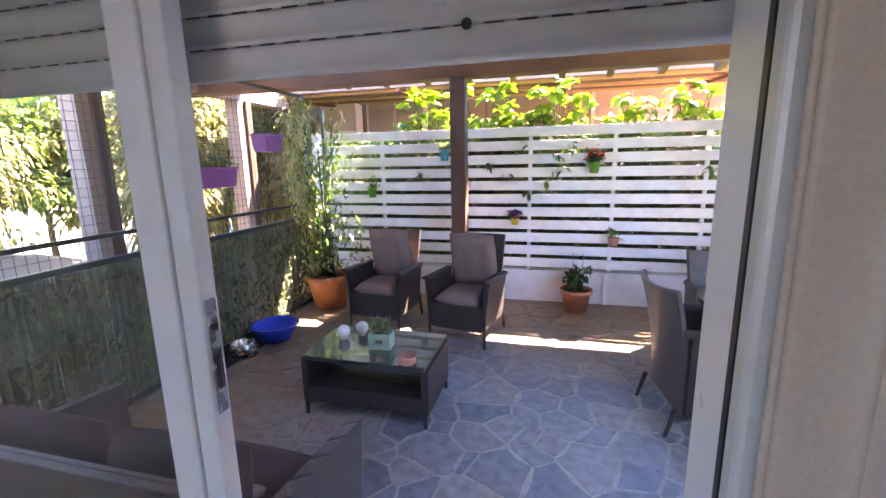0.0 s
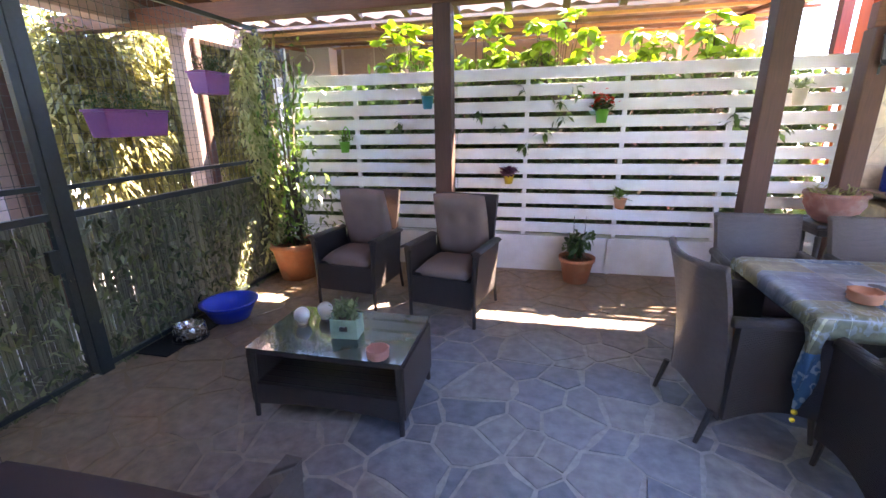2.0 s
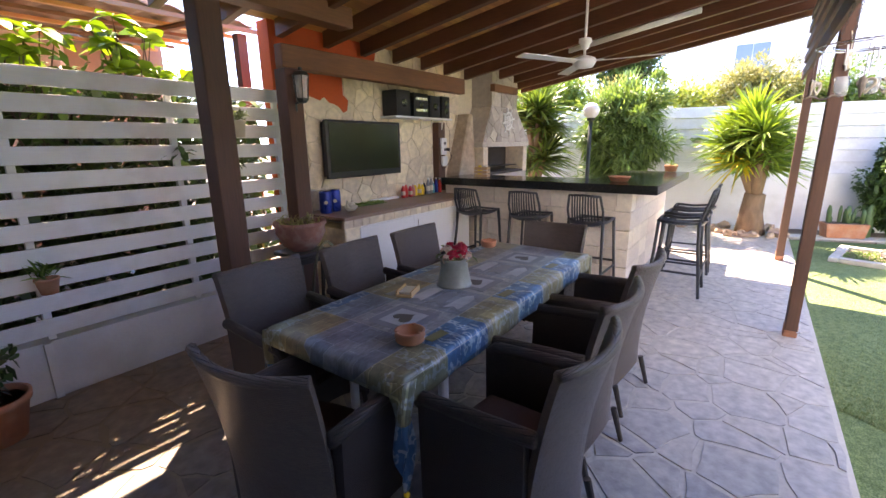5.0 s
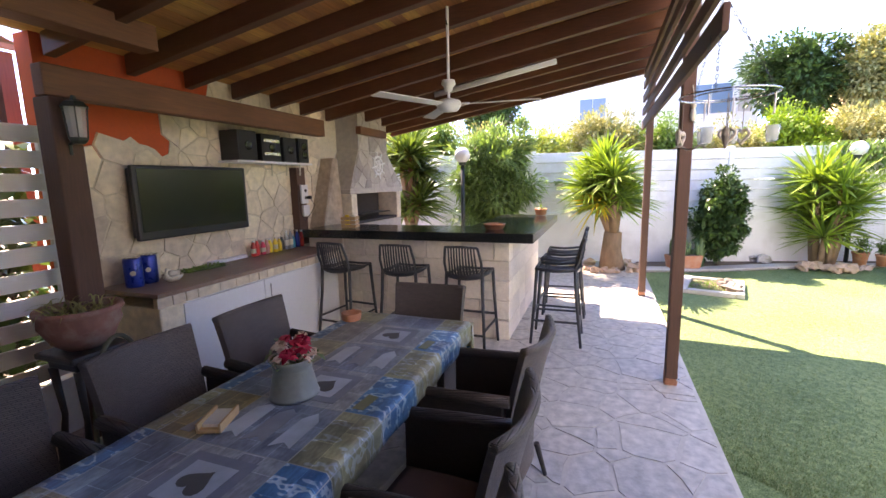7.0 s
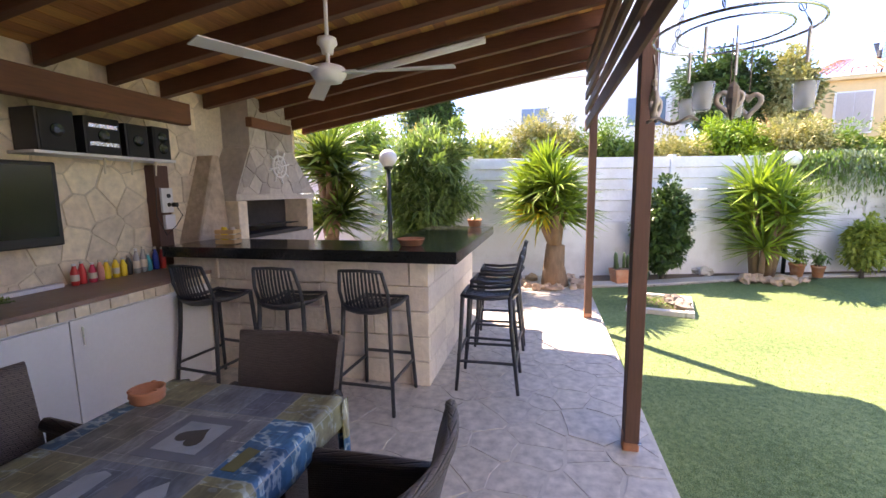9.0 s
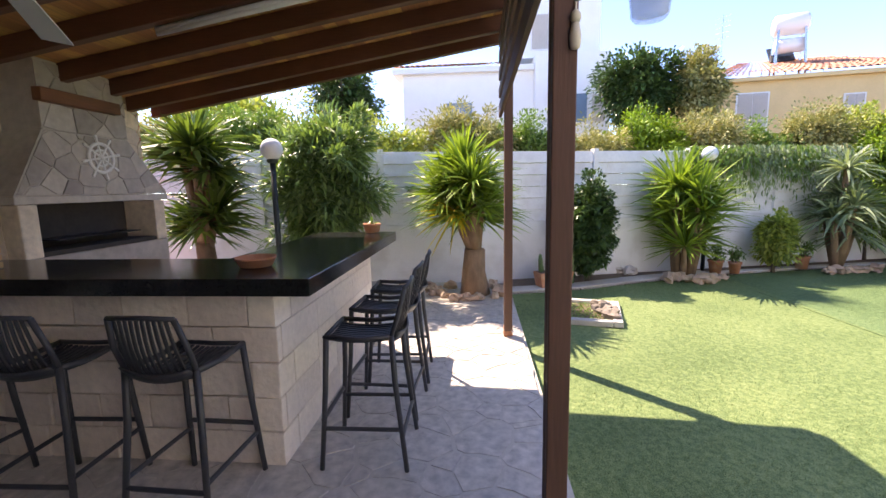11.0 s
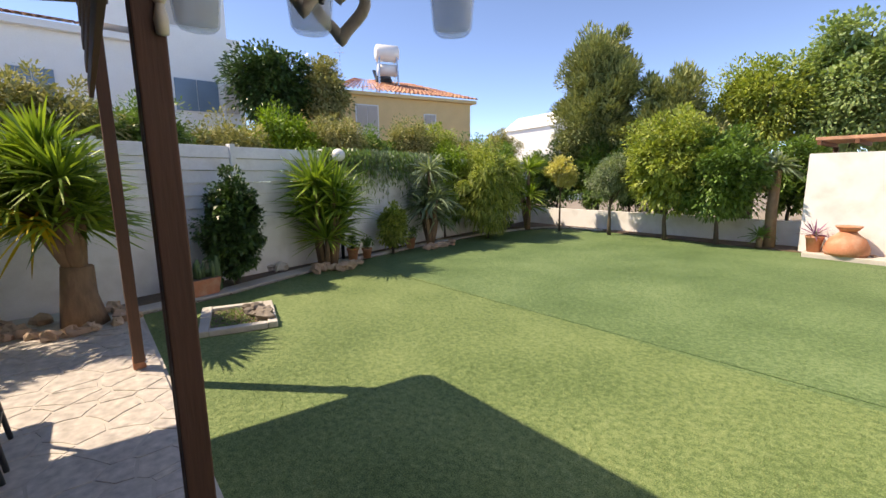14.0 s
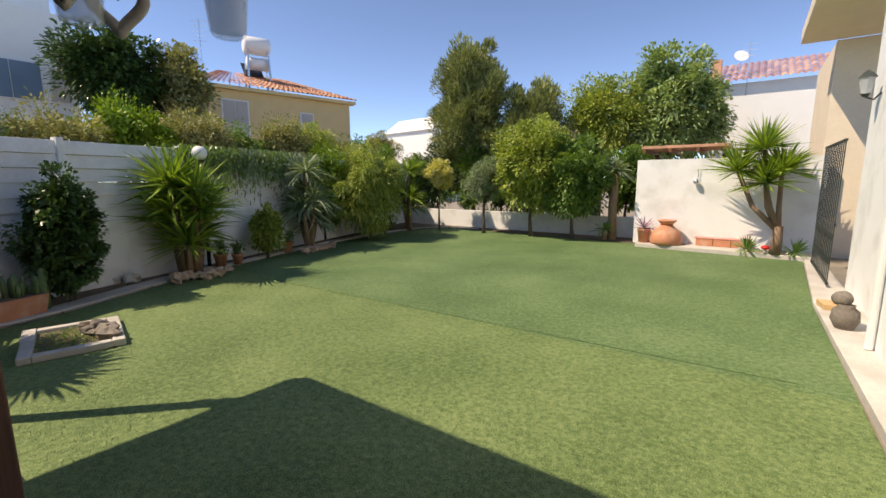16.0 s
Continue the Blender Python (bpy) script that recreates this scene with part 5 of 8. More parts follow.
def rose(cx, cy, cz, s, m, seed):
    rr = np.random.default_rng(seed)
    n = 26
    th = rr.random(n) * 6.283
    el = rr.uniform(-0.1, 1.5, n)
    D = np.stack([np.cos(th) * np.cos(el), np.sin(th) * np.cos(el), np.sin(el)], 1)
    return leaf_mesh("rose", np.array([cx, cy, cz]) + D * s * 0.35, D + rr.normal(0, 0.5, (n, 3)), s, s * 0.95, m, vs, 2, 0.5, seed=seed)


for i, (x, y, z, s, m) in enumerate(((-0.06, -0.03, 0.19, 0.035, "petal_rose"), (0.0, -0.05, 0.205, 0.038, "petal_rose"), (0.055, -0.01, 0.21, 0.036, "petal_rose"), (0.02, 0.04, 0.215, 0.034, "petal_rose"), (-0.03, 0.03, 0.215, 0.03, "petal_cream"), (-0.085, -0.01, 0.175, 0.03, "petal_cream"), (0.09, 0.02, 0.215, 0.028, "petal_cream"), (-0.02, -0.085, 0.175, 0.022, "petal_cream"), (0.04, -0.08, 0.18, 0.02, "petal_cream"))):
    rose(x, y, z, s, m, 30 + i)
P = rg.normal(0, 0.05, (60, 3)) * np.array([1, 1, 0.4]) + np.array([0, 0, 0.175])
leaf_mesh("leaves", P, rg.normal(0, 1, (60, 3)), 0.035, 0.022, "leaf_grey", vs, 2, 0.3, seed=22)
wd = thing("card_box", "small open wooden card box lying on the tablecloth", "box", (1.72, 3.02, 0.746), 20)
part("base", B((-0.07, -0.045, 0), (0.07, 0.045, 0.012)), "pine", wd, bevel=0.002)
part("side", B((-0.07, -0.045, 0.0125), (0.07, -0.037, 0.035)), "pine", wd)
part("side", B((-0.07, 0.037, 0.0125), (0.07, 0.045, 0.035)), "pine", wd)
part("card", B((-0.05, -0.035, 0.013), (0.06, 0.033, 0.025)), "cream", wd)

# ---- bar, fireplace and television wall ----
bar = thing("stone_bar", "corner bar of split limestone blocks under a black granite top", "bar", (4.8, 2.55, 0))
part("core", B((0.05, 0.05, -0.19), (0.45, 2.4, 1.025)), "grout", bar)
part("core", B((0.46, 0.05, -0.19), (2.1, 0.45, 1.025)), "grout", bar)
rg = random.Random(5)
for row in range(5):
    z0, z1 = row * 0.205, row * 0.205 + 0.198
    y = 0.0 if row % 2 else 0.16
    if row % 2 == 0:
        part("block", B((0.0, 0.0, z0), (0.20, 0.154, z1)), "limestone", bar, bevel=0.006)
    while y < 2.38:
        w = rg.uniform(0.27, 0.50)
        y1 = min(y + w, 2.4)
        o = rg.uniform(0.0, 0.016)
        part("block", B((0.0 + o, y, z0), (0.06, y1 - 0.007, z1)), "limestone", bar, bevel=0.007)
        y = y1
    x = 0.206 if row % 2 == 0 else 0.066
    while x < 2.08:
        w = rg.uniform(0.30, 0.55)
        x1 = min(x + w, 2.1)
        part("block", B((x, 0.0, z0), (x1 - 0.004, 0.05, z1 + 0.003)), "limestone", bar, bevel=0.003)
        x = x1
top = thing("bar_worktop", "polished black granite worktop lying on the stone bar", "worktop", (4.68, 2.30, 1.022))
bm = prism(bmesh.new(), [(0, 0), (2.33, 0), (2.33, 0.80), (0.66, 0.80), (0.66, 2.62), (0, 2.62)], 0.0, 0.092)
part("slab", bm, "granite", top, bevel=0.004)


def bowl(at, r, h, m, label):
    t = thing("terracotta_dish", label, "dish", at, 0, "terracotta dishes")
    part("dish", lathe(bmesh.new(), [(r * 0.78, 0), (r * 0.96, h * 0.8), (r, h * 0.8), (r, h), (r * 0.93, h), (r * 0.74, h * 0.2), (0.004, h * 0.18)], seg=32), m, t, smooth=True)
    return t


bowl((5.02, 2.75, 1.121), 0.115, 0.055, "terracotta", "shallow terracotta dish on the granite worktop")
pp = bowl((6.9, 2.52, 1.121), 0.09, 0.09, "terracotta", "terracotta dish with a small plant on the worktop")
rg2 = np.random.default_rng(2)
leaf_mesh("sprout", np.tile([[0, 0, 0.06]], (16, 1)) + rg2.normal(0, 0.02, (16, 3)), np.stack([rg2.normal(0, 0.7, 16), rg2.normal(0, 0.7, 16), np.ones(16)], 1), 0.14, 0.018, "leaf_mid", pp, 3, 0.4)
cr = thing("wooden_crate", "small pale wooden crate holding jars on the bar", "crate", (4.93, 4.44, 1.121), 10)
for z in (0.0, 0.045, 0.09):
    for sy in (-1, 1):
        part("slat", B((-0.06, sy * 0.085 - 0.004, z), (0.06, sy * 0.085 + 0.004, z + 0.034)), "pine", cr, bevel=0.001)
    for sx in (-1, 1):
        part("slat", B((sx * 0.064 - 0.004, -0.085, z), (sx * 0.064 + 0.004, 0.085, z + 0.034)), "pine", cr, bevel=0.001)
for y, m in ((-0.04, "cream"), (0.035, "yellow")):
    part("jar", lathe(bmesh.new(), [(0.03, 0.004), (0.03, 0.12), (0.022, 0.13), (0.022, 0.145)], (0, y, 0), 16), m, cr, smooth=True)

fp = thing("fireplace", "stone-clad barbecue fireplace with a tapered hood", "fireplace", (6.2, 4.75, 0))
part("base", B((-0.77, 0.02, -0.19), (0.77, 0.388, 1.08)), "clad_grey", fp, bevel=0.01)
part("jamb", B((-0.72, 0.0, 1.083), (-0.58, 0.388, 1.485)), "cladding", fp, bevel=0.01)
part("stone_pier", prism(bmesh.new(), [(-1.12, 0.16), (-0.745, 0.10), (-0.745, 0.388), (-1.12, 0.388)], 1.083, 1.95, [(-0.80, 0.20), (-0.752, 0.16), (-0.752, 0.388), (-0.80, 0.388)]), "pier_stone", fp, "brown-grey stone pier leaning against the hood", bevel=0.012)
part("jamb", B((0.60, 0.0, 1.083), (0.74, 0.388, 1.485)), "cladding", fp, bevel=0.01)
part("fire_back", B((-0.579, 0.33, 1.083), (0.599, 0.386, 1.485)), "soot", fp)
part("hearth", B((-0.579, 0.01, 1.083), (0.599, 0.329, 1.12)), "soot", fp)
part("grill", B((-0.40, 0.05, 1.19), (0.45, 0.3, 1.2)), "black", fp)
bm = bmesh.new()
low = [(-0.74, 0.0), (0.80, 0.0), (0.80, 0.388), (-0.74, 0.388)]
up = [(-0.42, 0.05), (0.40, 0.05), (0.40, 0.388), (-0.42, 0.388)]
prism(bm, low, 1.488, 1.55)
part("hood_rim", bm, "clad_grey", fp, bevel=0.008)
part("hood", prism(bmesh.new(), low, 1.552, 2.06, up), "clad_grey", fp)
part("chimney_breast", B((-0.42, 0.05, 2.062), (0.40, 0.388, 2.60)), "clad_grey", fp)
part("shelf_beam", B((-0.46, -0.03, 2.27), (0.28, 0.048, 2.37)), "beam", fp, "brown stained timber set in the hood", bevel=0.008)
wh = thing("ship_wheel", "white ornamental ship's wheel hung on the fireplace hood", "wall ornament", (6.24, 4.735, 1.87))
part("rim", tube(bmesh.new(), [(0.125 * math.cos(a), 0.02, 0.125 * math.sin(a)) for a in [2 * math.pi * k / 28 for k in range(28)]], 0.015, 8, close=True), "white_paint", wh, smooth=True)
part("inner_ring", tube(bmesh.new(), [(0.07 * math.cos(a), 0.02, 0.07 * math.sin(a)) for a in [2 * math.pi * k / 24 for k in range(24)]], 0.009, 8, close=True), "white_paint", wh, smooth=True)
part("hub", ball(bmesh.new(), (0, 0.01, 0), 0.022, 14), "white_paint", wh, smooth=True)
for k in range(8):
    a = 2 * math.pi * k / 8 + 0.2
    part("spoke", tube(bmesh.new(), [(0.02 * math.cos(a), 0.015, 0.02 * math.sin(a)), (0.14 * math.cos(a), 0.015, 0.14 * math.sin(a)), (0.185 * math.cos(a), 0.015, 0.185 * math.sin(a)), (0.20 * math.cos(a), 0.015, 0.20 * math.sin(a))], [0.010, 0.010, 0.015, 0.009], 6), "white_paint", wh)

tv = thing("television", "black flat television hung on the stone wall", "television", (3.43, 5.08, 1.505))
part("body", B((-0.53, -0.03, -0.27), (0.53, 0.03, 0.27)), "black", tv, bevel=0.01)
part("bezel", B((-0.55, -0.075, -0.29), (0.55, -0.0305, 0.29)), "black", tv, bevel=0.012)
part("screen", B((-0.515, -0.079, -0.225), (0.515, -0.0755, 0.262)), "screen", tv, "dark reflecting screen")
sh = thing("wall_shelf", "thin white shelf under the loudspeakers on stone brackets", "shelf", (4.35, 5.0, 1.84))
part("board", B((-0.58, -0.13, 0), (0.52, 0.11, 0.022)), "white_board", sh, bevel=0.003)
for x in (-0.1, 0.12, 0.34):
    part("peg", tube(bmesh.new(), [(x, -0.10, -0.002), (x, -0.09, -0.12)], [0.012, 0.006], 6), "cream", sh)


def speaker(x, w, h, label, name="loudspeaker", n=1):
    t = thing(name, label, "hi-fi unit", (x, 5.0, 1.863), 0, "hi-fi units on the shelf")
    part("cabinet", B((-w / 2, -0.11, 0), (w / 2, 0.11, h)), "black", t, bevel=0.006)
    part("front", B((-w / 2 + 0.012, -0.117, 0.012), (w / 2 - 0.012, -0.111, h - 0.012)), "rubber", t, bevel=0.003)
    for k in range(n):
        z = h * (k + 1) / (n + 1)
        part("cone", lathe(bmesh.new(), [(0.045, 0), (0.042, 0.008), (0.02, 0.002)], seg=18), "screen", t).matrix_basis = pose(0, -0.1175, z, 90)
    return t


speaker(3.93, 0.24, 0.28, "black loudspeaker cabinet on the white shelf")
s2 = speaker(4.25, 0.27, 0.27, "black stereo unit with dials and a tape slot on the shelf", "stereo_unit")
for z in (0.06, 0.19):
    part("panel_strip", B((-0.11, -0.121, z), (0.11, -0.1175, z + 0.03)), "steel", s2, bevel=0.001)
speaker(4.53, 0.2, 0.26, "black loudspeaker cabinet on the white shelf")
speaker(4.76, 0.17, 0.27, "narrow black rack unit on the white shelf", "rack_unit", 2)
part("panel_post", B((4.78, 5.03, 0.92), (4.93, 5.137, 1.82)), "post", None, bevel=0.004)
tagged(bpy.data.objects["panel_post"], "brown timber upright carrying the socket panel", "post")
sp = thing("socket_panel", "white electric socket panel with switches and a loose cable", "socket panel", (4.87, 5.01, 1.42))
part("plate", B((-0.06, -0.012, -0.02), (0.06, 0.012, 0.20)), "white_board", sp, bevel=0.004)
part("plate", B((-0.05, -0.02, -0.17), (0.06, 0.012, -0.04)), "white_board", sp, bevel=0.004)
for z in (0.05, 0.13):
    part("socket", lathe(bmesh.new(), [(0.02, 0), (0.018, 0.006), (0.004, 0.003)], seg=14), "black", sp).matrix_basis = pose(0.01, -0.0125, z, 90)
part("plug", B((0.03, -0.06, 0.03), (0.07, -0.013, 0.07)), "black", sp, bevel=0.008)
part("cable", tube(bmesh.new(), [(0.05, -0.05, 0.04), (0.08, -0.08, -0.05), (0.02, -0.06, -0.14), (-0.06, -0.03, -0.22), (-0.14, -0.02, -0.05), (-0.1, 0.0, 0.2)], 0.004, 6), "black", sp)
lt = thing("wall_lantern", "black coach lantern with clear panes on the timber post", "wall lantern", (2.3, 4.56, 2.0))
part("base", lathe(bmesh.new(), [(0.03, -0.12), (0.05, -0.10), (0.055, -0.085)], seg=6), "metal_dark", lt)
part("roof", lathe(bmesh.new(), [(0.075, 0.085), (0.05, 0.115), (0.02, 0.125), (0.012, 0.15)], seg=6), "metal_dark", lt)
for k in range(6):
    a = 2 * math.pi * k / 6
    part("bar", tube(bmesh.new(), [(0.05 * math.cos(a), 0.05 * math.sin(a), -0.085), (0.065 * math.cos(a), 0.065 * math.sin(a), 0.085)], 0.004, 5), "metal_dark", lt)
part("globe", lathe(bmesh.new(), [(0.044, -0.083), (0.056, 0.083)], seg=12, cap=False), "jar_glass", lt, "clear lantern glass")
part("bulb", ball(bmesh.new(), (0, 0, -0.02), 0.026, 12, (1, 1, 1.4)), "ball", lt, smooth=True)
part("arm", tube(bmesh.new(), [(0, 0.03, -0.10), (0, 0.085, -0.12), (0, 0.085, -0.18)], 0.01, 8), "metal_dark", lt)

cn = thing("wall_counter", "built-in counter with a brown tiled top and white panels", "counter", (2.6, 4.5, 0))
part("worktop", B((0, 0, 0.875), (2.165, 0.635, 0.905)), "worktop", cn, bevel=0.004)
part("stone_end", B((0.01, 0.012, -0.01), (0.22, 0.63, 0.80)), "cladding", cn, "stone-clad counter end", bevel=0.012)
part("body", B((0.225, 0.035, -0.01), (2.16, 0.63, 0.80)), "white_wall", cn)
part("front_board", B((0.19, 0.004, 0.02), (0.98, 0.03, 0.79)), "white_board", cn, "loose white board leaning on the counter", bevel=0.003)
part("front_board", B((1.0, 0.018, 0.02), (2.1, 0.033, 0.79)), "white_board", cn, bevel=0.003)
part("pull_bar", tube(bmesh.new(), [(1.06, 0.006, 0.62), (1.06, 0.006, 0.74)], 0.006, 6), "steel", cn)
rg = random.Random(8)
x = 0.0
while x < 2.15:
    w = rg.uniform(0.09, 0.2)
    part("edge_stone", B((x, 0.003 + rg.uniform(0, 0.004), 0.803), (min(x + w, 2.16) - 0.005, 0.05, 0.872)), "cladding", cn, bevel=0.004)
    x += w


def can(x, y, m, r=0.05, h=0.16):
    t = thing("drink_keg", "large printed drink can on the counter", "can", (x, y, 0.906), 0, "large cans")
    part("body", lathe(bmesh.new(), [(r * 0.9, 0), (r, 0.012), (r, h - 0.015), (r * 0.88, h)], seg=24), m, t, smooth=True)
    part("rim", lathe(bmesh.new(), [(r * 0.88, h + 0.0005), (r * 0.9, h + 0.006), (r * 0.8, h + 0.006)], seg=24), "steel", t)
    part("emblem", lathe(bmesh.new(), [(r * 0.3, 0), (r * 0.28, 0.003)], seg=18), "cream", t).matrix_basis = pose(-r * 0.62, -r * 0.80, h * 0.5, 90, 0, -38)


can(2.73, 4.90, "can_blue", 0.06, 0.215)
can(2.865, 4.93, "can_blue", 0.06, 0.215)
can(2.97, 5.04, "cream", 0.055, 0.20)
sw = thing("stone_swan", "pale carved stone swan dish on the counter", "ornament", (2.96, 4.80, 0.906), 20)
part("dish", lathe(bmesh.new(), [(0.05, 0), (0.09, 0.03), (0.095, 0.045), (0.08, 0.045), (0.04, 0.02)], seg=20, squash=0.6), "cream", sw, smooth=True)
part("neck", tube(bmesh.new(), [(-0.06, 0, 0.03), (-0.09, 0, 0.07), (-0.07, 0, 0.10), (-0.03, 0, 0.09)], [0.018, 0.012, 0.012, 0.007], 8), "cream", sw, smooth=True)
part("wing", ball(bmesh.new(), (0.01, 0.0, 0.055), 0.05, 12, (1.2, 0.7, 0.6), 0.4, 2), "cream", sw, smooth=True)
gm = thing("green_mat", "dark green serving mat on the counter", "mat", (3.38, 4.98, 0.906), -6)
part("mat", B((-0.18, -0.06, 0), (0.18, 0.06, 0.01)), "leaf_dark", gm, bevel=0.003)
rg = np.random.default_rng(5)
leaf_mesh("tufts", np.stack([rg.uniform(-0.19, 0.19, 500), rg.uniform(-0.07, 0.07, 500), np.full(500, 0.008)], 1), rg.normal(0, 0.6, (500, 3)) + np.array([0, 0, 0.8]), 0.035, 0.008, "leaf_mid", gm, 2, 0.3, seed=15)
wtray = thing("white_tray", "narrow white tray behind the bottles", "tray", (3.75, 5.08, 0.906))
part("tray", B((-0.22, -0.03, 0), (0.22, 0.03, 0.03)), "white_board", wtray, bevel=0.004)
for i, (m, h) in enumerate((("red", 0.16), ("red", 0.17), ("petal_rose", 0.15), ("terra_pink", 0.16), ("yellow", 0.15), ("yellow", 0.16), ("yellow", 0.15), ("black", 0.16), ("jar_glass", 0.21), ("jar_glass", 0.22), ("turq", 0.15), ("can_blue", 0.2), ("red", 0.19))):
    x = 4.03 + i * 0.062
    bt = thing("bottle", ("glass bottle" if "glass" in m else "coloured sauce bottle with a cap") + " in the row on the counter", "bottle", (x, 5.03 + 0.012 * math.sin(i * 2), 0.906), 0, "bottles on the counter")
    r = 0.026
    part("body", lathe(bmesh.new(), [(r * 0.9, 0), (r, 0.01), (r, h * 0.6), (r * 0.5, h * 0.82), (r * 0.45, h * 0.9)], seg=14), m, bt, smooth=True)
    part("cap", lathe(bmesh.new(), [(r * 0.5, h * 0.9 + 0.0005), (r * 0.48, h)], seg=12), "cream" if i % 2 else "white_paint", bt)
    part("label_band", lathe(bmesh.new(), [(r * 1.02, h * 0.2), (r * 1.02, h * 0.5)], seg=14), "cream" if i in (0, 2, 5, 8, 9) else m, bt)


def make_stool(m="stool"):
    """Faces +y; about 1.03 m high, seat at 0.76 m."""
    t = thing("bar_stool", "charcoal plastic bar stool with ribbed back and seat at the bar", "bar stool", (0, 0, 0), 0, "bar stools at the stone bar")
    for sx in (-1, 1):
        part("leg", tube(bmesh.new(), [(sx * 0.215, -0.255, 0), (sx * 0.185, -0.20, 0.50), (sx * 0.175, -0.185, 0.77)], [0.014, 0.016, 0.017], 8), m, t, smooth=True)
        part("leg", tube(bmesh.new(), [(sx * 0.215, 0.225, 0), (sx * 0.19, 0.19, 0.45), (sx * 0.175, 0.175, 0.755)], [0.014, 0.016, 0.017], 8), m, t, smooth=True)
        part("stretcher", tube(bmesh.new(), [(sx * 0.203, -0.232, 0.24), (sx * 0.201, 0.207, 0.24)], 0.012, 8), m, t)
        part("seat_rail", tube(bmesh.new(), [(sx * 0.176, -0.19, 0.765), (sx * 0.177, 0.0, 0.745), (sx * 0.174, 0.185, 0.757)], 0.015, 8), m, t, smooth=True)
        part("back_rail", tube(bmesh.new(), [(sx * 0.176, -0.185, 0.765), (sx * 0.18, -0.225, 0.88), (sx * 0.155, -0.262, 1.025)], 0.013, 8), m, t, smooth=True)
    part("footrest", tube(bmesh.new(), [(-0.203, 0.207, 0.29), (0.203, 0.207, 0.29)], 0.013, 8), m, t)
    part("stretcher", tube(bmesh.new(), [(-0.203, -0.235, 0.20), (0.203, -0.235, 0.20)], 0.012, 8), m, t)
    part("top_rail", tube(bmesh.new(), [(-0.157, -0.262, 1.025), (0, -0.277, 1.033), (0.157, -0.262, 1.025)], 0.012, 8), m, t, smooth=True)
    part("seat_edge", tube(bmesh.new(), [(-0.174, 0.183, 0.757), (0, 0.19, 0.75), (0.174, 0.183, 0.757)], 0.013, 8), m, t, smooth=True)
    for k in range(11):
        x = -0.145 + 0.029 * k
        part("seat_rib", sheet(bmesh.new(), lambda u, v: (x - 0.0085 + 0.017 * u, -0.175 + 0.36 * v, 0.742 - 0.018 * math.sin(math.pi * v) - 0.012 * (1 - (x / 0.16) ** 2)), 1, 5, 0.008), m, t)
    for k in range(10):
        x = -0.135 + 0.03 * k
        part("back_rib", sheet(bmesh.new(), lambda u, v: ((x - 0.0075 + 0.015 * u) * (1 - 0.1 * v), -0.17 - 0.10 * v ** 0.8 - 0.03 * (1 - (x / 0.16) ** 2) * math.sin(math.pi * (0.3 + 0.7 * v)), 0.728 + 0.30 * v), 1, 6, 0.008), m, t)
    part("back_shell", sheet(bmesh.new(), lambda u, v: (-0.17 + 0.34 * u, -0.185 - 0.035 * v - 0.03 * math.sin(math.pi * u), 0.715 + 0.05 * v + 0.02 * (2 * u - 1) ** 2), 8, 3, 0.01), m, t, smooth=True)
    return t


st = make_stool()
st.matrix_basis = pose(4.55, 2.88, 0, 0, 0, -92)
for x, y, a in ((4.54, 3.56, -88), (4.52, 4.25, -96), (5.0, 2.11, 1), (5.54, 2.12, -2), (6.08, 2.12, 3)):
    copy_thing(st, pose(x, y, 0, 0, 0, a))

# ---- fan and tube lamp ----
fan = thing("ceiling_fan", "white three-blade ceiling fan hanging from the rafters", "ceiling fan", (3.86, 2.83, 2.20))
part("motor", lathe(bmesh.new(), [(0.04, -0.05), (0.07, -0.045), (0.095, -0.01), (0.10, 0.01), (0.085, 0.03), (0.04, 0.045)], seg=28), "white_paint", fan, smooth=True)
part("upper_cup", lathe(bmesh.new(), [(0.03, 0.10), (0.035, 0.13), (0.055, 0.15), (0.05, 0.18), (0.02, 0.185)], seg=24), "white_paint", fan, smooth=True)
part("rod", tube(bmesh.new(), [(0, 0, 0.04), (0, 0, under_roof(3.86, 2.83) - 2.20 + 0.10)], 0.011, 10), "white_paint", fan)
part("hook", tube(bmesh.new(), [(-0.03, 0, 0.60), (0.0, 0, 0.56), (0.03, 0, 0.60)], 0.005, 6), "metal_dark", fan)
for k in range(3):
    a = radians(155 + 120 * k)
    o = part("blade", sheet(bmesh.new(), lambda u, v: (0.09 + 0.60 * u, (v - 0.5) * (0.075 + 0.03 * u), 0.012 * (v - 0.5)), 6, 2, 0.006), "white_paint", fan, bevel=0.0)
    o.rotation_euler = (0, 0, a)
    o2 = part("blade_arm", B((0.06, -0.014, 0.004), (0.16, 0.014, 0.010)), "white_paint", fan)
    o2.rotation_euler = (0, 0, a)


def tube_lamp(x, y0, y1, label):
    t = thing("tube_lamp", label, "ceiling lamp", (x, (y0 + y1) / 2, under_roof(x, (y0 + y1) / 2) - 0.03), 0, "tube lamps")
    h = (y1 - y0) / 2
    for nm, r, dz, m in (("housing", 0.022, 0.005, "white_paint"), ("diffuser", 0.017, -0.018, "ball")):
        part(nm, tube(bmesh.new(), [(0, -h, dz + 0.16 * h), (0, h, dz - 0.16 * h)], r, 10), m, t, smooth=True)


tube_lamp(5.52, 2.2, 3.58, "white unlit tube lamp fixed below the rafters")
tube_lamp(-2.1, 2.2, 3.4, "white unlit tube lamp fixed below the rafters")

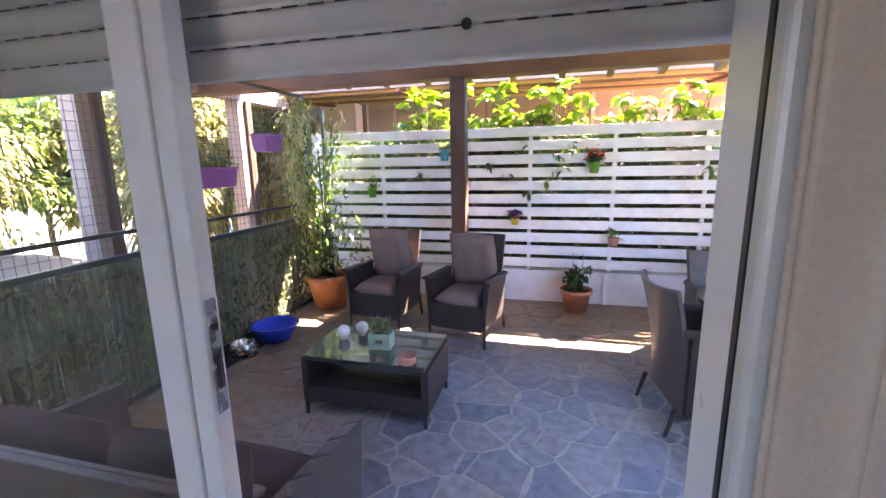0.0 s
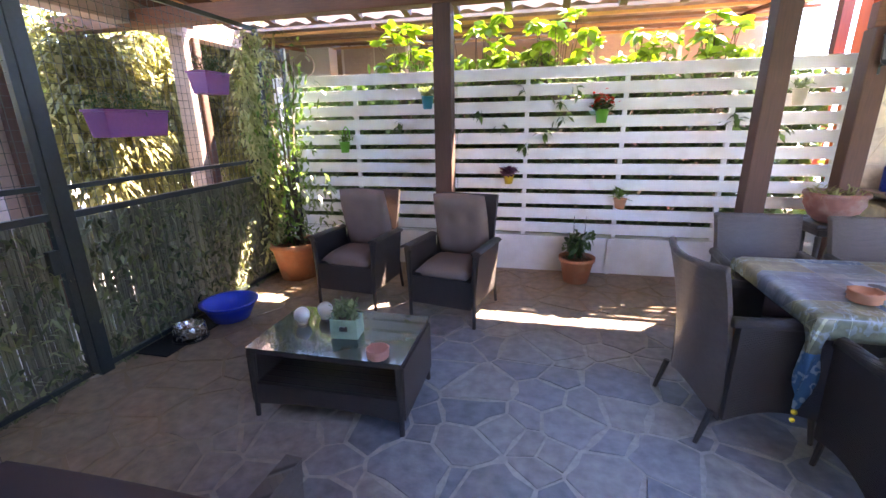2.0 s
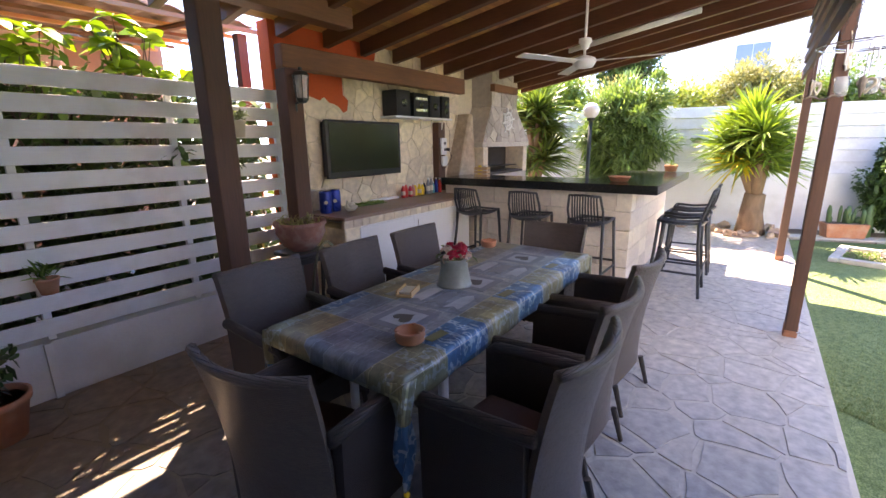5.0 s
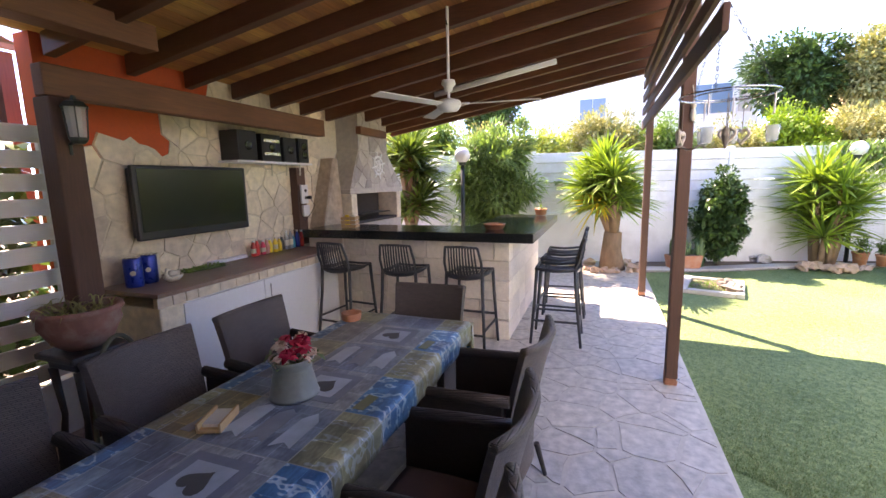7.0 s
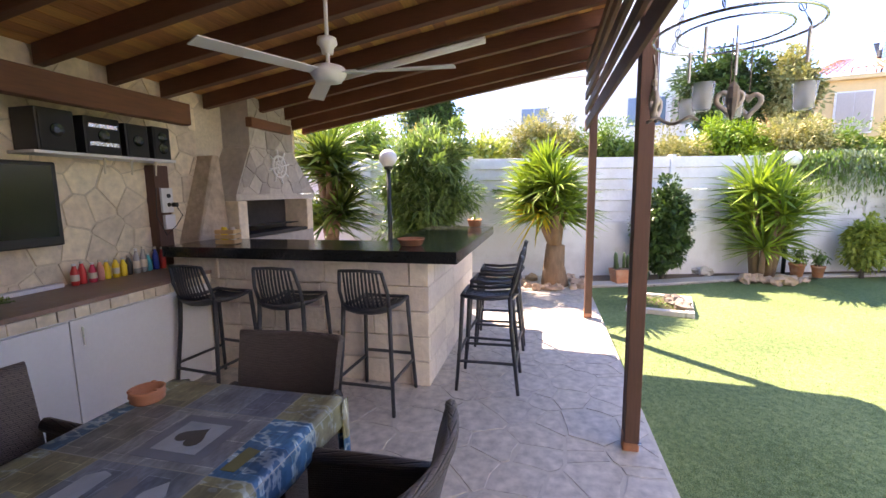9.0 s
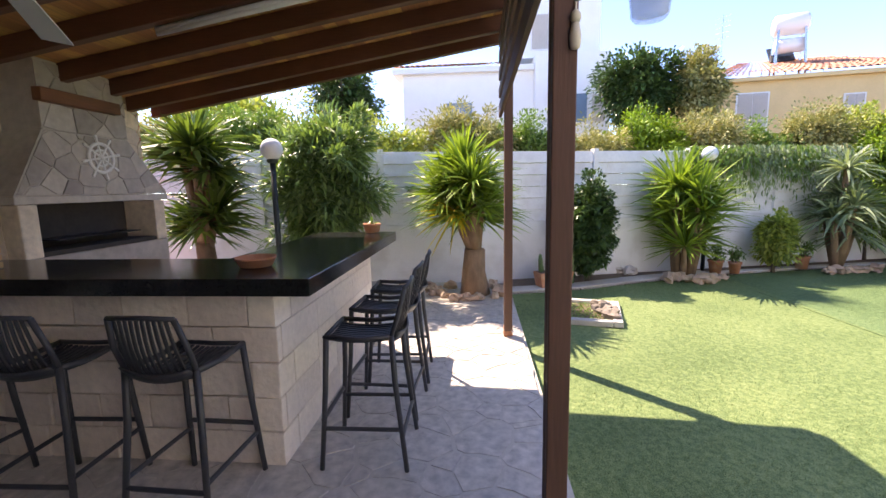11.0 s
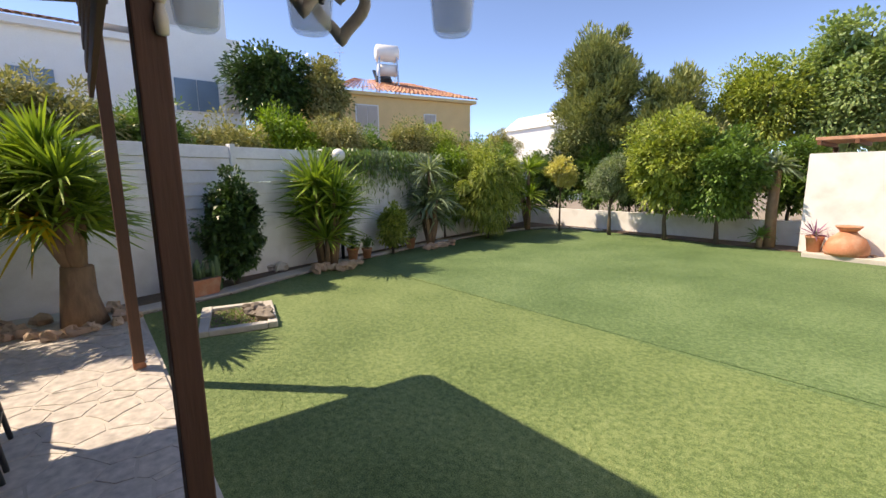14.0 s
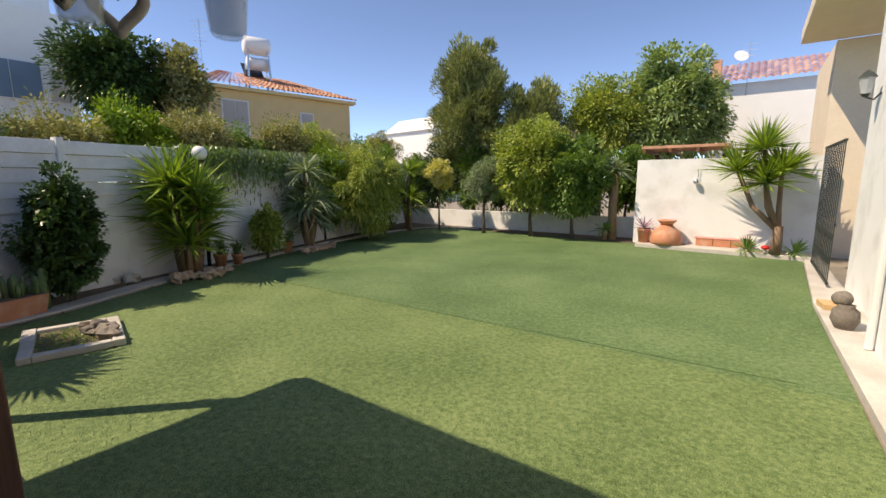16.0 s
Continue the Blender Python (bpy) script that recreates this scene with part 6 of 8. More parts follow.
# ---- urn on its stand, basket, pots on the patio ----
ur = thing("urn_stand", "dark carved wooden stand beneath the clay bowl", "plant stand", (2.17, 4.56, 0))
part("top", B((-0.17, -0.17, 0.66), (0.17, 0.17, 0.70)), "frame_dark", ur, bevel=0.012)
part("collar", B((-0.13, -0.13, 0.60), (0.13, 0.13, 0.659)), "frame_dark", ur, bevel=0.012)
for sx in (-1, 1):
    for sy in (-1, 1):
        part("leg", tube(bmesh.new(), [(sx * 0.13, sy * 0.13, 0), (sx * 0.10, sy * 0.10, 0.3), (sx * 0.115, sy * 0.115, 0.599)], [0.025, 0.016, 0.024], 8), "frame_dark", ur, smooth=True)
ub = thing("clay_bowl", "weathered red clay bowl with dry spiky plants", "plant pot", (2.17, 4.56, 0.701))
part("bowl", lathe(bmesh.new(), [(0.09, 0), (0.15, 0.05), (0.20, 0.15), (0.195, 0.20), (0.215, 0.22), (0.21, 0.245), (0.18, 0.24), (0.17, 0.2)], seg=32), "old_urn", ub, smooth=True)
part("soil", lathe(bmesh.new(), [(0.17, 0.19), (0.168, 0.205)], seg=24), "earth", ub)
rg3 = np.random.default_rng(3)
n = 90
leaf_mesh("dry_stems", np.stack([rg3.normal(0, 0.07, n), rg3.normal(0, 0.07, n), np.full(n, 0.2)], 1), np.stack([rg3.normal(0, 0.6, n), rg3.normal(0, 0.6, n), np.full(n, 1.0)], 1), rg3.uniform(0.1, 0.34, n), 0.009, "leaf_hedge", ub, 4, 0.7, seed=5, shape="strap")
bk = thing("wicker_basket", "round handled wicker basket standing by the clay bowl's stand", "basket", (2.13, 4.2, 0))
part("body", lathe(bmesh.new(), [(0.13, 0), (0.17, 0.2), (0.18, 0.21), (0.16, 0.2), (0.12, 0.02)], seg=24), "reed", bk, smooth=True)
part("handle", tube(bmesh.new(), [(0.17 * math.cos(a), 0, 0.2 + 0.62 * math.sin(a)) for a in [math.pi * k / 16 for k in range(17)]], 0.012, 7), "reed", bk, smooth=True)


def potted(at, r, h, label, leafm, n, L, W, seed, tall=0.3, m="terracotta", droop=0.3, stakes=False):
    t = thing("flower_pot", label, "flower pot", at, 0, "terracotta pots on the floor")
    part("pot", lathe(bmesh.new(), [(r * 0.68, 0), (r * 0.92, h * 0.84), (r, h * 0.85), (r * 1.02, h), (r * 0.9, h), (r * 0.86, h * 0.9)], seg=32), m, t, smooth=True)
    part("soil", lathe(bmesh.new(), [(r * 0.86, h * 0.86), (r * 0.85, h * 0.9)], seg=24), "earth", t)
    rg = np.random.default_rng(seed)
    k = 7
    bm = bmesh.new()
    tips = []
    for i in range(k):
        e = Vector((rg.normal(0, tall * 0.25), rg.normal(0, tall * 0.25), h + tall * rg.uniform(0.5, 1)))
        tube(bm, [(rg.normal(0, 0.03), rg.normal(0, 0.03), h * 0.88), e * 0.6 + Vector((0, 0, h * 0.4)), e], [0.006, 0.004, 0.002], 5)
        tips.append(e)
    tagged(part("stem", bm, "bark_dark", t), "", "", "", "stuff")
    idx = rg.integers(0, k, n)
    s = rg.random(n)[:, None] * 0.75 + 0.25
    P = np.array([tips[i] for i in idx]) * s + np.array([0, 0, h]) * (1 - s) + rg.normal(0, tall * 0.10, (n, 3))
    leaf_mesh("foliage", P, rg.normal(0, 1, (n, 3)) + np.array([0, 0, 0.3]), L * rg.uniform(0.6, 1.2, n), W, leafm, t, 2, droop, seed=seed)
    if stakes:
        for x in (-0.04, 0.05):
            part("stake", tube(bmesh.new(), [(x, 0, h * 0.8), (x * 1.2, 0, h + 0.40)], 0.003, 5), "steel", t)
    return t


potted((0.24, 4.73, 0), 0.17, 0.25, "terracotta pot with a leafy plant and wire stakes by the plinth", "leaf_dark", 260, 0.07, 0.045, 31, 0.26, stakes=True)
big = potted((-2.58, 4.38, 0), 0.26, 0.38, "large terracotta pot with a tall weeping fig", "leaf_mid", 70, 0.08, 0.045, 33, 0.5)
# the fig climbing at the corner, half in sun
fig = thing("climbing_fig", "tall thin weeping fig and creeper trained up the corner", "climbing plant", (-2.6, 4.42, 0.3))
bm = bmesh.new()
rr = random.Random(4)
tips = []
for i in range(9):
    e = (rr.uniform(-0.30, 0.05), rr.uniform(-0.1, 0.35), rr.uniform(1.1, 2.0))
    tube(bm, [(0.02 * i - 0.08, 0, 0), (e[0] * 0.4, e[1] * 0.4, e[2] * 0.5), e], [0.013, 0.01, 0.004], 6)
    tips.append(e)
tagged(part("stem", bm, "bark_dark", fig, smooth=True), "", "", "", "stuff")
rg4 = np.random.default_rng(9)
n = 700
s = rg4.random(n)[:, None] ** 0.7
P = np.array(tips)[rg4.integers(0, 9, n)] * (0.3 + 0.7 * s) + rg4.normal(0, 0.11, (n, 3))
leaf_mesh("foliage", P, rg4.normal(0, 0.8, (n, 3)) + np.array([0, 0, -0.5]), rg4.uniform(0.04, 0.085, n), 0.032, "leaf_mid", fig, 2, 0.4, seed=6)
n = 150
P = np.stack([rg4.uniform(0.0, 0.55, n) ** 1.3, rg4.normal(0.05, 0.10, n), rg4.uniform(0.05, 0.75, n)], 1)
leaf_mesh("lower_foliage", P, rg4.normal(0, 0.8, (n, 3)) + np.array([0.3, 0, -0.4]), 0.075, 0.035, "leaf_grey", fig, 2, 0.4, seed=8)

cw = thing("mesh_creeper", "creeper coloured pale as if sunlit, grown up the corner mesh", "climbing plant", (-2.80, 4.36, 0.2))
rg5 = np.random.default_rng(19)
n = 1500
h5 = rg5.random(n)
P = np.stack([rg5.normal(0.02, 0.035, n), -0.05 + 0.10 * np.sin(7 * h5) + rg5.normal(0, 0.09, n), 2.15 * h5], 1)
leaf_mesh("foliage", P, rg5.normal(0, 0.8, (n, 3)) + np.array([0.2, 0, -0.5]), rg5.uniform(0.035, 0.075, n), 0.034, "leaf_sunlit", cw, 2, 0.4, seed=66)
bm = bmesh.new()
for k in range(4):
    tube(bm, [(0, 0.05 * k - 0.1, 0), (0.01, 0.10 * math.sin(2 + k) - 0.05, 0.8), (0, 0.10 * math.sin(5 + k) - 0.05, 1.5), (0.01, 0.05 * k - 0.1, 2.1)], 0.007, 5)
tagged(part("stem", bm, "bark_dark", cw), "", "", "", "stuff")

tubb = thing("plastic_tub", "bright blue round plastic tub on the rubber mat", "tub", (-2.58, 3.32, 0.012))
part("bowl", lathe(bmesh.new(), [(0.14, 0), (0.19, 0.10), (0.21, 0.135), (0.225, 0.14), (0.225, 0.15), (0.20, 0.148), (0.18, 0.10), (0.13, 0.012), (0.003, 0.01)], seg=36), "blue", tubb, smooth=True)
db = thing("pet_bowl", "brushed steel pet bowl with a black base on the mat", "bowl", (-2.64, 2.95, 0.012))
part("bowl", lathe(bmesh.new(), [(0.12, 0.012), (0.105, 0.11), (0.10, 0.115), (0.09, 0.10), (0.08, 0.02), (0.003, 0.02)], seg=32), "steel", db, smooth=True)
part("rubber_ring", lathe(bmesh.new(), [(0.125, 0), (0.125, 0.0115)], seg=32), "black", db)
mt = thing("rubber_mat", "long black rubber mat along the screened gate", "mat", (-2.73, 3.1, 0))
part("mat", B((-0.13, -0.42, 0), (0.13, 0.42, 0.011)), "rubber", mt, bevel=0.004)

# ---- screened railing and gate on the left ----
def mesh_panel(t, y0, y1, z0, z1, pitch=0.055):
    bm = bmesh.new()
    k = int((y1 - y0) / pitch)
    for i in range(1, k):
        y = y0 + (y1 - y0) * i / k
        box(bm, (-0.0015, y - 0.0015, z0), (0.0015, y + 0.0015, z1))
    k = int((z1 - z0) / pitch)
    for i in range(1, k):
        z = z0 + (z1 - z0) * i / k
        box(bm, (0.0017, y0, z - 0.0015), (0.0045, y1, z + 0.0015))
    tagged(part("wire_mesh", bm, "wire", t), "", "", "", "stuff")


def screen_panel(t, y0, y1, z0, z1, seed):
    rg = np.random.default_rng(seed)
    bm = bmesh.new()
    y = y0
    while y < y1 - 0.01:
        w = rg.uniform(0.008, 0.02)
        box(bm, (-0.02 - rg.uniform(0, 0.006), y, z0), (-0.012, min(y + w, y1), z1 - rg.uniform(0, 0.01)))
        y += w + rg.uniform(0.001, 0.010)
    tagged(part("reed_screen", bm, "reed", t, "dry reed screening"), "", "", "", "stuff")
    n = int((y1 - y0) * (z1 - z0) * 1500)
    P = np.stack([rg.uniform(-0.045, 0.006, n), rg.uniform(y0, y1, n), rg.uniform(z0 + 0.02, z1 - 0.02, n)], 1)
    o = leaf_mesh("artificial_leaves", P, np.stack([rg.normal(0, 0.3, n), rg.normal(0, 1.0, n), rg.normal(-0.3, 0.35, n)], 1), rg.uniform(0.04, 0.075, n), 0.028, "leaf_fake", t, 2, 0.3, seed=seed)


rail = thing("screened_railing", "dark steel railing with wire mesh and leafy screening", "railing", (-2.85, 0, 0))
def bar_box(t, name, a, b):
    part(name, B(a, b), "metal_dark", t, bevel=0.002)
bar_box(rail, "post", (-0.02, 2.412, 0), (0.02, 2.50, 2.42))
bar_box(rail, "post", (-0.02, 4.50, 0), (0.02, 4.54, 2.42))
bar_box(rail, "top_rail", (-0.015, 2.501, 2.385), (0.015, 4.499, 2.42))
bar_box(rail, "mid_rail", (-0.015, 2.501, 1.185), (0.015, 4.499, 1.215))
bar_box(rail, "mid_rail", (-0.02, 2.501, 1.02), (0.02, 4.499, 1.06))
bar_box(rail, "bottom_rail", (-0.015, 2.501, 0.03), (0.015, 4.499, 0.06))
mesh_panel(rail, 2.5, 4.5, 1.06, 2.385)
screen_panel(rail, 2.505, 4.495, -0.02, 1.018, 41)
gate = thing("screened_gate", "dark steel garden gate with wire mesh and leafy screening", "gate", (-2.85, 0, 0))
for y in (1.02, 2.36):
    bar_box(gate, "stile", (-0.02, y, 0.03), (0.02, y + 0.045, 2.42))
bar_box(gate, "top_rail", (-0.015, 1.066, 2.385), (0.015, 2.359, 2.42))
bar_box(gate, "mid_rail", (-0.015, 1.066, 1.20), (0.015, 2.359, 1.23))
bar_box(gate, "mid_rail", (-0.02, 1.066, 1.03), (0.02, 2.359, 1.07))
bar_box(gate, "bottom_rail", (-0.015, 1.066, 0.03), (0.015, 2.359, 0.06))
mesh_panel(gate, 1.065, 2.36, 1.07, 2.385)
screen_panel(gate, 1.07, 2.355, -0.02, 1.028, 43)
part("lock_box", B((-0.03, 2.30, 0.72), (0.025, 2.358, 0.86)), "metal_dark", gate, bevel=0.004)
g3 = thing("corner_mesh", "short wire mesh panel closing the corner by the white fence", "mesh panel", (-2.85, 4.545, 0))
bar_box(g3, "post", (-0.02, 0.40, 0), (0.02, 0.44, 2.3))
mesh_panel(g3, 0.0, 0.40, 0.1, 2.3)


def planter_box(at, w, label, seed):
    t = thing("railing_planter", label, "planter", at, 0, "planters on the railing")
    part("trough", prism(bmesh.new(), [(-0.07, -w / 2 + 0.02), (0.07, -w / 2 + 0.02), (0.07, w / 2 - 0.02), (-0.07, w / 2 - 0.02)], 0, 0.15, [(-0.085, -w / 2), (0.085, -w / 2), (0.085, w / 2), (-0.085, w / 2)]), "purple", t, bevel=0.006)
    part("rim", B((-0.092, -w / 2 - 0.007, 0.1505), (0.092, w / 2 + 0.007, 0.165)), "purple", t, bevel=0.004)
    for y in (-w * 0.3, w * 0.3):
        part("hook", tube(bmesh.new(), [(0.05, y, 0.168), (-0.1, y, 0.175), (-0.1, y, 0.12)], 0.005, 6), "metal_dark", t)
    rg = np.random.default_rng(seed)
    n = 420
    P = np.stack([rg.normal(0, 0.045, n), rg.uniform(-w / 2, w / 2, n), 0.16 + rg.random(n) * 0.10], 1)
    leaf_mesh("foliage", P, rg.normal(0, 0.6, (n, 3)) + np.array([0, 0, 1.0]), 0.055, 0.008, "leaf_dark", t, 2, 0.5, seed=seed)


planter_box((-2.73, 2.90, 1.475), 0.46, "purple plastic trough with thyme hooked on the mesh", 51)
planter_box((-2.73, 3.68, 1.775), 0.27, "purple plastic trough with trailing plants hooked on the mesh", 52)

# ---- beyond the railing and the fence ----
def house_window(t, at, w, h, m="shutter", glass=False, rz=0.0, leaves=2):
    wd = part("window", B((-w / 2 - 0.05, -0.05, -0.05), (w / 2 + 0.05, 0.0, h + 0.05)), "white_paint", t)
    wd.matrix_basis = pose(*at, 0, 0, rz)
    for k in range(leaves):
        x0 = -w / 2 + w * k / leaves
        p = part("pane" if glass else "shutter", B((x0 + 0.012, -0.075, 0), (x0 + w / leaves - 0.012, -0.051, h)), "window_glass" if glass else m, wd)
        if not glass:
            bm = bmesh.new()
            for z in range(int(h / 0.07) - 1):
                box(bm, (x0 + 0.05, -0.088, 0.05 + z * 0.07), (x0 + w / leaves - 0.05, -0.0755, 0.09 + z * 0.07))
            tagged(part("louvres", bm, m, wd), "", "", "", "stuff")
    return wd


def tiled_slope(name, t, p0, p1, p2, p3, m="roof_tile", pitch=0.24):
    """Rows of round tiles from the eave p0-p1 up to the ridge p3-p2."""
    p0, p1, p2, p3 = map(Vector, (p0, p1, p2, p3))
    bm = bmesh.new()
    n = max(2, int((p1 - p0).length / pitch))
    nrm = (p1 - p0).cross(p3 - p0).normalized()
    if nrm.z < 0:
        nrm = -nrm
    rows = max(2, int((p3 - p0).length / 0.45))
    for i in range(n):
        for j in range(rows):
            a0 = p0.lerp(p1, i / n).lerp(p3.lerp(p2, i / n), j / rows)
            a1 = p0.lerp(p1, (i + 1) / n).lerp(p3.lerp(p2, (i + 1) / n), j / rows)
            b0 = p0.lerp(p1, i / n).lerp(p3.lerp(p2, i / n), (j + 1.08) / rows)
            b1 = p0.lerp(p1, (i + 1) / n).lerp(p3.lerp(p2, (i + 1) / n), (j + 1.08) / rows)
            vs = []
            for a, b in ((a0, a1), (b0, b1)):
                lift = 0.035 if a is a0 else 0.0
                for u, h in ((0, 0.0), (0.25, 0.055), (0.5, 0.08), (0.75, 0.055), (1, 0.0)):
                    vs.append(bm.verts.new(a.lerp(b, u) + nrm * (h + lift)))
            for k in range(4):
                bm.faces.new((vs[k], vs[k + 1], vs[k + 6], vs[k + 5]))
    tagged(part(name, bm, m, t, "terracotta roof tiles"), "", "", "", "stuff")


# neighbour right behind the white fence
nb = thing("beige_house", "beige rendered neighbouring house with shuttered windows", "house", (0, 8.6, 0))
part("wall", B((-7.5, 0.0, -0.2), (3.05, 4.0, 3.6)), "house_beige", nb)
house_window(nb, (-3.2, 0, 1.7), 1.2, 1.15)
house_window(nb, (1.25, 0, 1.6), 1.25, 1.25)
ac = thing("air_conditioner", "white outdoor air conditioning unit on the beige wall", "air conditioner", (-4.35, 8.42, 2.3))
part("body", B((-0.4, -0.16, 0), (0.4, 0.16, 0.55)), "white_paint", ac, bevel=0.01)
part("grille", lathe(bmesh.new(), [(0.2, 0), (0.19, 0.02), (0.04, 0.01)], seg=24), "alu_grey", ac).matrix_basis = pose(-0.1, -0.162, 0.27, 90)
part("bracket", B((-0.3, 0.0, -0.03), (0.3, 0.175, -0.001)), "metal_dark", ac)
vr = thing("veranda_roof", "weathered corrugated sheet roof over the neighbour's veranda", "canopy", (0, 5.95, 2.74))
bm = bmesh.new()
n = 150
rows = []
for j, (y, z) in enumerate(((0.0, 0.02), (2.6, 0.18))):
    rows.append([bm.verts.new((-7.0 + 9.95 * i / n, y, z + 0.022 * math.sin(i * 1.35))) for i in range(n + 1)])
for i in range(n):
    bm.faces.new((rows[0][i], rows[0][i + 1], rows[1][i + 1], rows[1][i]))
o = part("sheet", bm, "corrugated", vr)
o.modifiers.new("thickness", "SOLIDIFY").thickness = 0.01
for i in range(6):
    part("purlin", B((-7.0, 0.02 + i * 0.5, -0.05 + i * 0.03), (2.95, 0.07 + i * 0.5, -0.015 + i * 0.03)), "pine" if i % 2 else "corrugated", vr)
for x in (-6.5, -4.4, -2.2, 0.1, 2.2):
    b2 = bmesh.new()
    tube(b2, [(x, 0.0, -0.08), (x, 2.6, 0.09)], 0.03, 6)
    part("joist", b2, "beam", vr)
for x in (-6.6, 2.75):
    part("post", B((x - 0.05, 0.1, -2.94), (x + 0.05, 0.2, -0.06)), "post", vr)

# plants between the two: a hedge that fills the gaps and bright leaves over the top
hd = thing("fence_shrubs", "dense dark shrubs growing behind the white fence", "hedge", (-0.3, 5.55, -0.1))
rg = np.random.default_rng(71)
n = 20000
P = np.stack([rg.uniform(-2.75, 2.75, n), rg.normal(0, 0.13, n), rg.uniform(0.05, 2.08, n)], 1)
leaf_mesh("foliage", P, rg.normal(0, 1, (n, 3)), rg.uniform(0.07, 0.14, n), 0.075, "leaf_dark", hd, 2, 0.3, seed=72)
bm = bmesh.new()
rr = random.Random(7)
for i in range(26):
    x = -2.7 + i * 0.21
    tube(bm, [(x, 0, 0), (x + rr.uniform(-0.1, 0.1), 0.05, 1.0), (x + rr.uniform(-0.2, 0.2), -0.05, 2.0)], 0.012, 5)
tagged(part("stem", bm, "bark_dark", hd), "", "", "", "stuff")


def fatsia(x, z, s, seed):
    t = thing("broad_leaved_shrub", "lime-green broad-leaved shrub showing above the white fence", "shrub", (x, 5.38, 1.9), 0, "shrubs above the fence")
    rg = np.random.default_rng(seed)
    k = int(17 * s)
    C = np.stack([rg.normal(0, 0.20 * s, k), rg.normal(0.0, 0.10, k), rg.uniform(0.08, 0.58, k) * s], 1)
    bm = bmesh.new()
    for c in C:
        tube(bm, [(c[0] * 0.25, 0.03, -0.35), (c[0] * 0.7, 0.03, c[2] * 0.4), tuple(c)], [0.008, 0.006, 0.003], 5)
    tagged(part("stem", bm, "bark_dark", t), "", "", "", "stuff")
    PP, DD = [], []
    for c in C:
        m = 8
        th = np.arange(m) * 2 * np.pi / m + rg.random() * 3
        PP.append(np.tile(c, (m, 1)))
        DD.append(np.stack([np.cos(th), np.sin(th), np.full(m, 0.1)], 1) + rg.normal(0, 0.35, (m, 3)) + rg.normal(0, 0.35, 3))
    P, D = np.concatenate(PP), np.concatenate(DD)
    leaf_mesh("leaves", P, D, rg.uniform(0.11, 0.17, len(P)), 0.085, "leaf_lime", t, 3, 0.25, seed=seed)
    n = int(150 * s)
    P = np.stack([rg.normal(0, 0.22 * s, n), rg.normal(0.05, 0.08, n), rg.uniform(-0.15, 0.28, n)], 1)
    leaf_mesh("lower_leaves", P, rg.normal(0, 1, (n, 3)), 0.09, 0.045, "leaf_mid", t, 2, 0.4, seed=seed + 1)


for i, (x, s) in enumerate(((-1.62, 1.0), (-0.88, 1.15), (-0.45, 0.8), (-0.02, 1.15), (0.85, 0.75), (1.52, 1.05))):
    fatsia(x, 2.1, s, 80 + i)

# carport frame, hedge of canes and the parked car
cp = thing("carport_frame", "pale pink carport frame with brown edges over the driveway", "carport", (-4.2, 0, 0))
for y in (-0.2, 3.05, 5.1):
    part("column", B((-0.1, y - 0.09, -0.03), (0.1, y + 0.09, 2.5)), "pink_column", cp, bevel=0.01)
    part("brown_face", B((0.101, y + 0.03, -0.03), (0.14, y + 0.13, 2.5)), "post", cp, bevel=0.004)
part("beam", B((-0.1, -0.6, 2.505), (0.1, 6.2, 2.72)), "pink_column", cp, bevel=0.01)
car = thing("parked_car", "silver-white parked car seen through the mesh", "car", (-5.6, 1.35, -0.03))
bm = bmesh.new()
prof = [(-2.1, 0.30), (-2.15, 0.7), (-1.95, 0.95), (-0.9, 1.0), (0.95, 0.98), (1.5, 0.90), (2.0, 0.72), (2.1, 0.45), (2.05, 0.28)]
secs = []
for k, w in ((-1, 0.80), (-0.9, 0.86), (0.9, 0.86), (1, 0.80)):
    secs.append([bm.verts.new((k / abs(k) * w if abs(k) < 1 else k * w, y, z * (0.97 if abs(k) == 1 else 1.0))) for y, z in prof])
for a, b in zip(secs, secs[1:]):
    for i in range(len(prof) - 1):
        bm.faces.new((a[i], a[i + 1], b[i + 1], b[i]))
    bm.faces.new((a[0], b[0], b[-1], a[-1]))
bm.faces.new(secs[0])
bm.faces.new(secs[-1][::-1])
part("body", bm, "car", car, bevel=0.04)
bm = bmesh.new()
prism(bm, [(-0.78, -1.7), (0.78, -1.7), (0.78, 1.05), (-0.78, 1.05)], 0.97, 1.42, [(-0.62, -1.2), (0.62, -1.2), (0.62, 0.3), (-0.62, 0.3)])
part("cabin_glass", bm, "car_glass", car, "dark tinted car windows", bevel=0.03)
part("roof", B((-0.60, -1.18, 1.421), (0.60, 0.28, 1.46)), "car", car, bevel=0.02)
for sx in (-1, 1):
    part("pillar", tube(bmesh.new(), [(sx * 0.78, 1.06, 0.98), (sx * 0.62, 0.3, 1.43)], 0.03, 6), "car", car)
    for y in (-1.35, 1.3):
        wl = part("wheel", lathe(bmesh.new(), [(0.31, -0.1), (0.33, -0.08), (0.33, 0.08), (0.31, 0.1)], seg=26), "rubber", car)
        wl.matrix_basis = pose(sx * 0.78, y, 0.33, 0, 90, 0)
        part("hub_cap", lathe(bmesh.new(), [(0.2, 0.101 * 1), (0.18, 0.115), (0.05, 0.118)], seg=20), "steel", wl)
    part("mirror", ball(bmesh.new(), (sx * 0.93, 0.75, 1.02), 0.1, 10, (0.8, 0.5, 0.7)), "car", car, smooth=True)

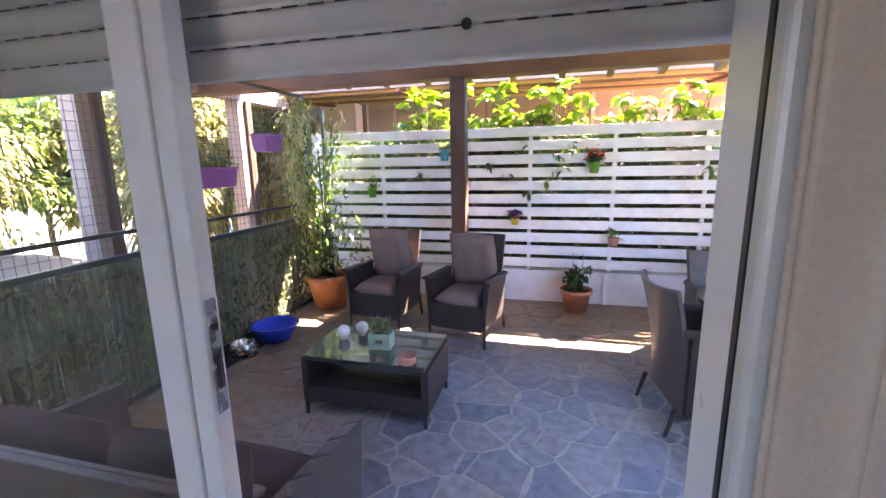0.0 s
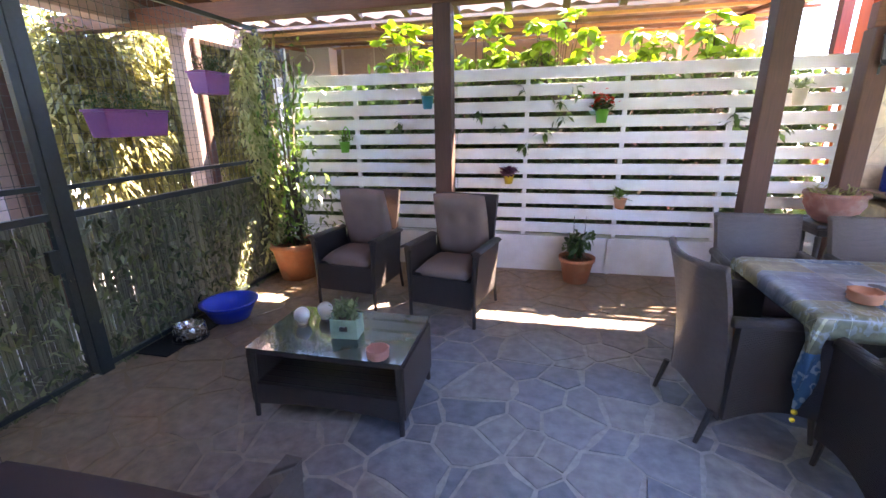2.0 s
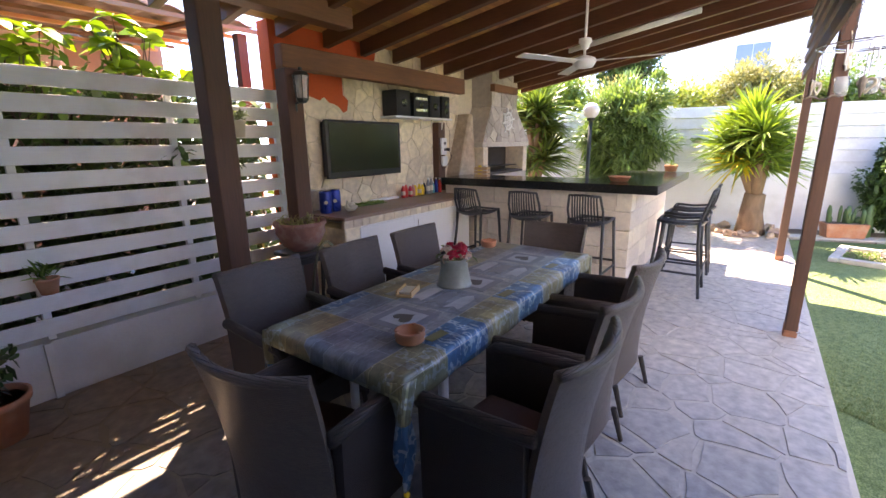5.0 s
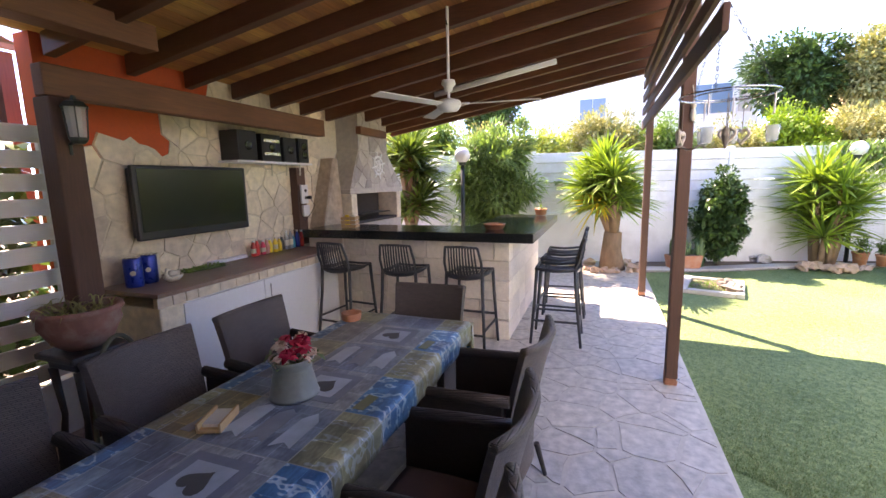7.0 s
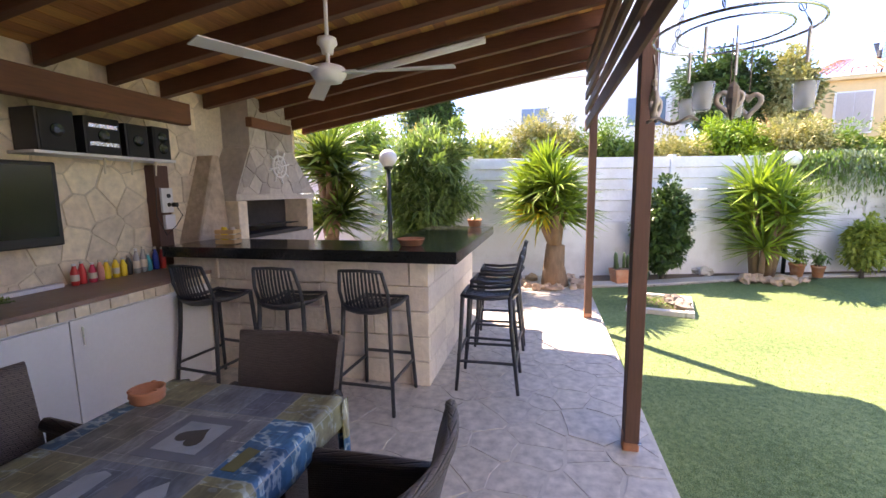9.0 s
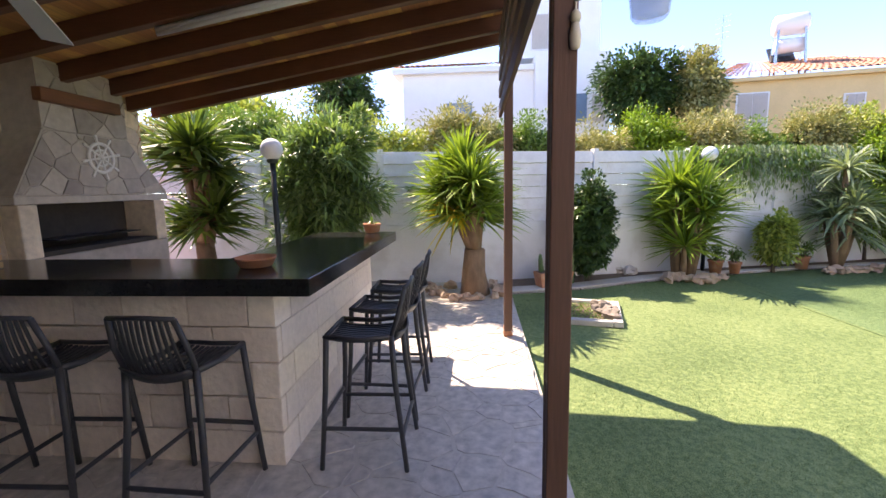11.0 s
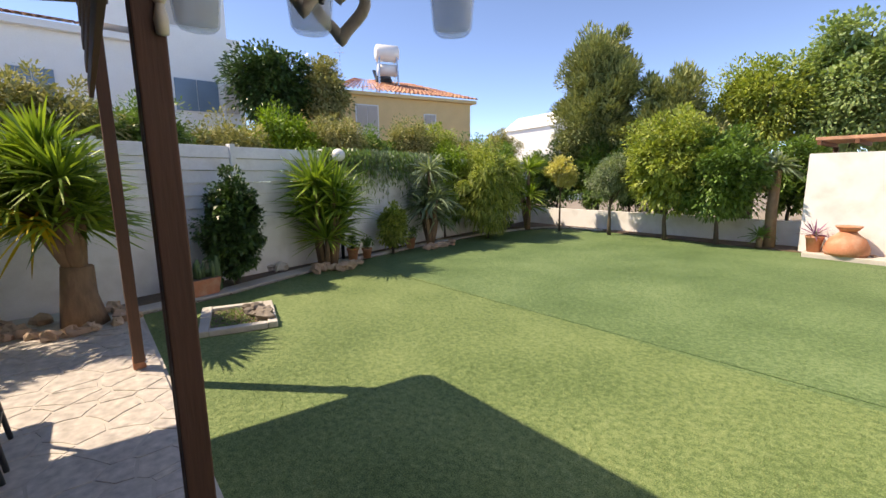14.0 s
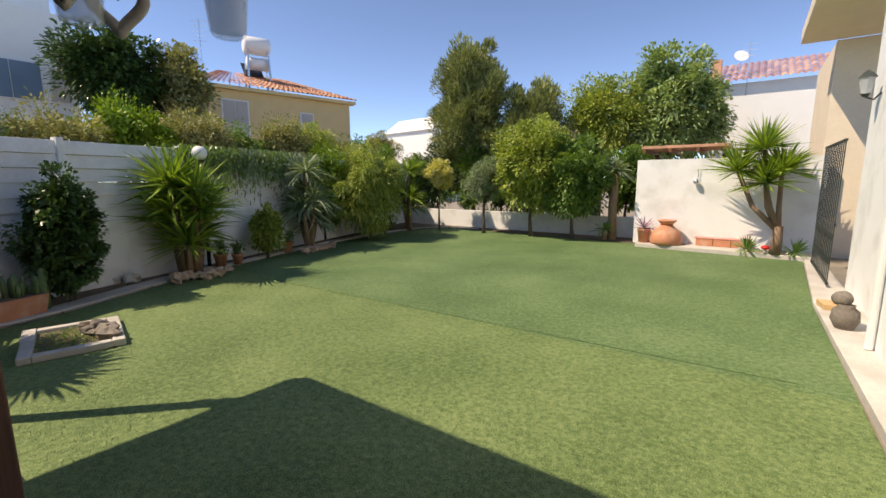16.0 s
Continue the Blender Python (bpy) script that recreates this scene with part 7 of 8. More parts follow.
rg = np.random.default_rng(90)
for i, (x, y, h, m, w) in enumerate(((-7.4, 0.4, 3.6, "leaf_hedge", 1.2), (-7.6, 2.6, 3.9, "leaf_citrus", 1.3), (-7.2, 4.6, 3.7, "leaf_mid", 1.1), (-6.6, 6.4, 3.8, "leaf_hedge", 1.2), (-7.6, 8.4, 4.2, "leaf_mid", 1.4), (-5.6, 7.6, 3.4, "leaf_citrus", 0.9), (-8.0, -2.0, 3.8, "leaf_mid", 1.3), (-10.5, 3.5, 5.0, "leaf_mid", 1.9), (-10.5, 7.5, 5.4, "leaf_hedge", 1.9), (-10.5, -0.5, 5.0, "leaf_citrus", 1.9))):
    tree("driveway_shrub", "tall leafy shrub with thin bare stems beyond the driveway", (x, y, -0.15), h * 0.45, 0.05, h * 0.60, (w * 0.85, w, h * 0.38), m, 3200, 0.12, 0.05, 100 + i, 0.28, 70, group="shrubs along the driveway", category="shrub", count=16, hollow=0.25)
for i, (x, y, h, m, w) in enumerate(((-5.0, 4.6, 3.1, "leaf_dry", 0.75), (-5.1, 5.7, 3.3, "leaf_hedge", 0.8), (-4.9, 6.8, 3.3, "leaf_dry", 0.75), (-4.0, 6.3, 3.1, "leaf_dry", 0.6), (-7.0, 1.5, 3.2, "leaf_dry", 0.95), (-7.0, 3.4, 3.4, "leaf_hedge", 0.95), (-7.1, -0.5, 3.3, "leaf_dry", 0.95), (-6.9, 5.2, 3.5, "leaf_dry", 0.9))):
    tree("driveway_hedge", "dense hanging hedge of thin canes and small leaves by the driveway", (x, y, -0.15), h * 0.5, 0.04, h * 0.58, (w * 0.7, w, h * 0.42), m, 5200, 0.11, 0.035, 160 + i, 0.22, 90, group="hedge along the driveway", category="hedge", count=16, hollow=0.2, droop=0.8, shape="strap")
wb = setting("boundary_wall", B((-12.6, -12, -0.2), (-12.4, 22, 2.3)), "house_white", "white boundary wall beyond the driveway")

# ---- garden wall ----
gw = thing("garden_wall", "white garden wall with louvred cast panels between slim posts", "garden wall", (0, 0, 0))
ux = Vector((0.255, -1, 0)).normalized()
nx_ = Vector((-1, -0.255, 0)).normalized()
rz_wall = math.degrees(math.atan2(ux.y, ux.x))
start = Vector((garden_wall_x(6.79), 6.79, 0))
gw.matrix_basis = Matrix.Translation(start) @ pose(0, 0, 0, 0, 0, rz_wall)
span, count = 1.93, 10
part("base_wall", B((0, 0.0, -0.2), (span * count, 0.22, 0.93)), "white_wall", gw)
for i in range(count + 1):
    part("post", B((i * span - 0.045, 0.02, 0.932), (i * span + 0.045, 0.16, 2.2)), "fence_panel", gw, bevel=0.005)
for i in range(count):
    for k in range(6):
        x0, x1 = i * span + 0.047, (i + 1) * span - 0.047
        z0 = 0.935 + k * 0.205
        bm = bmesh.new()
        vs = [bm.verts.new(p) for p in ((x0, 0.045, z0), (x1, 0.045, z0), (x1, 0.075, z0 + 0.2), (x0, 0.075, z0 + 0.2), (x0, 0.12, z0), (x1, 0.12, z0), (x1, 0.12, z0 + 0.2), (x0, 0.12, z0 + 0.2))]
        for f in ((0, 1, 2, 3), (5, 4, 7, 6), (4, 5, 1, 0), (3, 2, 6, 7), (4, 0, 3, 7), (1, 5, 6, 2)):
            bm.faces.new([vs[q] for q in f])
        part("panel_board", bm, "fence_panel", gw, bevel=0.006)


def wall_pos(y, off, z=0.0):
    """A point off metres before the garden wall at the plan's y."""
    return (garden_wall_x(y) - off * 0.97, y - off * 0.247, z)


for y, z, m in ((1.15, 1.22, "cream"), (-0.75, 1.13, "turq"), (-2.0, 1.42, "turq")) + ((2.55, 1.4, "cream"),):
    p = wall_pos(y, 0.1, z)
    t = thing("wall_pot", ("turquoise" if m == "turq" else "cream") + " pot with a small plant on the garden wall", "flower pot", p, 0, "pots on the garden wall")
    part("pot", lathe(bmesh.new(), [(0.06, 0), (0.075, 0.13), (0.08, 0.14)], seg=18), m, t, smooth=True)
    rg = np.random.default_rng(int(z * 100))
    n = 40
    leaf_mesh("foliage", np.stack([rg.normal(0, 0.04, n), rg.normal(0, 0.05, n), np.full(n, 0.14)], 1), rg.normal(0, 0.8, (n, 3)) + np.array([0, 0, 0.8]), 0.13, 0.03, "leaf_mid", t, 2, 0.5, seed=5)

# ---- plants of the garden ----
def ring_heads(k, r, z, seed, dz=0.25):
    rr = random.Random(seed)
    return [(r * math.cos(2 * math.pi * i / k + rr.random()) * rr.uniform(0.5, 1), r * math.sin(2 * math.pi * i / k + rr.random()) * rr.uniform(0.5, 1), z + rr.uniform(-dz, dz)) for i in range(k)]


hy = [(h[0], h[1] + 0.16, h[2] + 0.08) for h in ring_heads(10, 0.36, 1.25, 3, 0.38) + [(0.02, 0, 1.78), (0.1, 0.1, 1.55)]]
yucca("yucca_tree", "large yucca with a thick sawn trunk ringed by rocks", (8.85, 1.5, -0.01), hy, [([(0, 0, 0), (0.0, 0.02, 0.35), (-0.02, 0, 0.68)], [0.23, 0.17, 0.15])] + [([(0, 0, 0.6), (h[0] * 0.6, h[1] * 0.6, 1.1), h], [0.09, 0.06, 0.04]) for h in hy], 0.76, 0.038, 165, 201, droop=0.2, yellow=(-0.25, 0.28, 1.2))
hy = ring_heads(9, 0.25, 1.6, 13, 0.65) + [(0, 0, 2.25), (0.1, 0, 1.2)]
yucca("yucca_tree", "tall dark yucca standing beside the stone bar", (8.0, 5.05, -0.1), hy, [([(0, 0, 0), (0.03, 0, 0.5), (0, 0, 1.0)], [0.17, 0.13, 0.11])] + [([(0, 0, 0.8), (h[0] * 0.5, h[1] * 0.5, h[2] * 0.75), h], [0.07, 0.05, 0.03]) for h in hy], 0.74, 0.05, 115, 211, "leaf_yucca_dark", droop=0.25)
hy = ring_heads(9, 0.36, 1.0, 23, 0.5) + [(0.1, 0.1, 1.55), (-0.1, 0.2, 1.6), (0.1, -0.2, 0.7)]
yucca("yucca_clump", "clump of spiky yuccas in a rock-edged bed", wall_pos(-2.05, 0.55, -0.1), hy, [([(h[0] * 0.5, h[1] * 0.5, 0), (h[0] * 0.8, h[1] * 0.8, h[2] * 0.5), h], [0.06, 0.05, 0.03]) for h in hy], 0.84, 0.048, 95, 221, "leaf_yucca", droop=0.12)
hy = ring_heads(5, 0.3, 0.9, 33, 0.3) + [(0.0, 0.0, 1.85), (0.15, -0.1, 1.35)]
yucca("yucca_clump", "tall yucca with hanging dry leaves against the garden wall", wall_pos(-5.2, 0.6, -0.1), hy, [([(0, 0, 0), (h[0] * 0.6, h[1] * 0.6, h[2] * 0.5), h], [0.09, 0.06, 0.04]) for h in hy], 0.82, 0.045, 105, 231, "leaf_grey", droop=0.4)
hy = ring_heads(4, 0.3, 1.5, 43, 0.35) + [(0.0, 0.0, 2.1)]
yucca("yucca_clump", "yucca at the back corner of the lawn", (12.6, -9.3, -0.1), hy, [([(0, 0, 0), (h[0] * 0.6, h[1] * 0.6, h[2] * 0.5), h], [0.09, 0.06, 0.04]) for h in hy], 0.85, 0.05, 110, 241, droop=0.3)
hy = [(0.05, 0.05, 1.75), (0.38, -0.05, 2.2), (0.3, 0.1, 1.5), (0.8, 0.1, 1.75)]
yucca("yucca_tree", "branched spiky yucca against the white garden wall", (1.95, -10.1, -0.05), hy, [([(0, 0, 0), (0.0, 0, 0.6)], [0.11, 0.09])] + [([(0, 0, 0.5), (h[0] * 0.6, h[1] * 0.6, 1.0), h], [0.06, 0.05, 0.04]) for h in hy], 0.78, 0.038, 210, 251, "leaf_yucca", droop=0.1)
hy = [(0, 0, 1.85)]
yucca("fan_palm", "small fan palm before the low white wall", (5.5, -10.95, -0.1), hy, [([(0, 0, 0), (0.03, 0, 0.9), (0, 0, 1.8)], [0.12, 0.11, 0.09])], 0.62, 0.06, 110, 261, "leaf_grey", droop=0.4)
yucca("fan_palm", "low fan palm at the foot of the taller palm", (5.65, -10.75, -0.1), [(0, 0, 0.25)], [([(0, 0, 0), (0, 0, 0.25)], [0.07, 0.06])], 0.42, 0.05, 50, 265, "leaf_mid", droop=0.3)

tree("oleander", "tall oleander bush with narrow leaves against the garden wall", (8.95, 3.75, -0.1), 0.9, 0.05, 1.7, (0.78, 0.95, 1.30), "leaf_oleander", 12500, 0.15, 0.026, 301, 0.26, 60, category="shrub", count=22, hollow=0.15, shape="strap")
tree("round_shrub", "dense rounded dark-leaved shrub by the kerb", (10.12, -0.42, -0.1), 0.7, 0.035, 0.98, (0.44, 0.50, 0.93), "leaf_dark", 11000, 0.065, 0.042, 311, 0.12, 120, category="shrub", count=14, hollow=0.45)
tree("round_shrub", "small bright green rounded shrub by the kerb", wall_pos(-3.9, 0.55, -0.1), 0.4, 0.03, 0.60, (0.30, 0.33, 0.5), "leaf_citrus", 4200, 0.085, 0.05, 312, 0.14, 60, category="shrub", count=10, hollow=0.45)
tree("bamboo_clump", "feathery bright green bamboo clump over the kerb", (11.35, -7.5, -0.1), 1.0, 0.03, 1.45, (0.85, 1.15, 1.3), "leaf_citrus", 15000, 0.15, 0.026, 321, 0.3, 70, category="bamboo", count=26, hollow=0.15, shape="strap", droop=0.5)
tree("bamboo_clump", "pale feathery shrub against the garden wall", (12.2, -6.6, -0.1), 1.0, 0.03, 1.6, (0.7, 0.9, 1.2), "leaf_lime", 8000, 0.12, 0.028, 322, 0.3, 60, category="bamboo", count=16, hollow=0.2, shape="strap", droop=0.5)
tree("standard_tree", "small golden-leaved standard tree on a thin pale trunk", (10.9, -10.3, -0.1), 1.5, 0.03, 1.85, (0.5, 0.5, 0.45), "leaf_gold", 5000, 0.07, 0.04, 331, 0.16, 50, count=10)
tree("standard_tree", "small golden-leaved standard tree on a thin pale trunk", (11.7, -8.5, -0.1), 1.3, 0.03, 1.65, (0.42, 0.42, 0.42), "leaf_hedge", 1800, 0.07, 0.035, 332, 0.16, 40, count=10)
tree("olive_tree", "grey-green olive tree clipped to a ball", (9.3, -10.5, -0.1), 1.1, 0.05, 1.65, (0.68, 0.68, 0.68), "leaf_grey", 8000, 0.065, 0.026, 341, 0.18, 80, count=12)
tree("lemon_tree", "broad lemon tree with yellow-green leaves", (7.75, -10.6, -0.1), 1.0, 0.055, 2.0, (1.4, 1.2, 1.3), "leaf_citrus", 19000, 0.11, 0.055, 351, 0.28, 130, count=14, hollow=0.35)
tree("lemon_tree", "broad orange tree with dark green leaves", (6.55, -10.75, -0.1), 0.9, 0.055, 1.75, (1.15, 1.0, 1.25), "leaf_mid", 14000, 0.11, 0.055, 352, 0.26, 100, count=14, hollow=0.35)
tree("cypress_tree", "tall bushy cypress behind the garden", (11.75, -13.6, -0.2), 4.4, 0.22, 4.0, (1.55, 1.4, 3.15), "leaf_cypress", 44000, 0.15, 0.055, 361, 0.42, 150, count=18, hollow=0.4, droop=-0.3)
tree("cypress_tree", "second darker cypress behind the garden", (9.6, -14.6, -0.2), 3.4, 0.2, 3.0, (1.5, 1.5, 2.4), "leaf_cypress", 26000, 0.16, 0.055, 362, 0.42, 110, count=14, hollow=0.4, droop=-0.3)
tree("garden_tree", "large green tree behind the low wall", (5.4, -17.8, -0.2), 3.4, 0.2, 4.4, (2.1, 1.8, 2.2), "leaf_pale", 24000, 0.17, 0.09, 371, 0.5, 140, count=18, hollow=0.35)
tree("garden_tree", "yellow-green tree behind the low wall", (7.6, -16.6, -0.2), 2.6, 0.16, 3.9, (1.7, 1.5, 1.8), "leaf_citrus", 14000, 0.15, 0.06, 372, 0.45, 110, count=14, hollow=0.35)
tree("garden_tree", "dark evergreen tree between the neighbouring houses", (18.6, -4.1, 0.0), 3.2, 0.2, 4.7, (1.2, 1.35, 1.5), "leaf_dark", 12000, 0.16, 0.09, 373, 0.38, 110, count=14, hollow=0.4)
tree("garden_tree", "pale-tipped tree beside the yellow house", (18.4, -6.0, 0.0), 3.0, 0.2, 4.6, (0.9, 0.85, 1.3), "leaf_hedge", 7000, 0.15, 0.08, 374, 0.35, 80, count=12, hollow=0.4)
tree("garden_tree", "tall tree behind the garden wall near the bar", (13.5, 7.5, 0.0), 2.6, 0.16, 3.0, (2.2, 1.8, 1.5), "leaf_citrus", 9000, 0.15, 0.05, 375, 0.45, 100, count=14, hollow=0.3)
tree("garden_tree", "white-flowering tree beside the white house", (18.5, 6.2, 0.0), 3.6, 0.16, 4.6, (1.4, 1.4, 1.6), "leaf_dark", 6000, 0.15, 0.09, 376, 0.4, 90, count=14, hollow=0.4)

for i, (x, m) in enumerate(((5.6, "leaf_mid"), (7.0, "leaf_hedge"), (8.4, "leaf_mid"), (9.8, "leaf_dark"), (11.2, "leaf_mid"), (12.6, "leaf_dark"), (13.9, "leaf_mid"))):
    tree("back_shrub", "dense green shrub behind the low white wall", (x, -12.9 + 0.3 * (i % 2), -0.2), 1.3, 0.05, 1.75, (0.85, 0.6, 1.25), m, 5200, 0.12, 0.055, 380 + i, 0.28, 60, group="shrubs behind the low wall", category="shrub", count=12, hollow=0.2)
tree("corner_shrub", "tall green shrub in the corner of the lawn", (12.75, -9.6, -0.1), 1.0, 0.05, 1.55, (0.75, 0.75, 1.35), "leaf_mid", 8000, 0.13, 0.05, 395, 0.26, 70, category="shrub", count=14, hollow=0.2)
hy = [(0.0, 0.0, 1.9), (0.25, 0.1, 1.4), (-0.2, 0.15, 1.1), (0.1, -0.2, 0.7)]
yucca("yucca_clump", "tall yucca with bare stems at the corner of the lawn", (11.75, -9.75, -0.1), hy, [([(0, 0, 0), (h[0] * 0.6, h[1] * 0.6, h[2] * 0.5), h], [0.09, 0.06, 0.04]) for h in hy], 0.8, 0.05, 110, 245, droop=0.25)

# hedge plants in a row just over the garden wall
mixh = ("leaf_hedge", "leaf_mid", "leaf_hedge", "leaf_citrus", "leaf_hedge", "leaf_mid", "leaf_hedge", "leaf_lime")
for i in range(15):
    y = 6.6 - i * 1.28
    p = wall_pos(y, -0.95 - 0.25 * (i % 2), -0.2)
    h = 2.85 + 0.25 * math.sin(i * 1.9) + (0.15 if i < 9 else 0.35)
    tree("wall_hedge_shrub", "loose sun-bleached hedge shrub growing over the garden wall", p, h * 0.55, 0.035, h * 0.82, (0.8, 0.95, 0.7), mixh[i % 8], 6500, 0.085, 0.035, 400 + i, 0.24, 60, group="hedge over the garden wall", category="hedge", count=14, hollow=0.2)
for i, y in enumerate((-2.9, -3.6, -4.4, -5.2)):
    t = thing("creeper", "green creeper hanging over the garden wall", "creeper", wall_pos(y, 0.08, 2.0), 0, "creeper on the garden wall")
    rg = np.random.default_rng(500 + i)
    n = 1100
    P = np.stack([rg.normal(-0.02, 0.07, n), rg.normal(0, 0.42, n), 0.25 - np.abs(rg.normal(0, 0.38, n))], 1)
    leaf_mesh("foliage", P, rg.normal(0, 0.8, (n, 3)) + np.array([-0.5, 0, -0.8]), 0.09, 0.03, "leaf_grey" if i % 2 else "leaf_mid", t, 2, 0.5, seed=600 + i)

# cactus trough, pots, rocks, round lamps
tr_ = thing("cactus_trough", "terracotta trough planted with cacti by the garden wall", "planter", (9.72, 0.22, -0.085), -72)
part("trough", prism(bmesh.new(), [(-0.26, -0.12), (0.26, -0.12), (0.26, 0.12), (-0.26, 0.12)], 0, 0.24, [(-0.3, -0.14), (0.3, -0.14), (0.3, 0.14), (-0.3, 0.14)]), "terracotta", tr_, bevel=0.008)
part("soil", B((-0.27, -0.11, 0.241), (0.27, 0.11, 0.246)), "earth", tr_)
rr = random.Random(17)
for i in range(13):
    x, y, h, r = rr.uniform(-0.24, 0.24), rr.uniform(-0.08, 0.08), rr.choice((0.12, 0.18, 0.25, 0.3)), rr.uniform(0.022, 0.035)
    part("cactus", tube(bmesh.new(), [(x, y, 0.23), (x * 1.02, y, 0.23 + h * 0.7), (x * 1.03, y, 0.23 + h)], [r, r * 1.1, r * 0.5], 8), "cactus", tr_, smooth=True)
tc = thing("column_cactus", "tall pale column cactus beside the rounded shrub", "cactus", (9.95, -0.12, -0.09))
for x, y, h in ((0, 0, 0.95), (0.08, 0.05, 0.7), (-0.07, 0.03, 0.55)):
    part("column", tube(bmesh.new(), [(x, y, 0), (x * 1.1, y, h * 0.5), (x * 1.2, y, h)], [0.05, 0.055, 0.03], 9), "cactus", tc, smooth=True)


def rocks(points, size, seed, m="rock", label="tan limestone rock in the edging of the bed"):
    rr = random.Random(seed)
    for i, (x, y, z) in enumerate(points):
        s = size * rr.uniform(0.65, 1.35)
        t = part("rock", ball(bmesh.new(), (0, 0, 0), s, 10, (1.25, 0.9, 0.75), 0.75, seed + i), m, None)
        t.matrix_basis = pose(x, y, z + s * 0.45, 0, 0, rr.uniform(0, 180))
        tagged(t, label, "rock", "rocks edging the beds")


rr = random.Random(3)
rocks([(8.93 + 0.42 * math.cos(a) * rr.uniform(0.85, 1.2), 1.62 + 0.55 * math.sin(a) * rr.uniform(0.85, 1.15), 0.0) for a in [k * 0.33 + 1.2 for k in range(14)]], 0.085, 31)
rocks([(8.75 + rr.uniform(-0.1, 0.5), 1.95 + rr.uniform(-0.15, 0.75), 0.0) for k in range(9)], 0.075, 91)
p0 = wall_pos(-2.05, 0.95, -0.1)
rocks([(p0[0] + 0.10 * math.cos(k) - 0.10 * abs(k - 4) * -0.15, p0[1] + 0.12 * (k - 4), -0.1) for k in range(9)], 0.09, 51)
rocks([(10.75, -1.35, -0.09), (10.9, -1.2, -0.09)], 0.14, 71, "concrete", "flat grey rock lying by the wall")
p1 = wall_pos(-5.1, 1.05, -0.1)
rocks([(p1[0] + 0.03 * k, p1[1] - 0.16 * (k - 3), -0.1) for k in range(7)], 0.09, 61)
rocks([(2.15 + 0.13 * k, -10.25 + 0.05 * (k % 2), -0.03) for k in range(-3, 4)], 0.06, 81, "concrete", "small pale rock in the corner bed")
for i, (y, off, r) in enumerate(((-2.75, 0.5, 0.13), (-3.05, 0.6, 0.11), (-4.5, 0.55, 0.13))):
    p = wall_pos(y, off, -0.09)
    potted(p, r, r * 1.9, "terracotta pot with a low plant by the garden kerb", "leaf_mid", 120, 0.12, 0.03, 700 + i, 0.3)
for nm, p in (("a", (7.95, 4.02, -0.1)), ("b", wall_pos(-2.7, 0.25, -0.1))):
    t = thing("globe_lamp", "white globe garden lamp on a black post", "garden lamp", p, 0, "globe lamps")
    part("post", tube(bmesh.new(), [(0, 0, 0), (0, 0, 2.02)], 0.035, 12), "metal_dark", t, smooth=True)
    part("collar", lathe(bmesh.new(), [(0.06, 2.0), (0.07, 2.04), (0.05, 2.06)], seg=16), "metal_dark", t)
    part("globe", ball(bmesh.new(), (0, 0, 2.17), 0.135, 24), "ball", t, smooth=True)

# shallow stone pond bed in the lawn
pd = thing("stone_basin", "low square stone-edged bed with gravel and moss in the lawn", "stone bed", (8.28, 0.03, -0.135), -14)
for a, b in (((-0.52, -0.42, 0), (-0.02, -0.31, 0.075)), ((-0.015, -0.425, 0), (0.52, -0.31, 0.068)), ((-0.52, 0.31, 0), (0.05, 0.42, 0.07)), ((0.055, 0.31, 0), (0.52, 0.43, 0.078)), ((-0.525, -0.308, 0), (-0.42, 0.308, 0.072)), ((0.42, -0.308, 0), (0.525, 0.308, 0.07))):
    part("edge_stone", B(a, b), "concrete", pd, bevel=0.012)
part("bottom", B((-0.419, -0.309, -0.02), (0.419, 0.309, 0.03)), "earth", pd)
rg = np.random.default_rng(9)
n = 900
leaf_mesh("moss", np.stack([rg.uniform(-0.4, 0.4, n), rg.uniform(-0.30, 0.30, n), np.full(n, 0.03)], 1), rg.normal(0, 0.6, (n, 3)) + np.array([0, 0, 0.7]), 0.06, 0.012, "leaf_mid", pd, 2, 0.4, seed=4)
tagged(bpy.data.objects["moss"], "", "", "", "stuff")
rocks([(8.35, -0.18, -0.10), (8.1, -0.22, -0.10), (7.95, -0.2, -0.10), (8.5, -0.15, -0.1), (8.2, -0.12, -0.1)], 0.08, 95, "driftwood", "grey driftwood lump in the stone bed")

# ---- far end: low wall, white wall with the clay fountain, gate ----
wall("low_wall", (4.95, -11.75, -0.2), (13.45, -11.58, 0.47), label="low white wall behind the fruit trees")
wall("white_end_wall", (1.2, -10.98, -0.2), (4.93, -10.8, 2.02), label="white rendered end wall")
setting("end_terrace", prism(bmesh.new(), [(4.76, -10.21), (4.80, -10.78), (1.21, -10.78), (1.21, -9.98)][::-1], -0.2, -0.045), "concrete", "pale concrete ledge before the white wall", bevel=0.01)
pg = thing("tiled_canopy", "flat brown-red timber canopy behind the white wall", "canopy", (3.4, -11.9, 2.1))
part("deck", B((-0.4, -0.9, 0.20), (1.5, 0.9, 0.27)), "roof_tile", pg, bevel=0.01)
for x in (-0.35, 0.2, 0.8, 1.4):
    part("joist", B((x, -0.9, 0.11), (x + 0.07, 0.9, 0.199)), "beam", pg)
for x in (-0.3, 1.35):
    part("post", B((x, -0.8, -2.3), (x + 0.1, -0.7, 0.109)), "post", pg)
ft = thing("clay_fountain", "bulbous terracotta clay jar fountain with a dish on top", "clay fountain", (4.1, -10.45, -0.044))
part("jar", lathe(bmesh.new(), [(0.33, 0), (0.36, 0.06), (0.36, 0.16), (0.28, 0.34), (0.16, 0.44), (0.14, 0.47)], seg=36), "terracotta", ft, smooth=True)
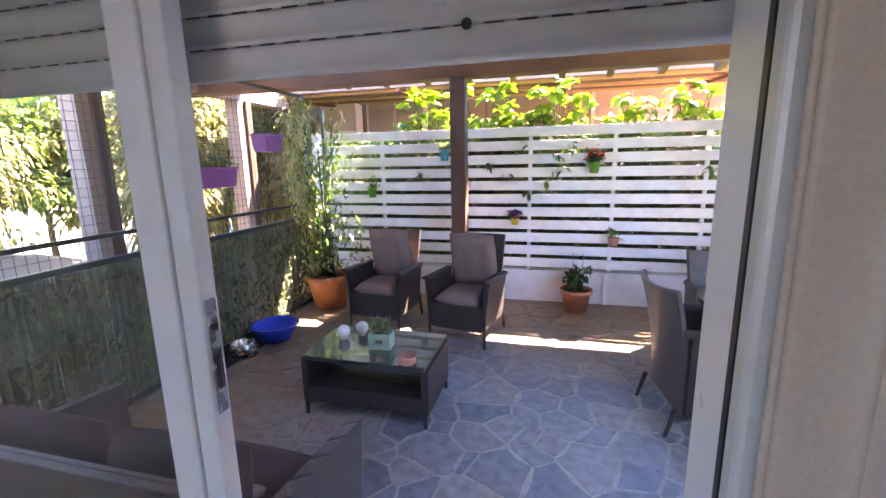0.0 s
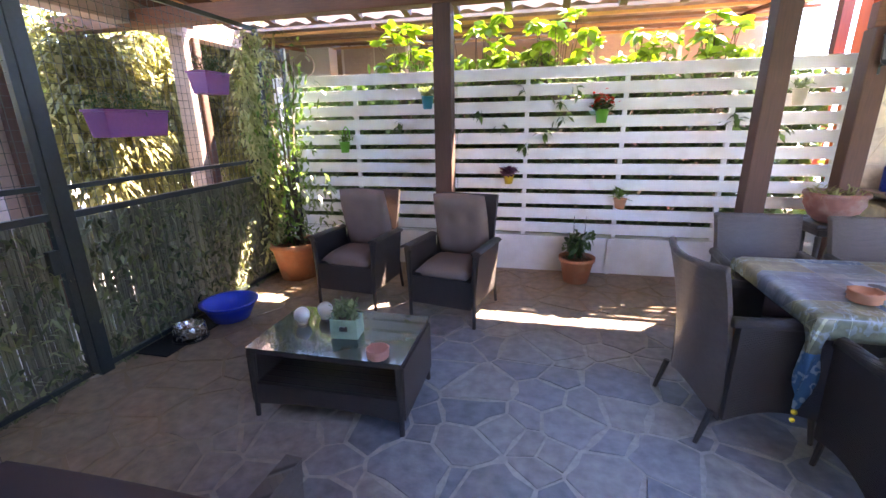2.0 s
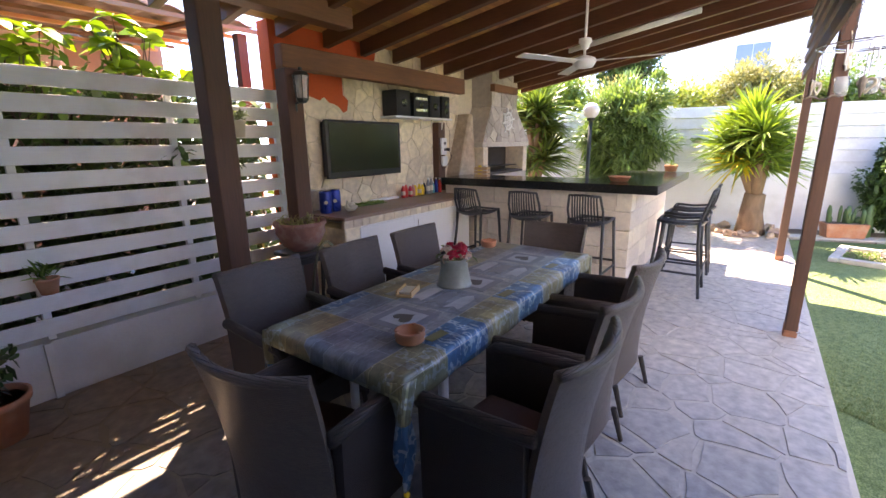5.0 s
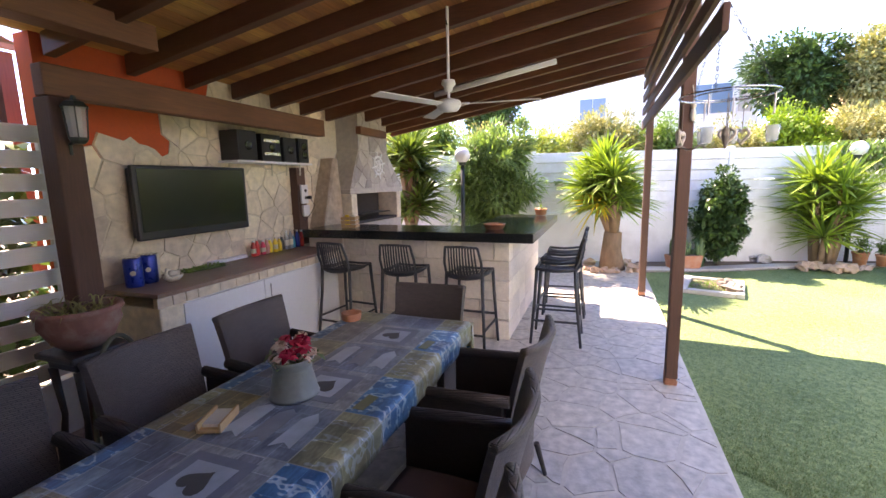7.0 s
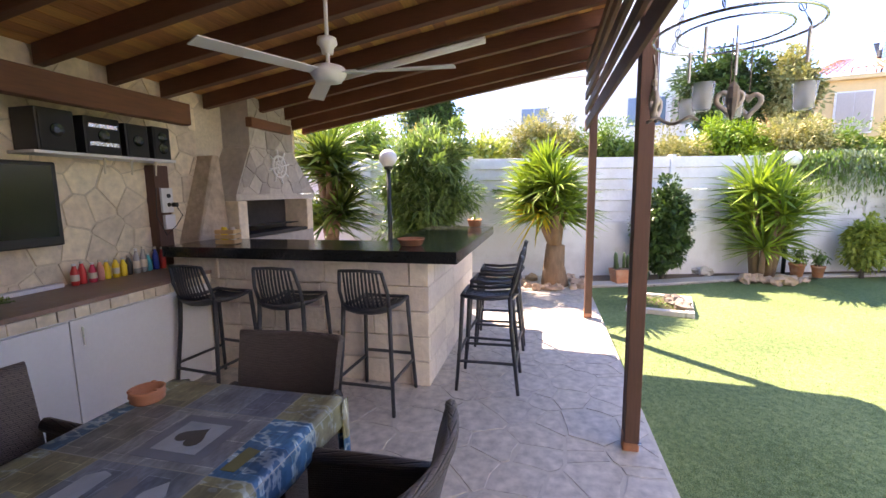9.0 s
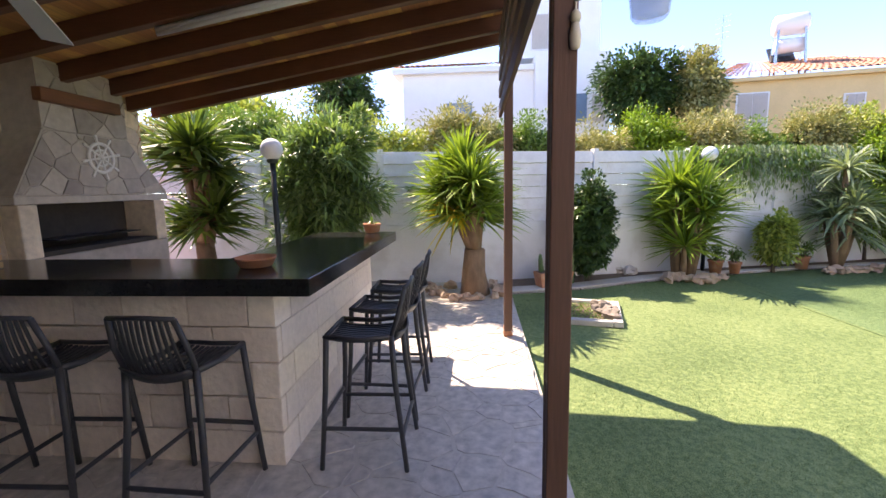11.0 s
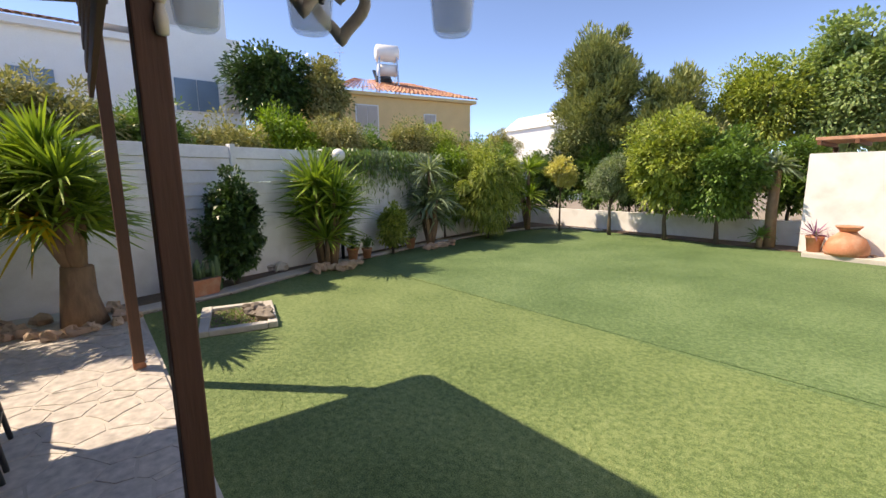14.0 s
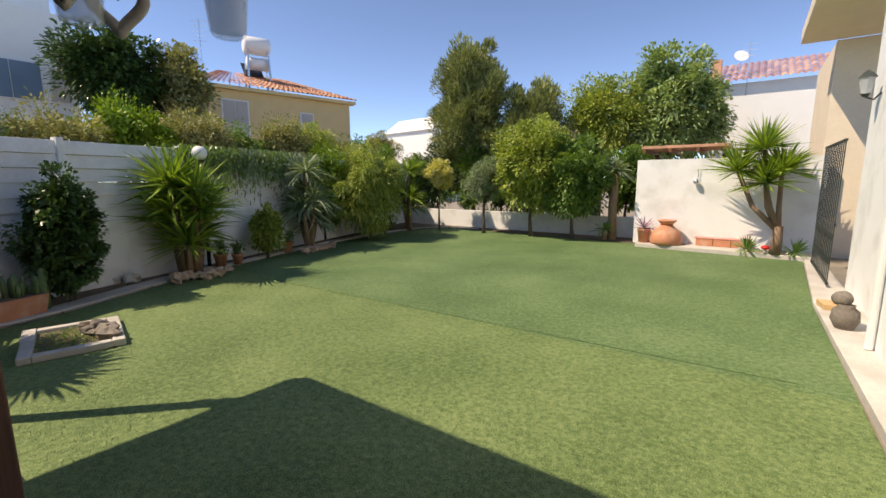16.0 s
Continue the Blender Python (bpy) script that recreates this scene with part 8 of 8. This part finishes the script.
part("dish", lathe(bmesh.new(), [(0.12, 0.471), (0.2, 0.56), (0.22, 0.59), (0.17, 0.58), (0.08, 0.52)], seg=32), "terracotta", ft, smooth=True)
rocks([(4.1 + 0.42 * math.cos(a), -10.43 + 0.30 * math.sin(a), -0.05) for a in (3.4, 3.8, 4.2, 4.6, 5.0, 5.4, 5.8)], 0.045, 99)
t = potted((4.62, -10.5, -0.044), 0.16, 0.34, "terracotta pot with a reddish spiky agave", "leaf_grey", 10, 0.1, 0.03, 710, 0.1)
P, D = rosette((0, 0, 0.36), 40, 711)
leaf_mesh("agave", P, D, 0.34, 0.035, "leaf_purple", t, 3, 0.1, seed=2, shape="blade")
lg = thing("clay_bench", "low terracotta clay ledge along the white wall", "ledge", (2.95, -10.68, -0.044))
for i in range(3):
    part("block", B((-0.55 + i * 0.36, -0.1, 0), (-0.2 + i * 0.36, 0.09, 0.17)), "terracotta", lg, bevel=0.01)
part("cap", B((-0.57, -0.118, 0.172), (0.55, 0.1, 0.20)), "terra_pink", lg, bevel=0.006)
sn = thing("wall_dipper", "grey metal dipper hung on the white wall", "wall ornament", (3.55, -10.79, 1.35))
part("handle", tube(bmesh.new(), [(0, 0.03, 0.18), (0.0, 0.04, 0.42)], 0.008, 6), "steel", sn)
part("cup", ball(bmesh.new(), (0.03, 0.08, 0.12), 0.07, 12), "steel", sn, smooth=True)
for i, x in enumerate((2.45, 1.62)):
    t = thing("aloe", "green spiky aloe in the corner bed", "plant", (x, -10.2, -0.04), 0, "aloes in the corner bed")
    P, D = rosette((0, 0, 0.03), 45, 720 + i)
    leaf_mesh("leaves", P, np.abs(D) * np.array([1, 1, 1.6]) * np.sign(D + 1e-6), 0.34, 0.04, "leaf_mid", t, 3, 0.05, seed=i, shape="blade")
mush = thing("red_mushroom", "red garden mushroom ornament with white dots", "ornament", (2.13, -10.05, -0.04))
part("stem", lathe(bmesh.new(), [(0.035, 0), (0.025, 0.10)], seg=12), "cream", mush, smooth=True)
part("cap", ball(bmesh.new(), (0, 0, 0.13), 0.08, 14, (1, 1, 0.6)), "red", mush, smooth=True)
ig = thing("iron_gate", "black wrought iron side gate with scrolls", "gate", (1.42, -8.3, -0.1))
for i in range(13):
    part("bar", tube(bmesh.new(), [(0, -1.1 + i * 0.18, 0.05), (0, -1.1 + i * 0.18, 2.2)], 0.008, 6), "metal_dark", ig)
for z in (0.06, 0.95, 2.18):
    part("rail", B((-0.015, -1.12, z), (0.015, 1.1, z + 0.035)), "metal_dark", ig)
for i in range(12):
    c = (0.0, -1.01 + i * 0.18, 0.55)
    part("scroll", tube(bmesh.new(), [(0.0, c[1] + 0.07 * math.cos(a), c[2] + 0.30 * math.sin(a) * (1 - a / 14)) for a in [k * 0.5 for k in range(14)]], 0.006, 5), "metal_dark", ig)
ln = thing("wall_lantern", "grey coach lantern on a bracket on the white house wall", "wall lantern", (1.36, -6.75, 2.75), 90)
part("cage", lathe(bmesh.new(), [(0.05, -0.1), (0.09, 0.1)], seg=6), "jar_glass", ln)
part("roof", lathe(bmesh.new(), [(0.11, 0.101), (0.05, 0.17), (0.01, 0.2)], seg=6), "metal_dark", ln)
part("base", lathe(bmesh.new(), [(0.03, -0.14), (0.055, -0.101)], seg=6), "metal_dark", ln)
part("arm", tube(bmesh.new(), [(0, 0.0, -0.14), (0, 0.09, -0.18), (0, 0.155, -0.1)], 0.012, 6), "metal_dark", ln)
part("downpipe_run", tube(bmesh.new(), [(1.405, -4.3, -0.08), (1.405, -4.3, 4.9)], 0.035, 10), "white_paint", None)
tagged(bpy.data.objects["downpipe_run"], "white round downpipe on the house wall", "downpipe")
jr = thing("clay_jars", "grey clay jar tipped on its side on another jar", "jar", (1.5, -4.98, -0.089))
part("jar", lathe(bmesh.new(), [(0.08, 0), (0.13, 0.1), (0.12, 0.2), (0.07, 0.25), (0.08, 0.27)], seg=22), "driftwood", jr, smooth=True)
o = part("tipped_jar", lathe(bmesh.new(), [(0.05, 0), (0.09, 0.08), (0.08, 0.15), (0.05, 0.19), (0.06, 0.2)], seg=20), "driftwood", jr, smooth=True)
o.matrix_basis = pose(0, 0.05, 0.34, 100, 0, 20)
bs = thing("brick_step", "loose clay bricks stacked on the path edge", "bricks", (1.5, -5.9, -0.089), 8)
for i in range(2):
    for j in range(2):
        part("brick", B((-0.12 + i * 0.125, -0.16 + j * 0.16, 0), (-0.005 + i * 0.125, -0.01 + j * 0.16, 0.07)), "pine", bs, bevel=0.006)

# the neighbour's beige gable on the right and the house beyond
bg = thing("beige_gable", "beige rendered upper storey with a deep eave", "house", (0, 0, 0))
part("wall", B((-3.5, -14.5, -0.2), (1.3, -11.1, 4.35)), "gable_beige", bg)
part("eave", prism(bmesh.new(), [(-3.5, -11.1), (1.9, -11.1), (1.9, -8.2), (-3.5, -8.2)][::1], 4.36, 4.66), "gable_beige", bg, bevel=0.02)
rh = thing("white_house", "white house with an orange tiled roof behind the garden trees", "house", (0, 0, 0))
part("wall", B((-6.0, -27.0, -0.2), (4.3, -21.0, 5.4)), "house_white", rh)
tiled_slope("roof", rh, (4.6, -20.7, 5.42), (-6.3, -20.7, 5.42), (-6.3, -23.9, 6.7), (4.6, -23.9, 6.7))
part("chimney", B((4.0, -21.6, 5.5), (4.35, -21.2, 6.5)), "roof_tile", rh)
dsh = thing("satellite_dish", "white satellite dish on the tiled roof", "satellite dish", (3.35, -21.3, 5.9))
part("mast", tube(bmesh.new(), [(0, 0, 0), (0, 0, 0.55)], 0.03, 6), "steel", dsh)
part("dish", lathe(bmesh.new(), [(0.27, 0.075), (0.15, 0.022), (0.02, 0.0)], seg=20), "white_paint", dsh).matrix_basis = pose(0, 0.03, 0.6, -60, 0, 20)

# white house across the garden wall
wh_ = thing("white_house", "white rendered two-storey house with a low tiled roof", "house", (0, 0, 0))
part("wall", B((22.5, -1.0, -0.2), (30.0, 4.75, 6.5)), "house_white", wh_)
part("wall", B((21.9, -4.1, -0.2), (29.0, -1.004, 7.05)), "house_white", wh_)
part("upper_wall", B((22.6, -3.8, 7.06), (28.0, 0.2, 9.9)), "house_white", wh_)
part("eave", B((22.2, -0.98, 6.502), (30.0, 5.15, 6.72)), "white_paint", wh_)
tiled_slope("roof", wh_, (22.15, 5.1, 6.73), (22.15, 0.25, 6.73), (25.4, 0.25, 7.6), (25.4, 4.0, 7.6))
house_window(wh_, (22.5, 2.25, 4.25), 1.15, 1.0, glass=True, rz=-90)
house_window(wh_, (21.9, -2.4, 4.2), 1.5, 1.15, glass=True, rz=-90)
house_window(wh_, (21.9, -3.6, 4.2), 0.5, 1.1, rz=-90, leaves=1)
house_window(wh_, (22.6, -1.6, 7.4), 1.4, 1.4, rz=-90)

# yellow house with the water tank
yh = thing("yellow_house", "yellow rendered house with shuttered windows and terracotta roof", "house", (21.6, -8.06, 0), -100.8)
part("wall", B((0, 0, -0.2), (7.2, 7, 5.45)), "house_yellow", yh)
part("wing", B((-0.95, 2.0, -0.2), (-0.004, 7.0, 6.1)), "house_yellow", yh)
part("eave", B((-0.2, -0.25, 5.452), (7.45, 7, 5.6)), "house_yellow", yh)
tiled_slope("roof", yh, (-0.3, -0.3, 5.62), (7.5, -0.3, 5.62), (5.2, 3.4, 6.9), (1.9, 3.4, 6.9))
house_window(yh, (1.4, 0.0, 3.55), 1.05, 1.45)
house_window(yh, (4.75, 0.0, 3.6), 0.6, 1.15)
tk = thing("water_tank", "white water tank over solar panels on the yellow house's roof", "water tank", (23.3, -11.9, 6.15), -110)
part("tank", tube(bmesh.new(), [(-0.62, 0, 2.0), (-0.55, 0, 2.0), (0.55, 0, 2.0), (0.62, 0, 2.0)], [0.3, 0.42, 0.42, 0.3], 20), "white_paint", tk, smooth=True)
part("boiler", tube(bmesh.new(), [(-0.5, 0, 1.15), (0.5, 0, 1.15)], 0.3, 18), "white_paint", tk, smooth=True)
for sx in (-1, 1):
    for sy in (-1, 1):
        part("strut", tube(bmesh.new(), [(sx * 0.55, sy * 0.4, -0.3), (sx * 0.45, sy * 0.3, 1.9)], 0.05, 6), "steel", tk)
part("solar_panel", B((-0.95, -1.15, 0.02), (-0.05, -1.10, 1.2)), "car_glass", tk).matrix_basis = pose(0.3, 0.6, -0.35, -50, 0, 0)
rl = thing("roof_railing", "rusty railing and pale parapet box on the yellow house roof", "railing", (23.0, -10.6, 5.75), -100.8)
for i in range(7):
    part("post", tube(bmesh.new(), [(-0.3 + i * 0.45, 0.2, 0), (-0.3 + i * 0.45, 0.2, 0.55)], 0.015, 5), "rust", rl)
part("rail", tube(bmesh.new(), [(-0.3, 0.2, 0.55), (2.4, 0.2, 0.55)], 0.02, 6), "rust", rl)
w2 = thing("white_house", "distant white gabled house between the trees", "house", (22.4, -25.5, 0), -100)
part("wall", prism(bmesh.new(), [(0, 0), (7, 0), (7, 6), (0, 6)], -0.2, 5.3), "house_white", w2)
bm = bmesh.new()
gv = [bm.verts.new(p) for p in ((-0.2, -0.1, 5.3), (3.2, -0.1, 5.3), (1.5, -0.1, 6.5), (-0.2, 6, 5.3), (3.2, 6, 5.3), (1.5, 6, 6.5))]
for f in ((0, 1, 2), (3, 5, 4), (0, 3, 4, 1), (1, 4, 5, 2), (2, 5, 3, 0)):
    bm.faces.new([gv[q] for q in f])
part("gable", bm, "house_white", w2)
part("upper_wall", B((3.25, 0.3, 5.302), (7, 6, 6.3)), "house_beige", w2)
for x, y, z, top in ((24.2, -9.6, 7.0, 2.6), (3.05, -21.0, 6.1, 1.5)):
    a = thing("roof_aerial", "thin television aerial on a rooftop mast", "aerial", (x, y, z - 0.6), 0, "rooftop aerials")
    part("mast", tube(bmesh.new(), [(0, 0, -0.6), (0, 0, top)], 0.02, 5), "steel", a)
    for k in range(5 if top > 2 else 3):
        part("rod", tube(bmesh.new(), [(-0.3 + k * 0.03, -0.2, top - 0.1 - k * 0.22), (0.3 - k * 0.03, 0.2, top - 0.1 - k * 0.22)], 0.01, 4), "steel", a)

# ---- the hanging ornament below the roof edge ----
ch = thing("hanging_ornament", "iron hoop with hearts, glass jars and driftwood on chains", "hanging ornament", (3.08, 1.16, 1.995))
part("hoop", tube(bmesh.new(), [(0.205 * math.cos(a), 0.205 * math.sin(a), 0) for a in [2 * math.pi * k / 36 for k in range(36)]], 0.004, 6, close=True), "steel", ch, smooth=True)
part("inner_hoop", tube(bmesh.new(), [(0.14 * math.cos(a), 0.14 * math.sin(a), 0.0) for a in [2 * math.pi * k / 30 for k in range(30)]], 0.003, 6, close=True), "steel", ch)
for k in range(3):
    a = 2 * math.pi * k / 3 + 0.6
    e = Vector((0.205 * math.cos(a), 0.205 * math.sin(a), 0))
    tp = Vector((0.0, 0.045, 0.455))
    chain = part("chain", tube(bmesh.new(), [tuple(e), tuple(e.lerp(tp, 0.5)), tuple(tp)], 0.0012, 4), "metal_dark", ch)
    for j in range(12):
        c = e.lerp(tp, (j + 0.5) / 12)
        d = (tp - e).normalized()
        s = d.orthogonal() if j % 2 else d.cross(d.orthogonal())
        part("chain_link", tube(bmesh.new(), [tuple(c + d * 0.013 * math.cos(q) + s * 0.006 * math.sin(q)) for q in [2 * math.pi * m / 8 for m in range(8)]], 0.0016, 4, close=True), "metal_dark", chain)


def heart(parent, at, s, m, rz):
    pts = []
    for k in range(30):
        a = 2 * math.pi * k / 30
        pts.append((s * 0.9 * math.sin(a) ** 3, 0, s * (0.81 * math.cos(a) - 0.31 * math.cos(2 * a) - 0.12 * math.cos(3 * a) - 0.06 * math.cos(4 * a))))
    o = part("heart", tube(bmesh.new(), pts, 0.008, 6, close=True), m, parent, smooth=True)
    o.matrix_basis = pose(*at, 0, 0, rz)


for k, (x, y, kind) in enumerate(((0.0, 0.20, "heart"), (-0.07, 0.09, "jar"), (0.09, 0.17, "heart"), (0.10, -0.05, "jar"), (-0.06, 0.01, "cone"), (0.05, -0.02, "heart"), (0.12, -0.10, "heart"), (0.0, -0.19, "jar"), (0.17, 0.06, "jar"))):
    up = -0.005 if kind == "cone" else 0.05 if kind == "jar" else 0.0
    a = math.atan2(y, x)
    part("hanger", tube(bmesh.new(), [(x, y, 0), (x, y, up - 0.145)], 0.005 if kind == "jar" else 0.002, 6), "white_paint" if kind == "jar" else "driftwood", ch)
    if kind == "heart":
        heart(ch, (x, y, -0.182), 0.037, "heart", math.degrees(a) + 90)
    elif kind == "jar":
        part("jar", lathe(bmesh.new(), [(0.020, -0.075), (0.024, -0.07), (0.031, 0.0), (0.029, 0.0), (0.022, -0.068), (0.003, -0.07)], (x, y, up - 0.20), 24), "jar_glass", ch, "clear glass tea-light jar", smooth=True)
    else:
        part("cone", lathe(bmesh.new(), [(0.002, -0.105), (0.010, -0.08), (0.017, -0.045), (0.014, -0.015), (0.004, 0.0)], (x, y, up - 0.143), 9), "driftwood", ch, "dark bark cone")
part("driftwood_curl", tube(bmesh.new(), [(-0.02 + 0.012 * math.cos(k * 0.9), 0.08 + 0.013 * k, -0.24 + 0.01 * math.sin(k * 0.9)) for k in range(12)], 0.005, 8), "driftwood", ch, "twisted driftwood curl", smooth=True)

ts = thing("hanging_tassel", "small white rope tassel hung on the timber post", "ornament", (4.18, 1.12, 2.12))
part("loop", tube(bmesh.new(), [(0.004, 0.012, 0.13), (0.0, 0.0, 0.06), (0, 0, 0.0)], 0.004, 6), "cream", ts)
part("knot", ball(bmesh.new(), (0, 0, -0.01), 0.018, 10, (1, 1, 1.3), 0.3, 4), "cream", ts, smooth=True)
part("fringe", lathe(bmesh.new(), [(0.012, -0.03), (0.02, -0.07), (0.017, -0.11), (0.004, -0.115)], seg=10), "cream", ts, smooth=True)

# seams and blades of the lawn
sm = setting("lawn_seam", prism(bmesh.new(), [(9.6, -2.85), (2.0, -3.12), (2.0, -3.128), (9.6, -2.858)][::-1], -0.136, -0.131), "leaf_dark", "thin dark seam between strips of artificial lawn")
rg = np.random.default_rng(77)
n = 90000
u = rg.random(n)
r = 0.9 + 8.5 * u ** 1.5
th = rg.uniform(-2.4, 0.35, n)
X, Y = 2.6 + r * np.cos(th), 1.3 + r * np.sin(th)
ok = (Y < 0.92) & (X > 1.75) & (Y > -9.5) & (X < 9.1 - 0.37 * (Y - 1.0) * 0.9) & ~((np.abs(X - 8.18) < 0.7) & (np.abs(Y - 0.12) < 0.75))
X, Y = X[ok], Y[ok]
n = len(X)
P = np.stack([X, Y, np.full(n, -0.136)], 1)
g = leaf_mesh("grass_blades", P, np.stack([rg.normal(0.25, 0.5, n), rg.normal(-0.15, 0.5, n), np.ones(n)], 1), rg.uniform(0.014, 0.026, n), 0.0035, "blade", None, 1, 0.0, shape="strap", seed=78)
tagged(g, "short green artificial grass blades on the lawn", "grass", "", "stuff")

# ---- stones of the floor and walls, last ----
patio_ob = bpy.data.objects["patio"]
bound = [(-3.08, 0.68), (9.28, 0.68), (9.28, 5.0), (-3.08, 5.0)]
seeds = scatter(-3.2, 9.4, 0.6, 5.1, 0.265, 12, 0.8)
rr = random.Random(19)
made = []
for (sx, sy), poly in cells(seeds, bound, 0.013, 1.6, 0.028):
    if sx > 1.5:
        poly = clip_poly(poly, 0, 1.0, 0, -1)
    if len(poly) < 3:
        continue
    pts = []
    for i, p in enumerate(poly):
        q = poly[(i + 1) % len(poly)]
        pts.append(p)
        if math.hypot(q[0] - p[0], q[1] - p[1]) > 0.17:
            k = rr.uniform(0.35, 0.65)
            off = rr.uniform(-0.0, 0.018)
            dx, dy = sx - (p[0] + q[0]) / 2, sy - (p[1] + q[1]) / 2
            d = math.hypot(dx, dy) + 1e-6
            pts.append((p[0] + (q[0] - p[0]) * k + dx / d * off, p[1] + (q[1] - p[1]) * k + dy / d * off))
    sx, sy = sum(p[0] for p in pts) / len(pts), sum(p[1] for p in pts) / len(pts)
    pts = [(p[0] + (sx - p[0]) * abs(rr.gauss(0, 0.025)), p[1] + (sy - p[1]) * abs(rr.gauss(0, 0.025))) for p in pts]
    area = abs(sum(pts[i][0] * pts[(i + 1) % len(pts)][1] - pts[(i + 1) % len(pts)][0] * pts[i][1] for i in range(len(pts)))) / 2
    if area < 0.006:
        continue
    loc = [(p[0] - sx, p[1] - sy) for p in pts]
    inner = [(x * 0.985, y * 0.985) for x, y in loc]
    h = rr.uniform(-0.0015, 0.0015)
    made.append((sx, sy, loc, inner, h))
made.sort(key=lambda q: (q[0] - 1.5) ** 2 * 0.4 + (q[1] - 2.2) ** 2)
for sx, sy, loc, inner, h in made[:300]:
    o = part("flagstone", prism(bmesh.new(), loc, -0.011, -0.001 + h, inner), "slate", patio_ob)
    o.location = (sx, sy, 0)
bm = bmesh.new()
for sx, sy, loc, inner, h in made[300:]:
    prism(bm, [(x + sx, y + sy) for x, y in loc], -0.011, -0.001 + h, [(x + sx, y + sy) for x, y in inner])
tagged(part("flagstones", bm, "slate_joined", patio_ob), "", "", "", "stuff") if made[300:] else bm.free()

tvw = bpy.data.objects["television_wall"]


def clad_limit(x):
    return 1.83 + 0.16 * (x - 2.45) + (0.28 if x > 3.3 else 0.0) + (0.6 if x > 3.75 else 0.0) + 0.08 * math.sin(x * 9)


edge = [(2.46 + 0.06 * i, min(2.60, clad_limit(2.46 + 0.06 * i) + 0.02 * math.sin(i * 2.3))) for i in range(79)]
part("mortar_bed", prism(bmesh.new(), [(2.46, 0.5), (7.14, 0.5)] + edge[::-1], 0.0, 0.006), "clad_mortar", tvw, "beige mortar bed behind the cladding").matrix_basis = pose(0, 5.1395, 0, 90, 0, 0)
seeds = scatter(2.4, 7.3, 0.8, 2.7, 0.24, 23)
for (sx, sz), poly in cells(seeds, [(2.46, 0.5), (7.18, 0.5), (7.18, 2.60), (2.46, 2.60)], 0.008, 1.0):
    if sz > clad_limit(sx) or (5.45 < sx < 6.95):
        continue
    loc = [(p[0] - sx, p[1] - sz) for p in poly]
    o = part("cladding_stone", prism(bmesh.new(), loc, 0.0, 0.010 + rr.uniform(0, 0.007), [(x * 0.96, y * 0.96) for x, y in loc]), "cladding", tvw)
    o.matrix_basis = pose(sx, 5.139, sz, 90, 0, 0)


fpo = bpy.data.objects["fireplace"]
for bound2, tilt in (([(-0.72, 1.56), (0.78, 1.56), (0.40, 2.05), (-0.41, 2.05)], True), ([(-0.42, 2.065), (0.40, 2.065), (0.40, 2.58), (-0.42, 2.58)], False)):
    seeds = scatter(-0.85, 0.85, 1.5, 2.65, 0.26, 31 + tilt)
    for (sx, sz), poly in cells(seeds, bound2, 0.005, 0.9):
        loc = [(p[0] - sx, p[1] - sz) for p in poly]
        o = part("cladding_stone", prism(bmesh.new(), loc, 0.0, 0.006 + rr.uniform(0, 0.006), [(x * 0.96, y * 0.96) for x, y in loc]), "clad_grey", fpo)
        y = (0.05 * (sz - 1.552) / 0.508) - 0.001 if tilt else 0.049
        o.matrix_basis = pose(sx, y, sz, 90 - (5.6 if tilt else 0), 0, 0)
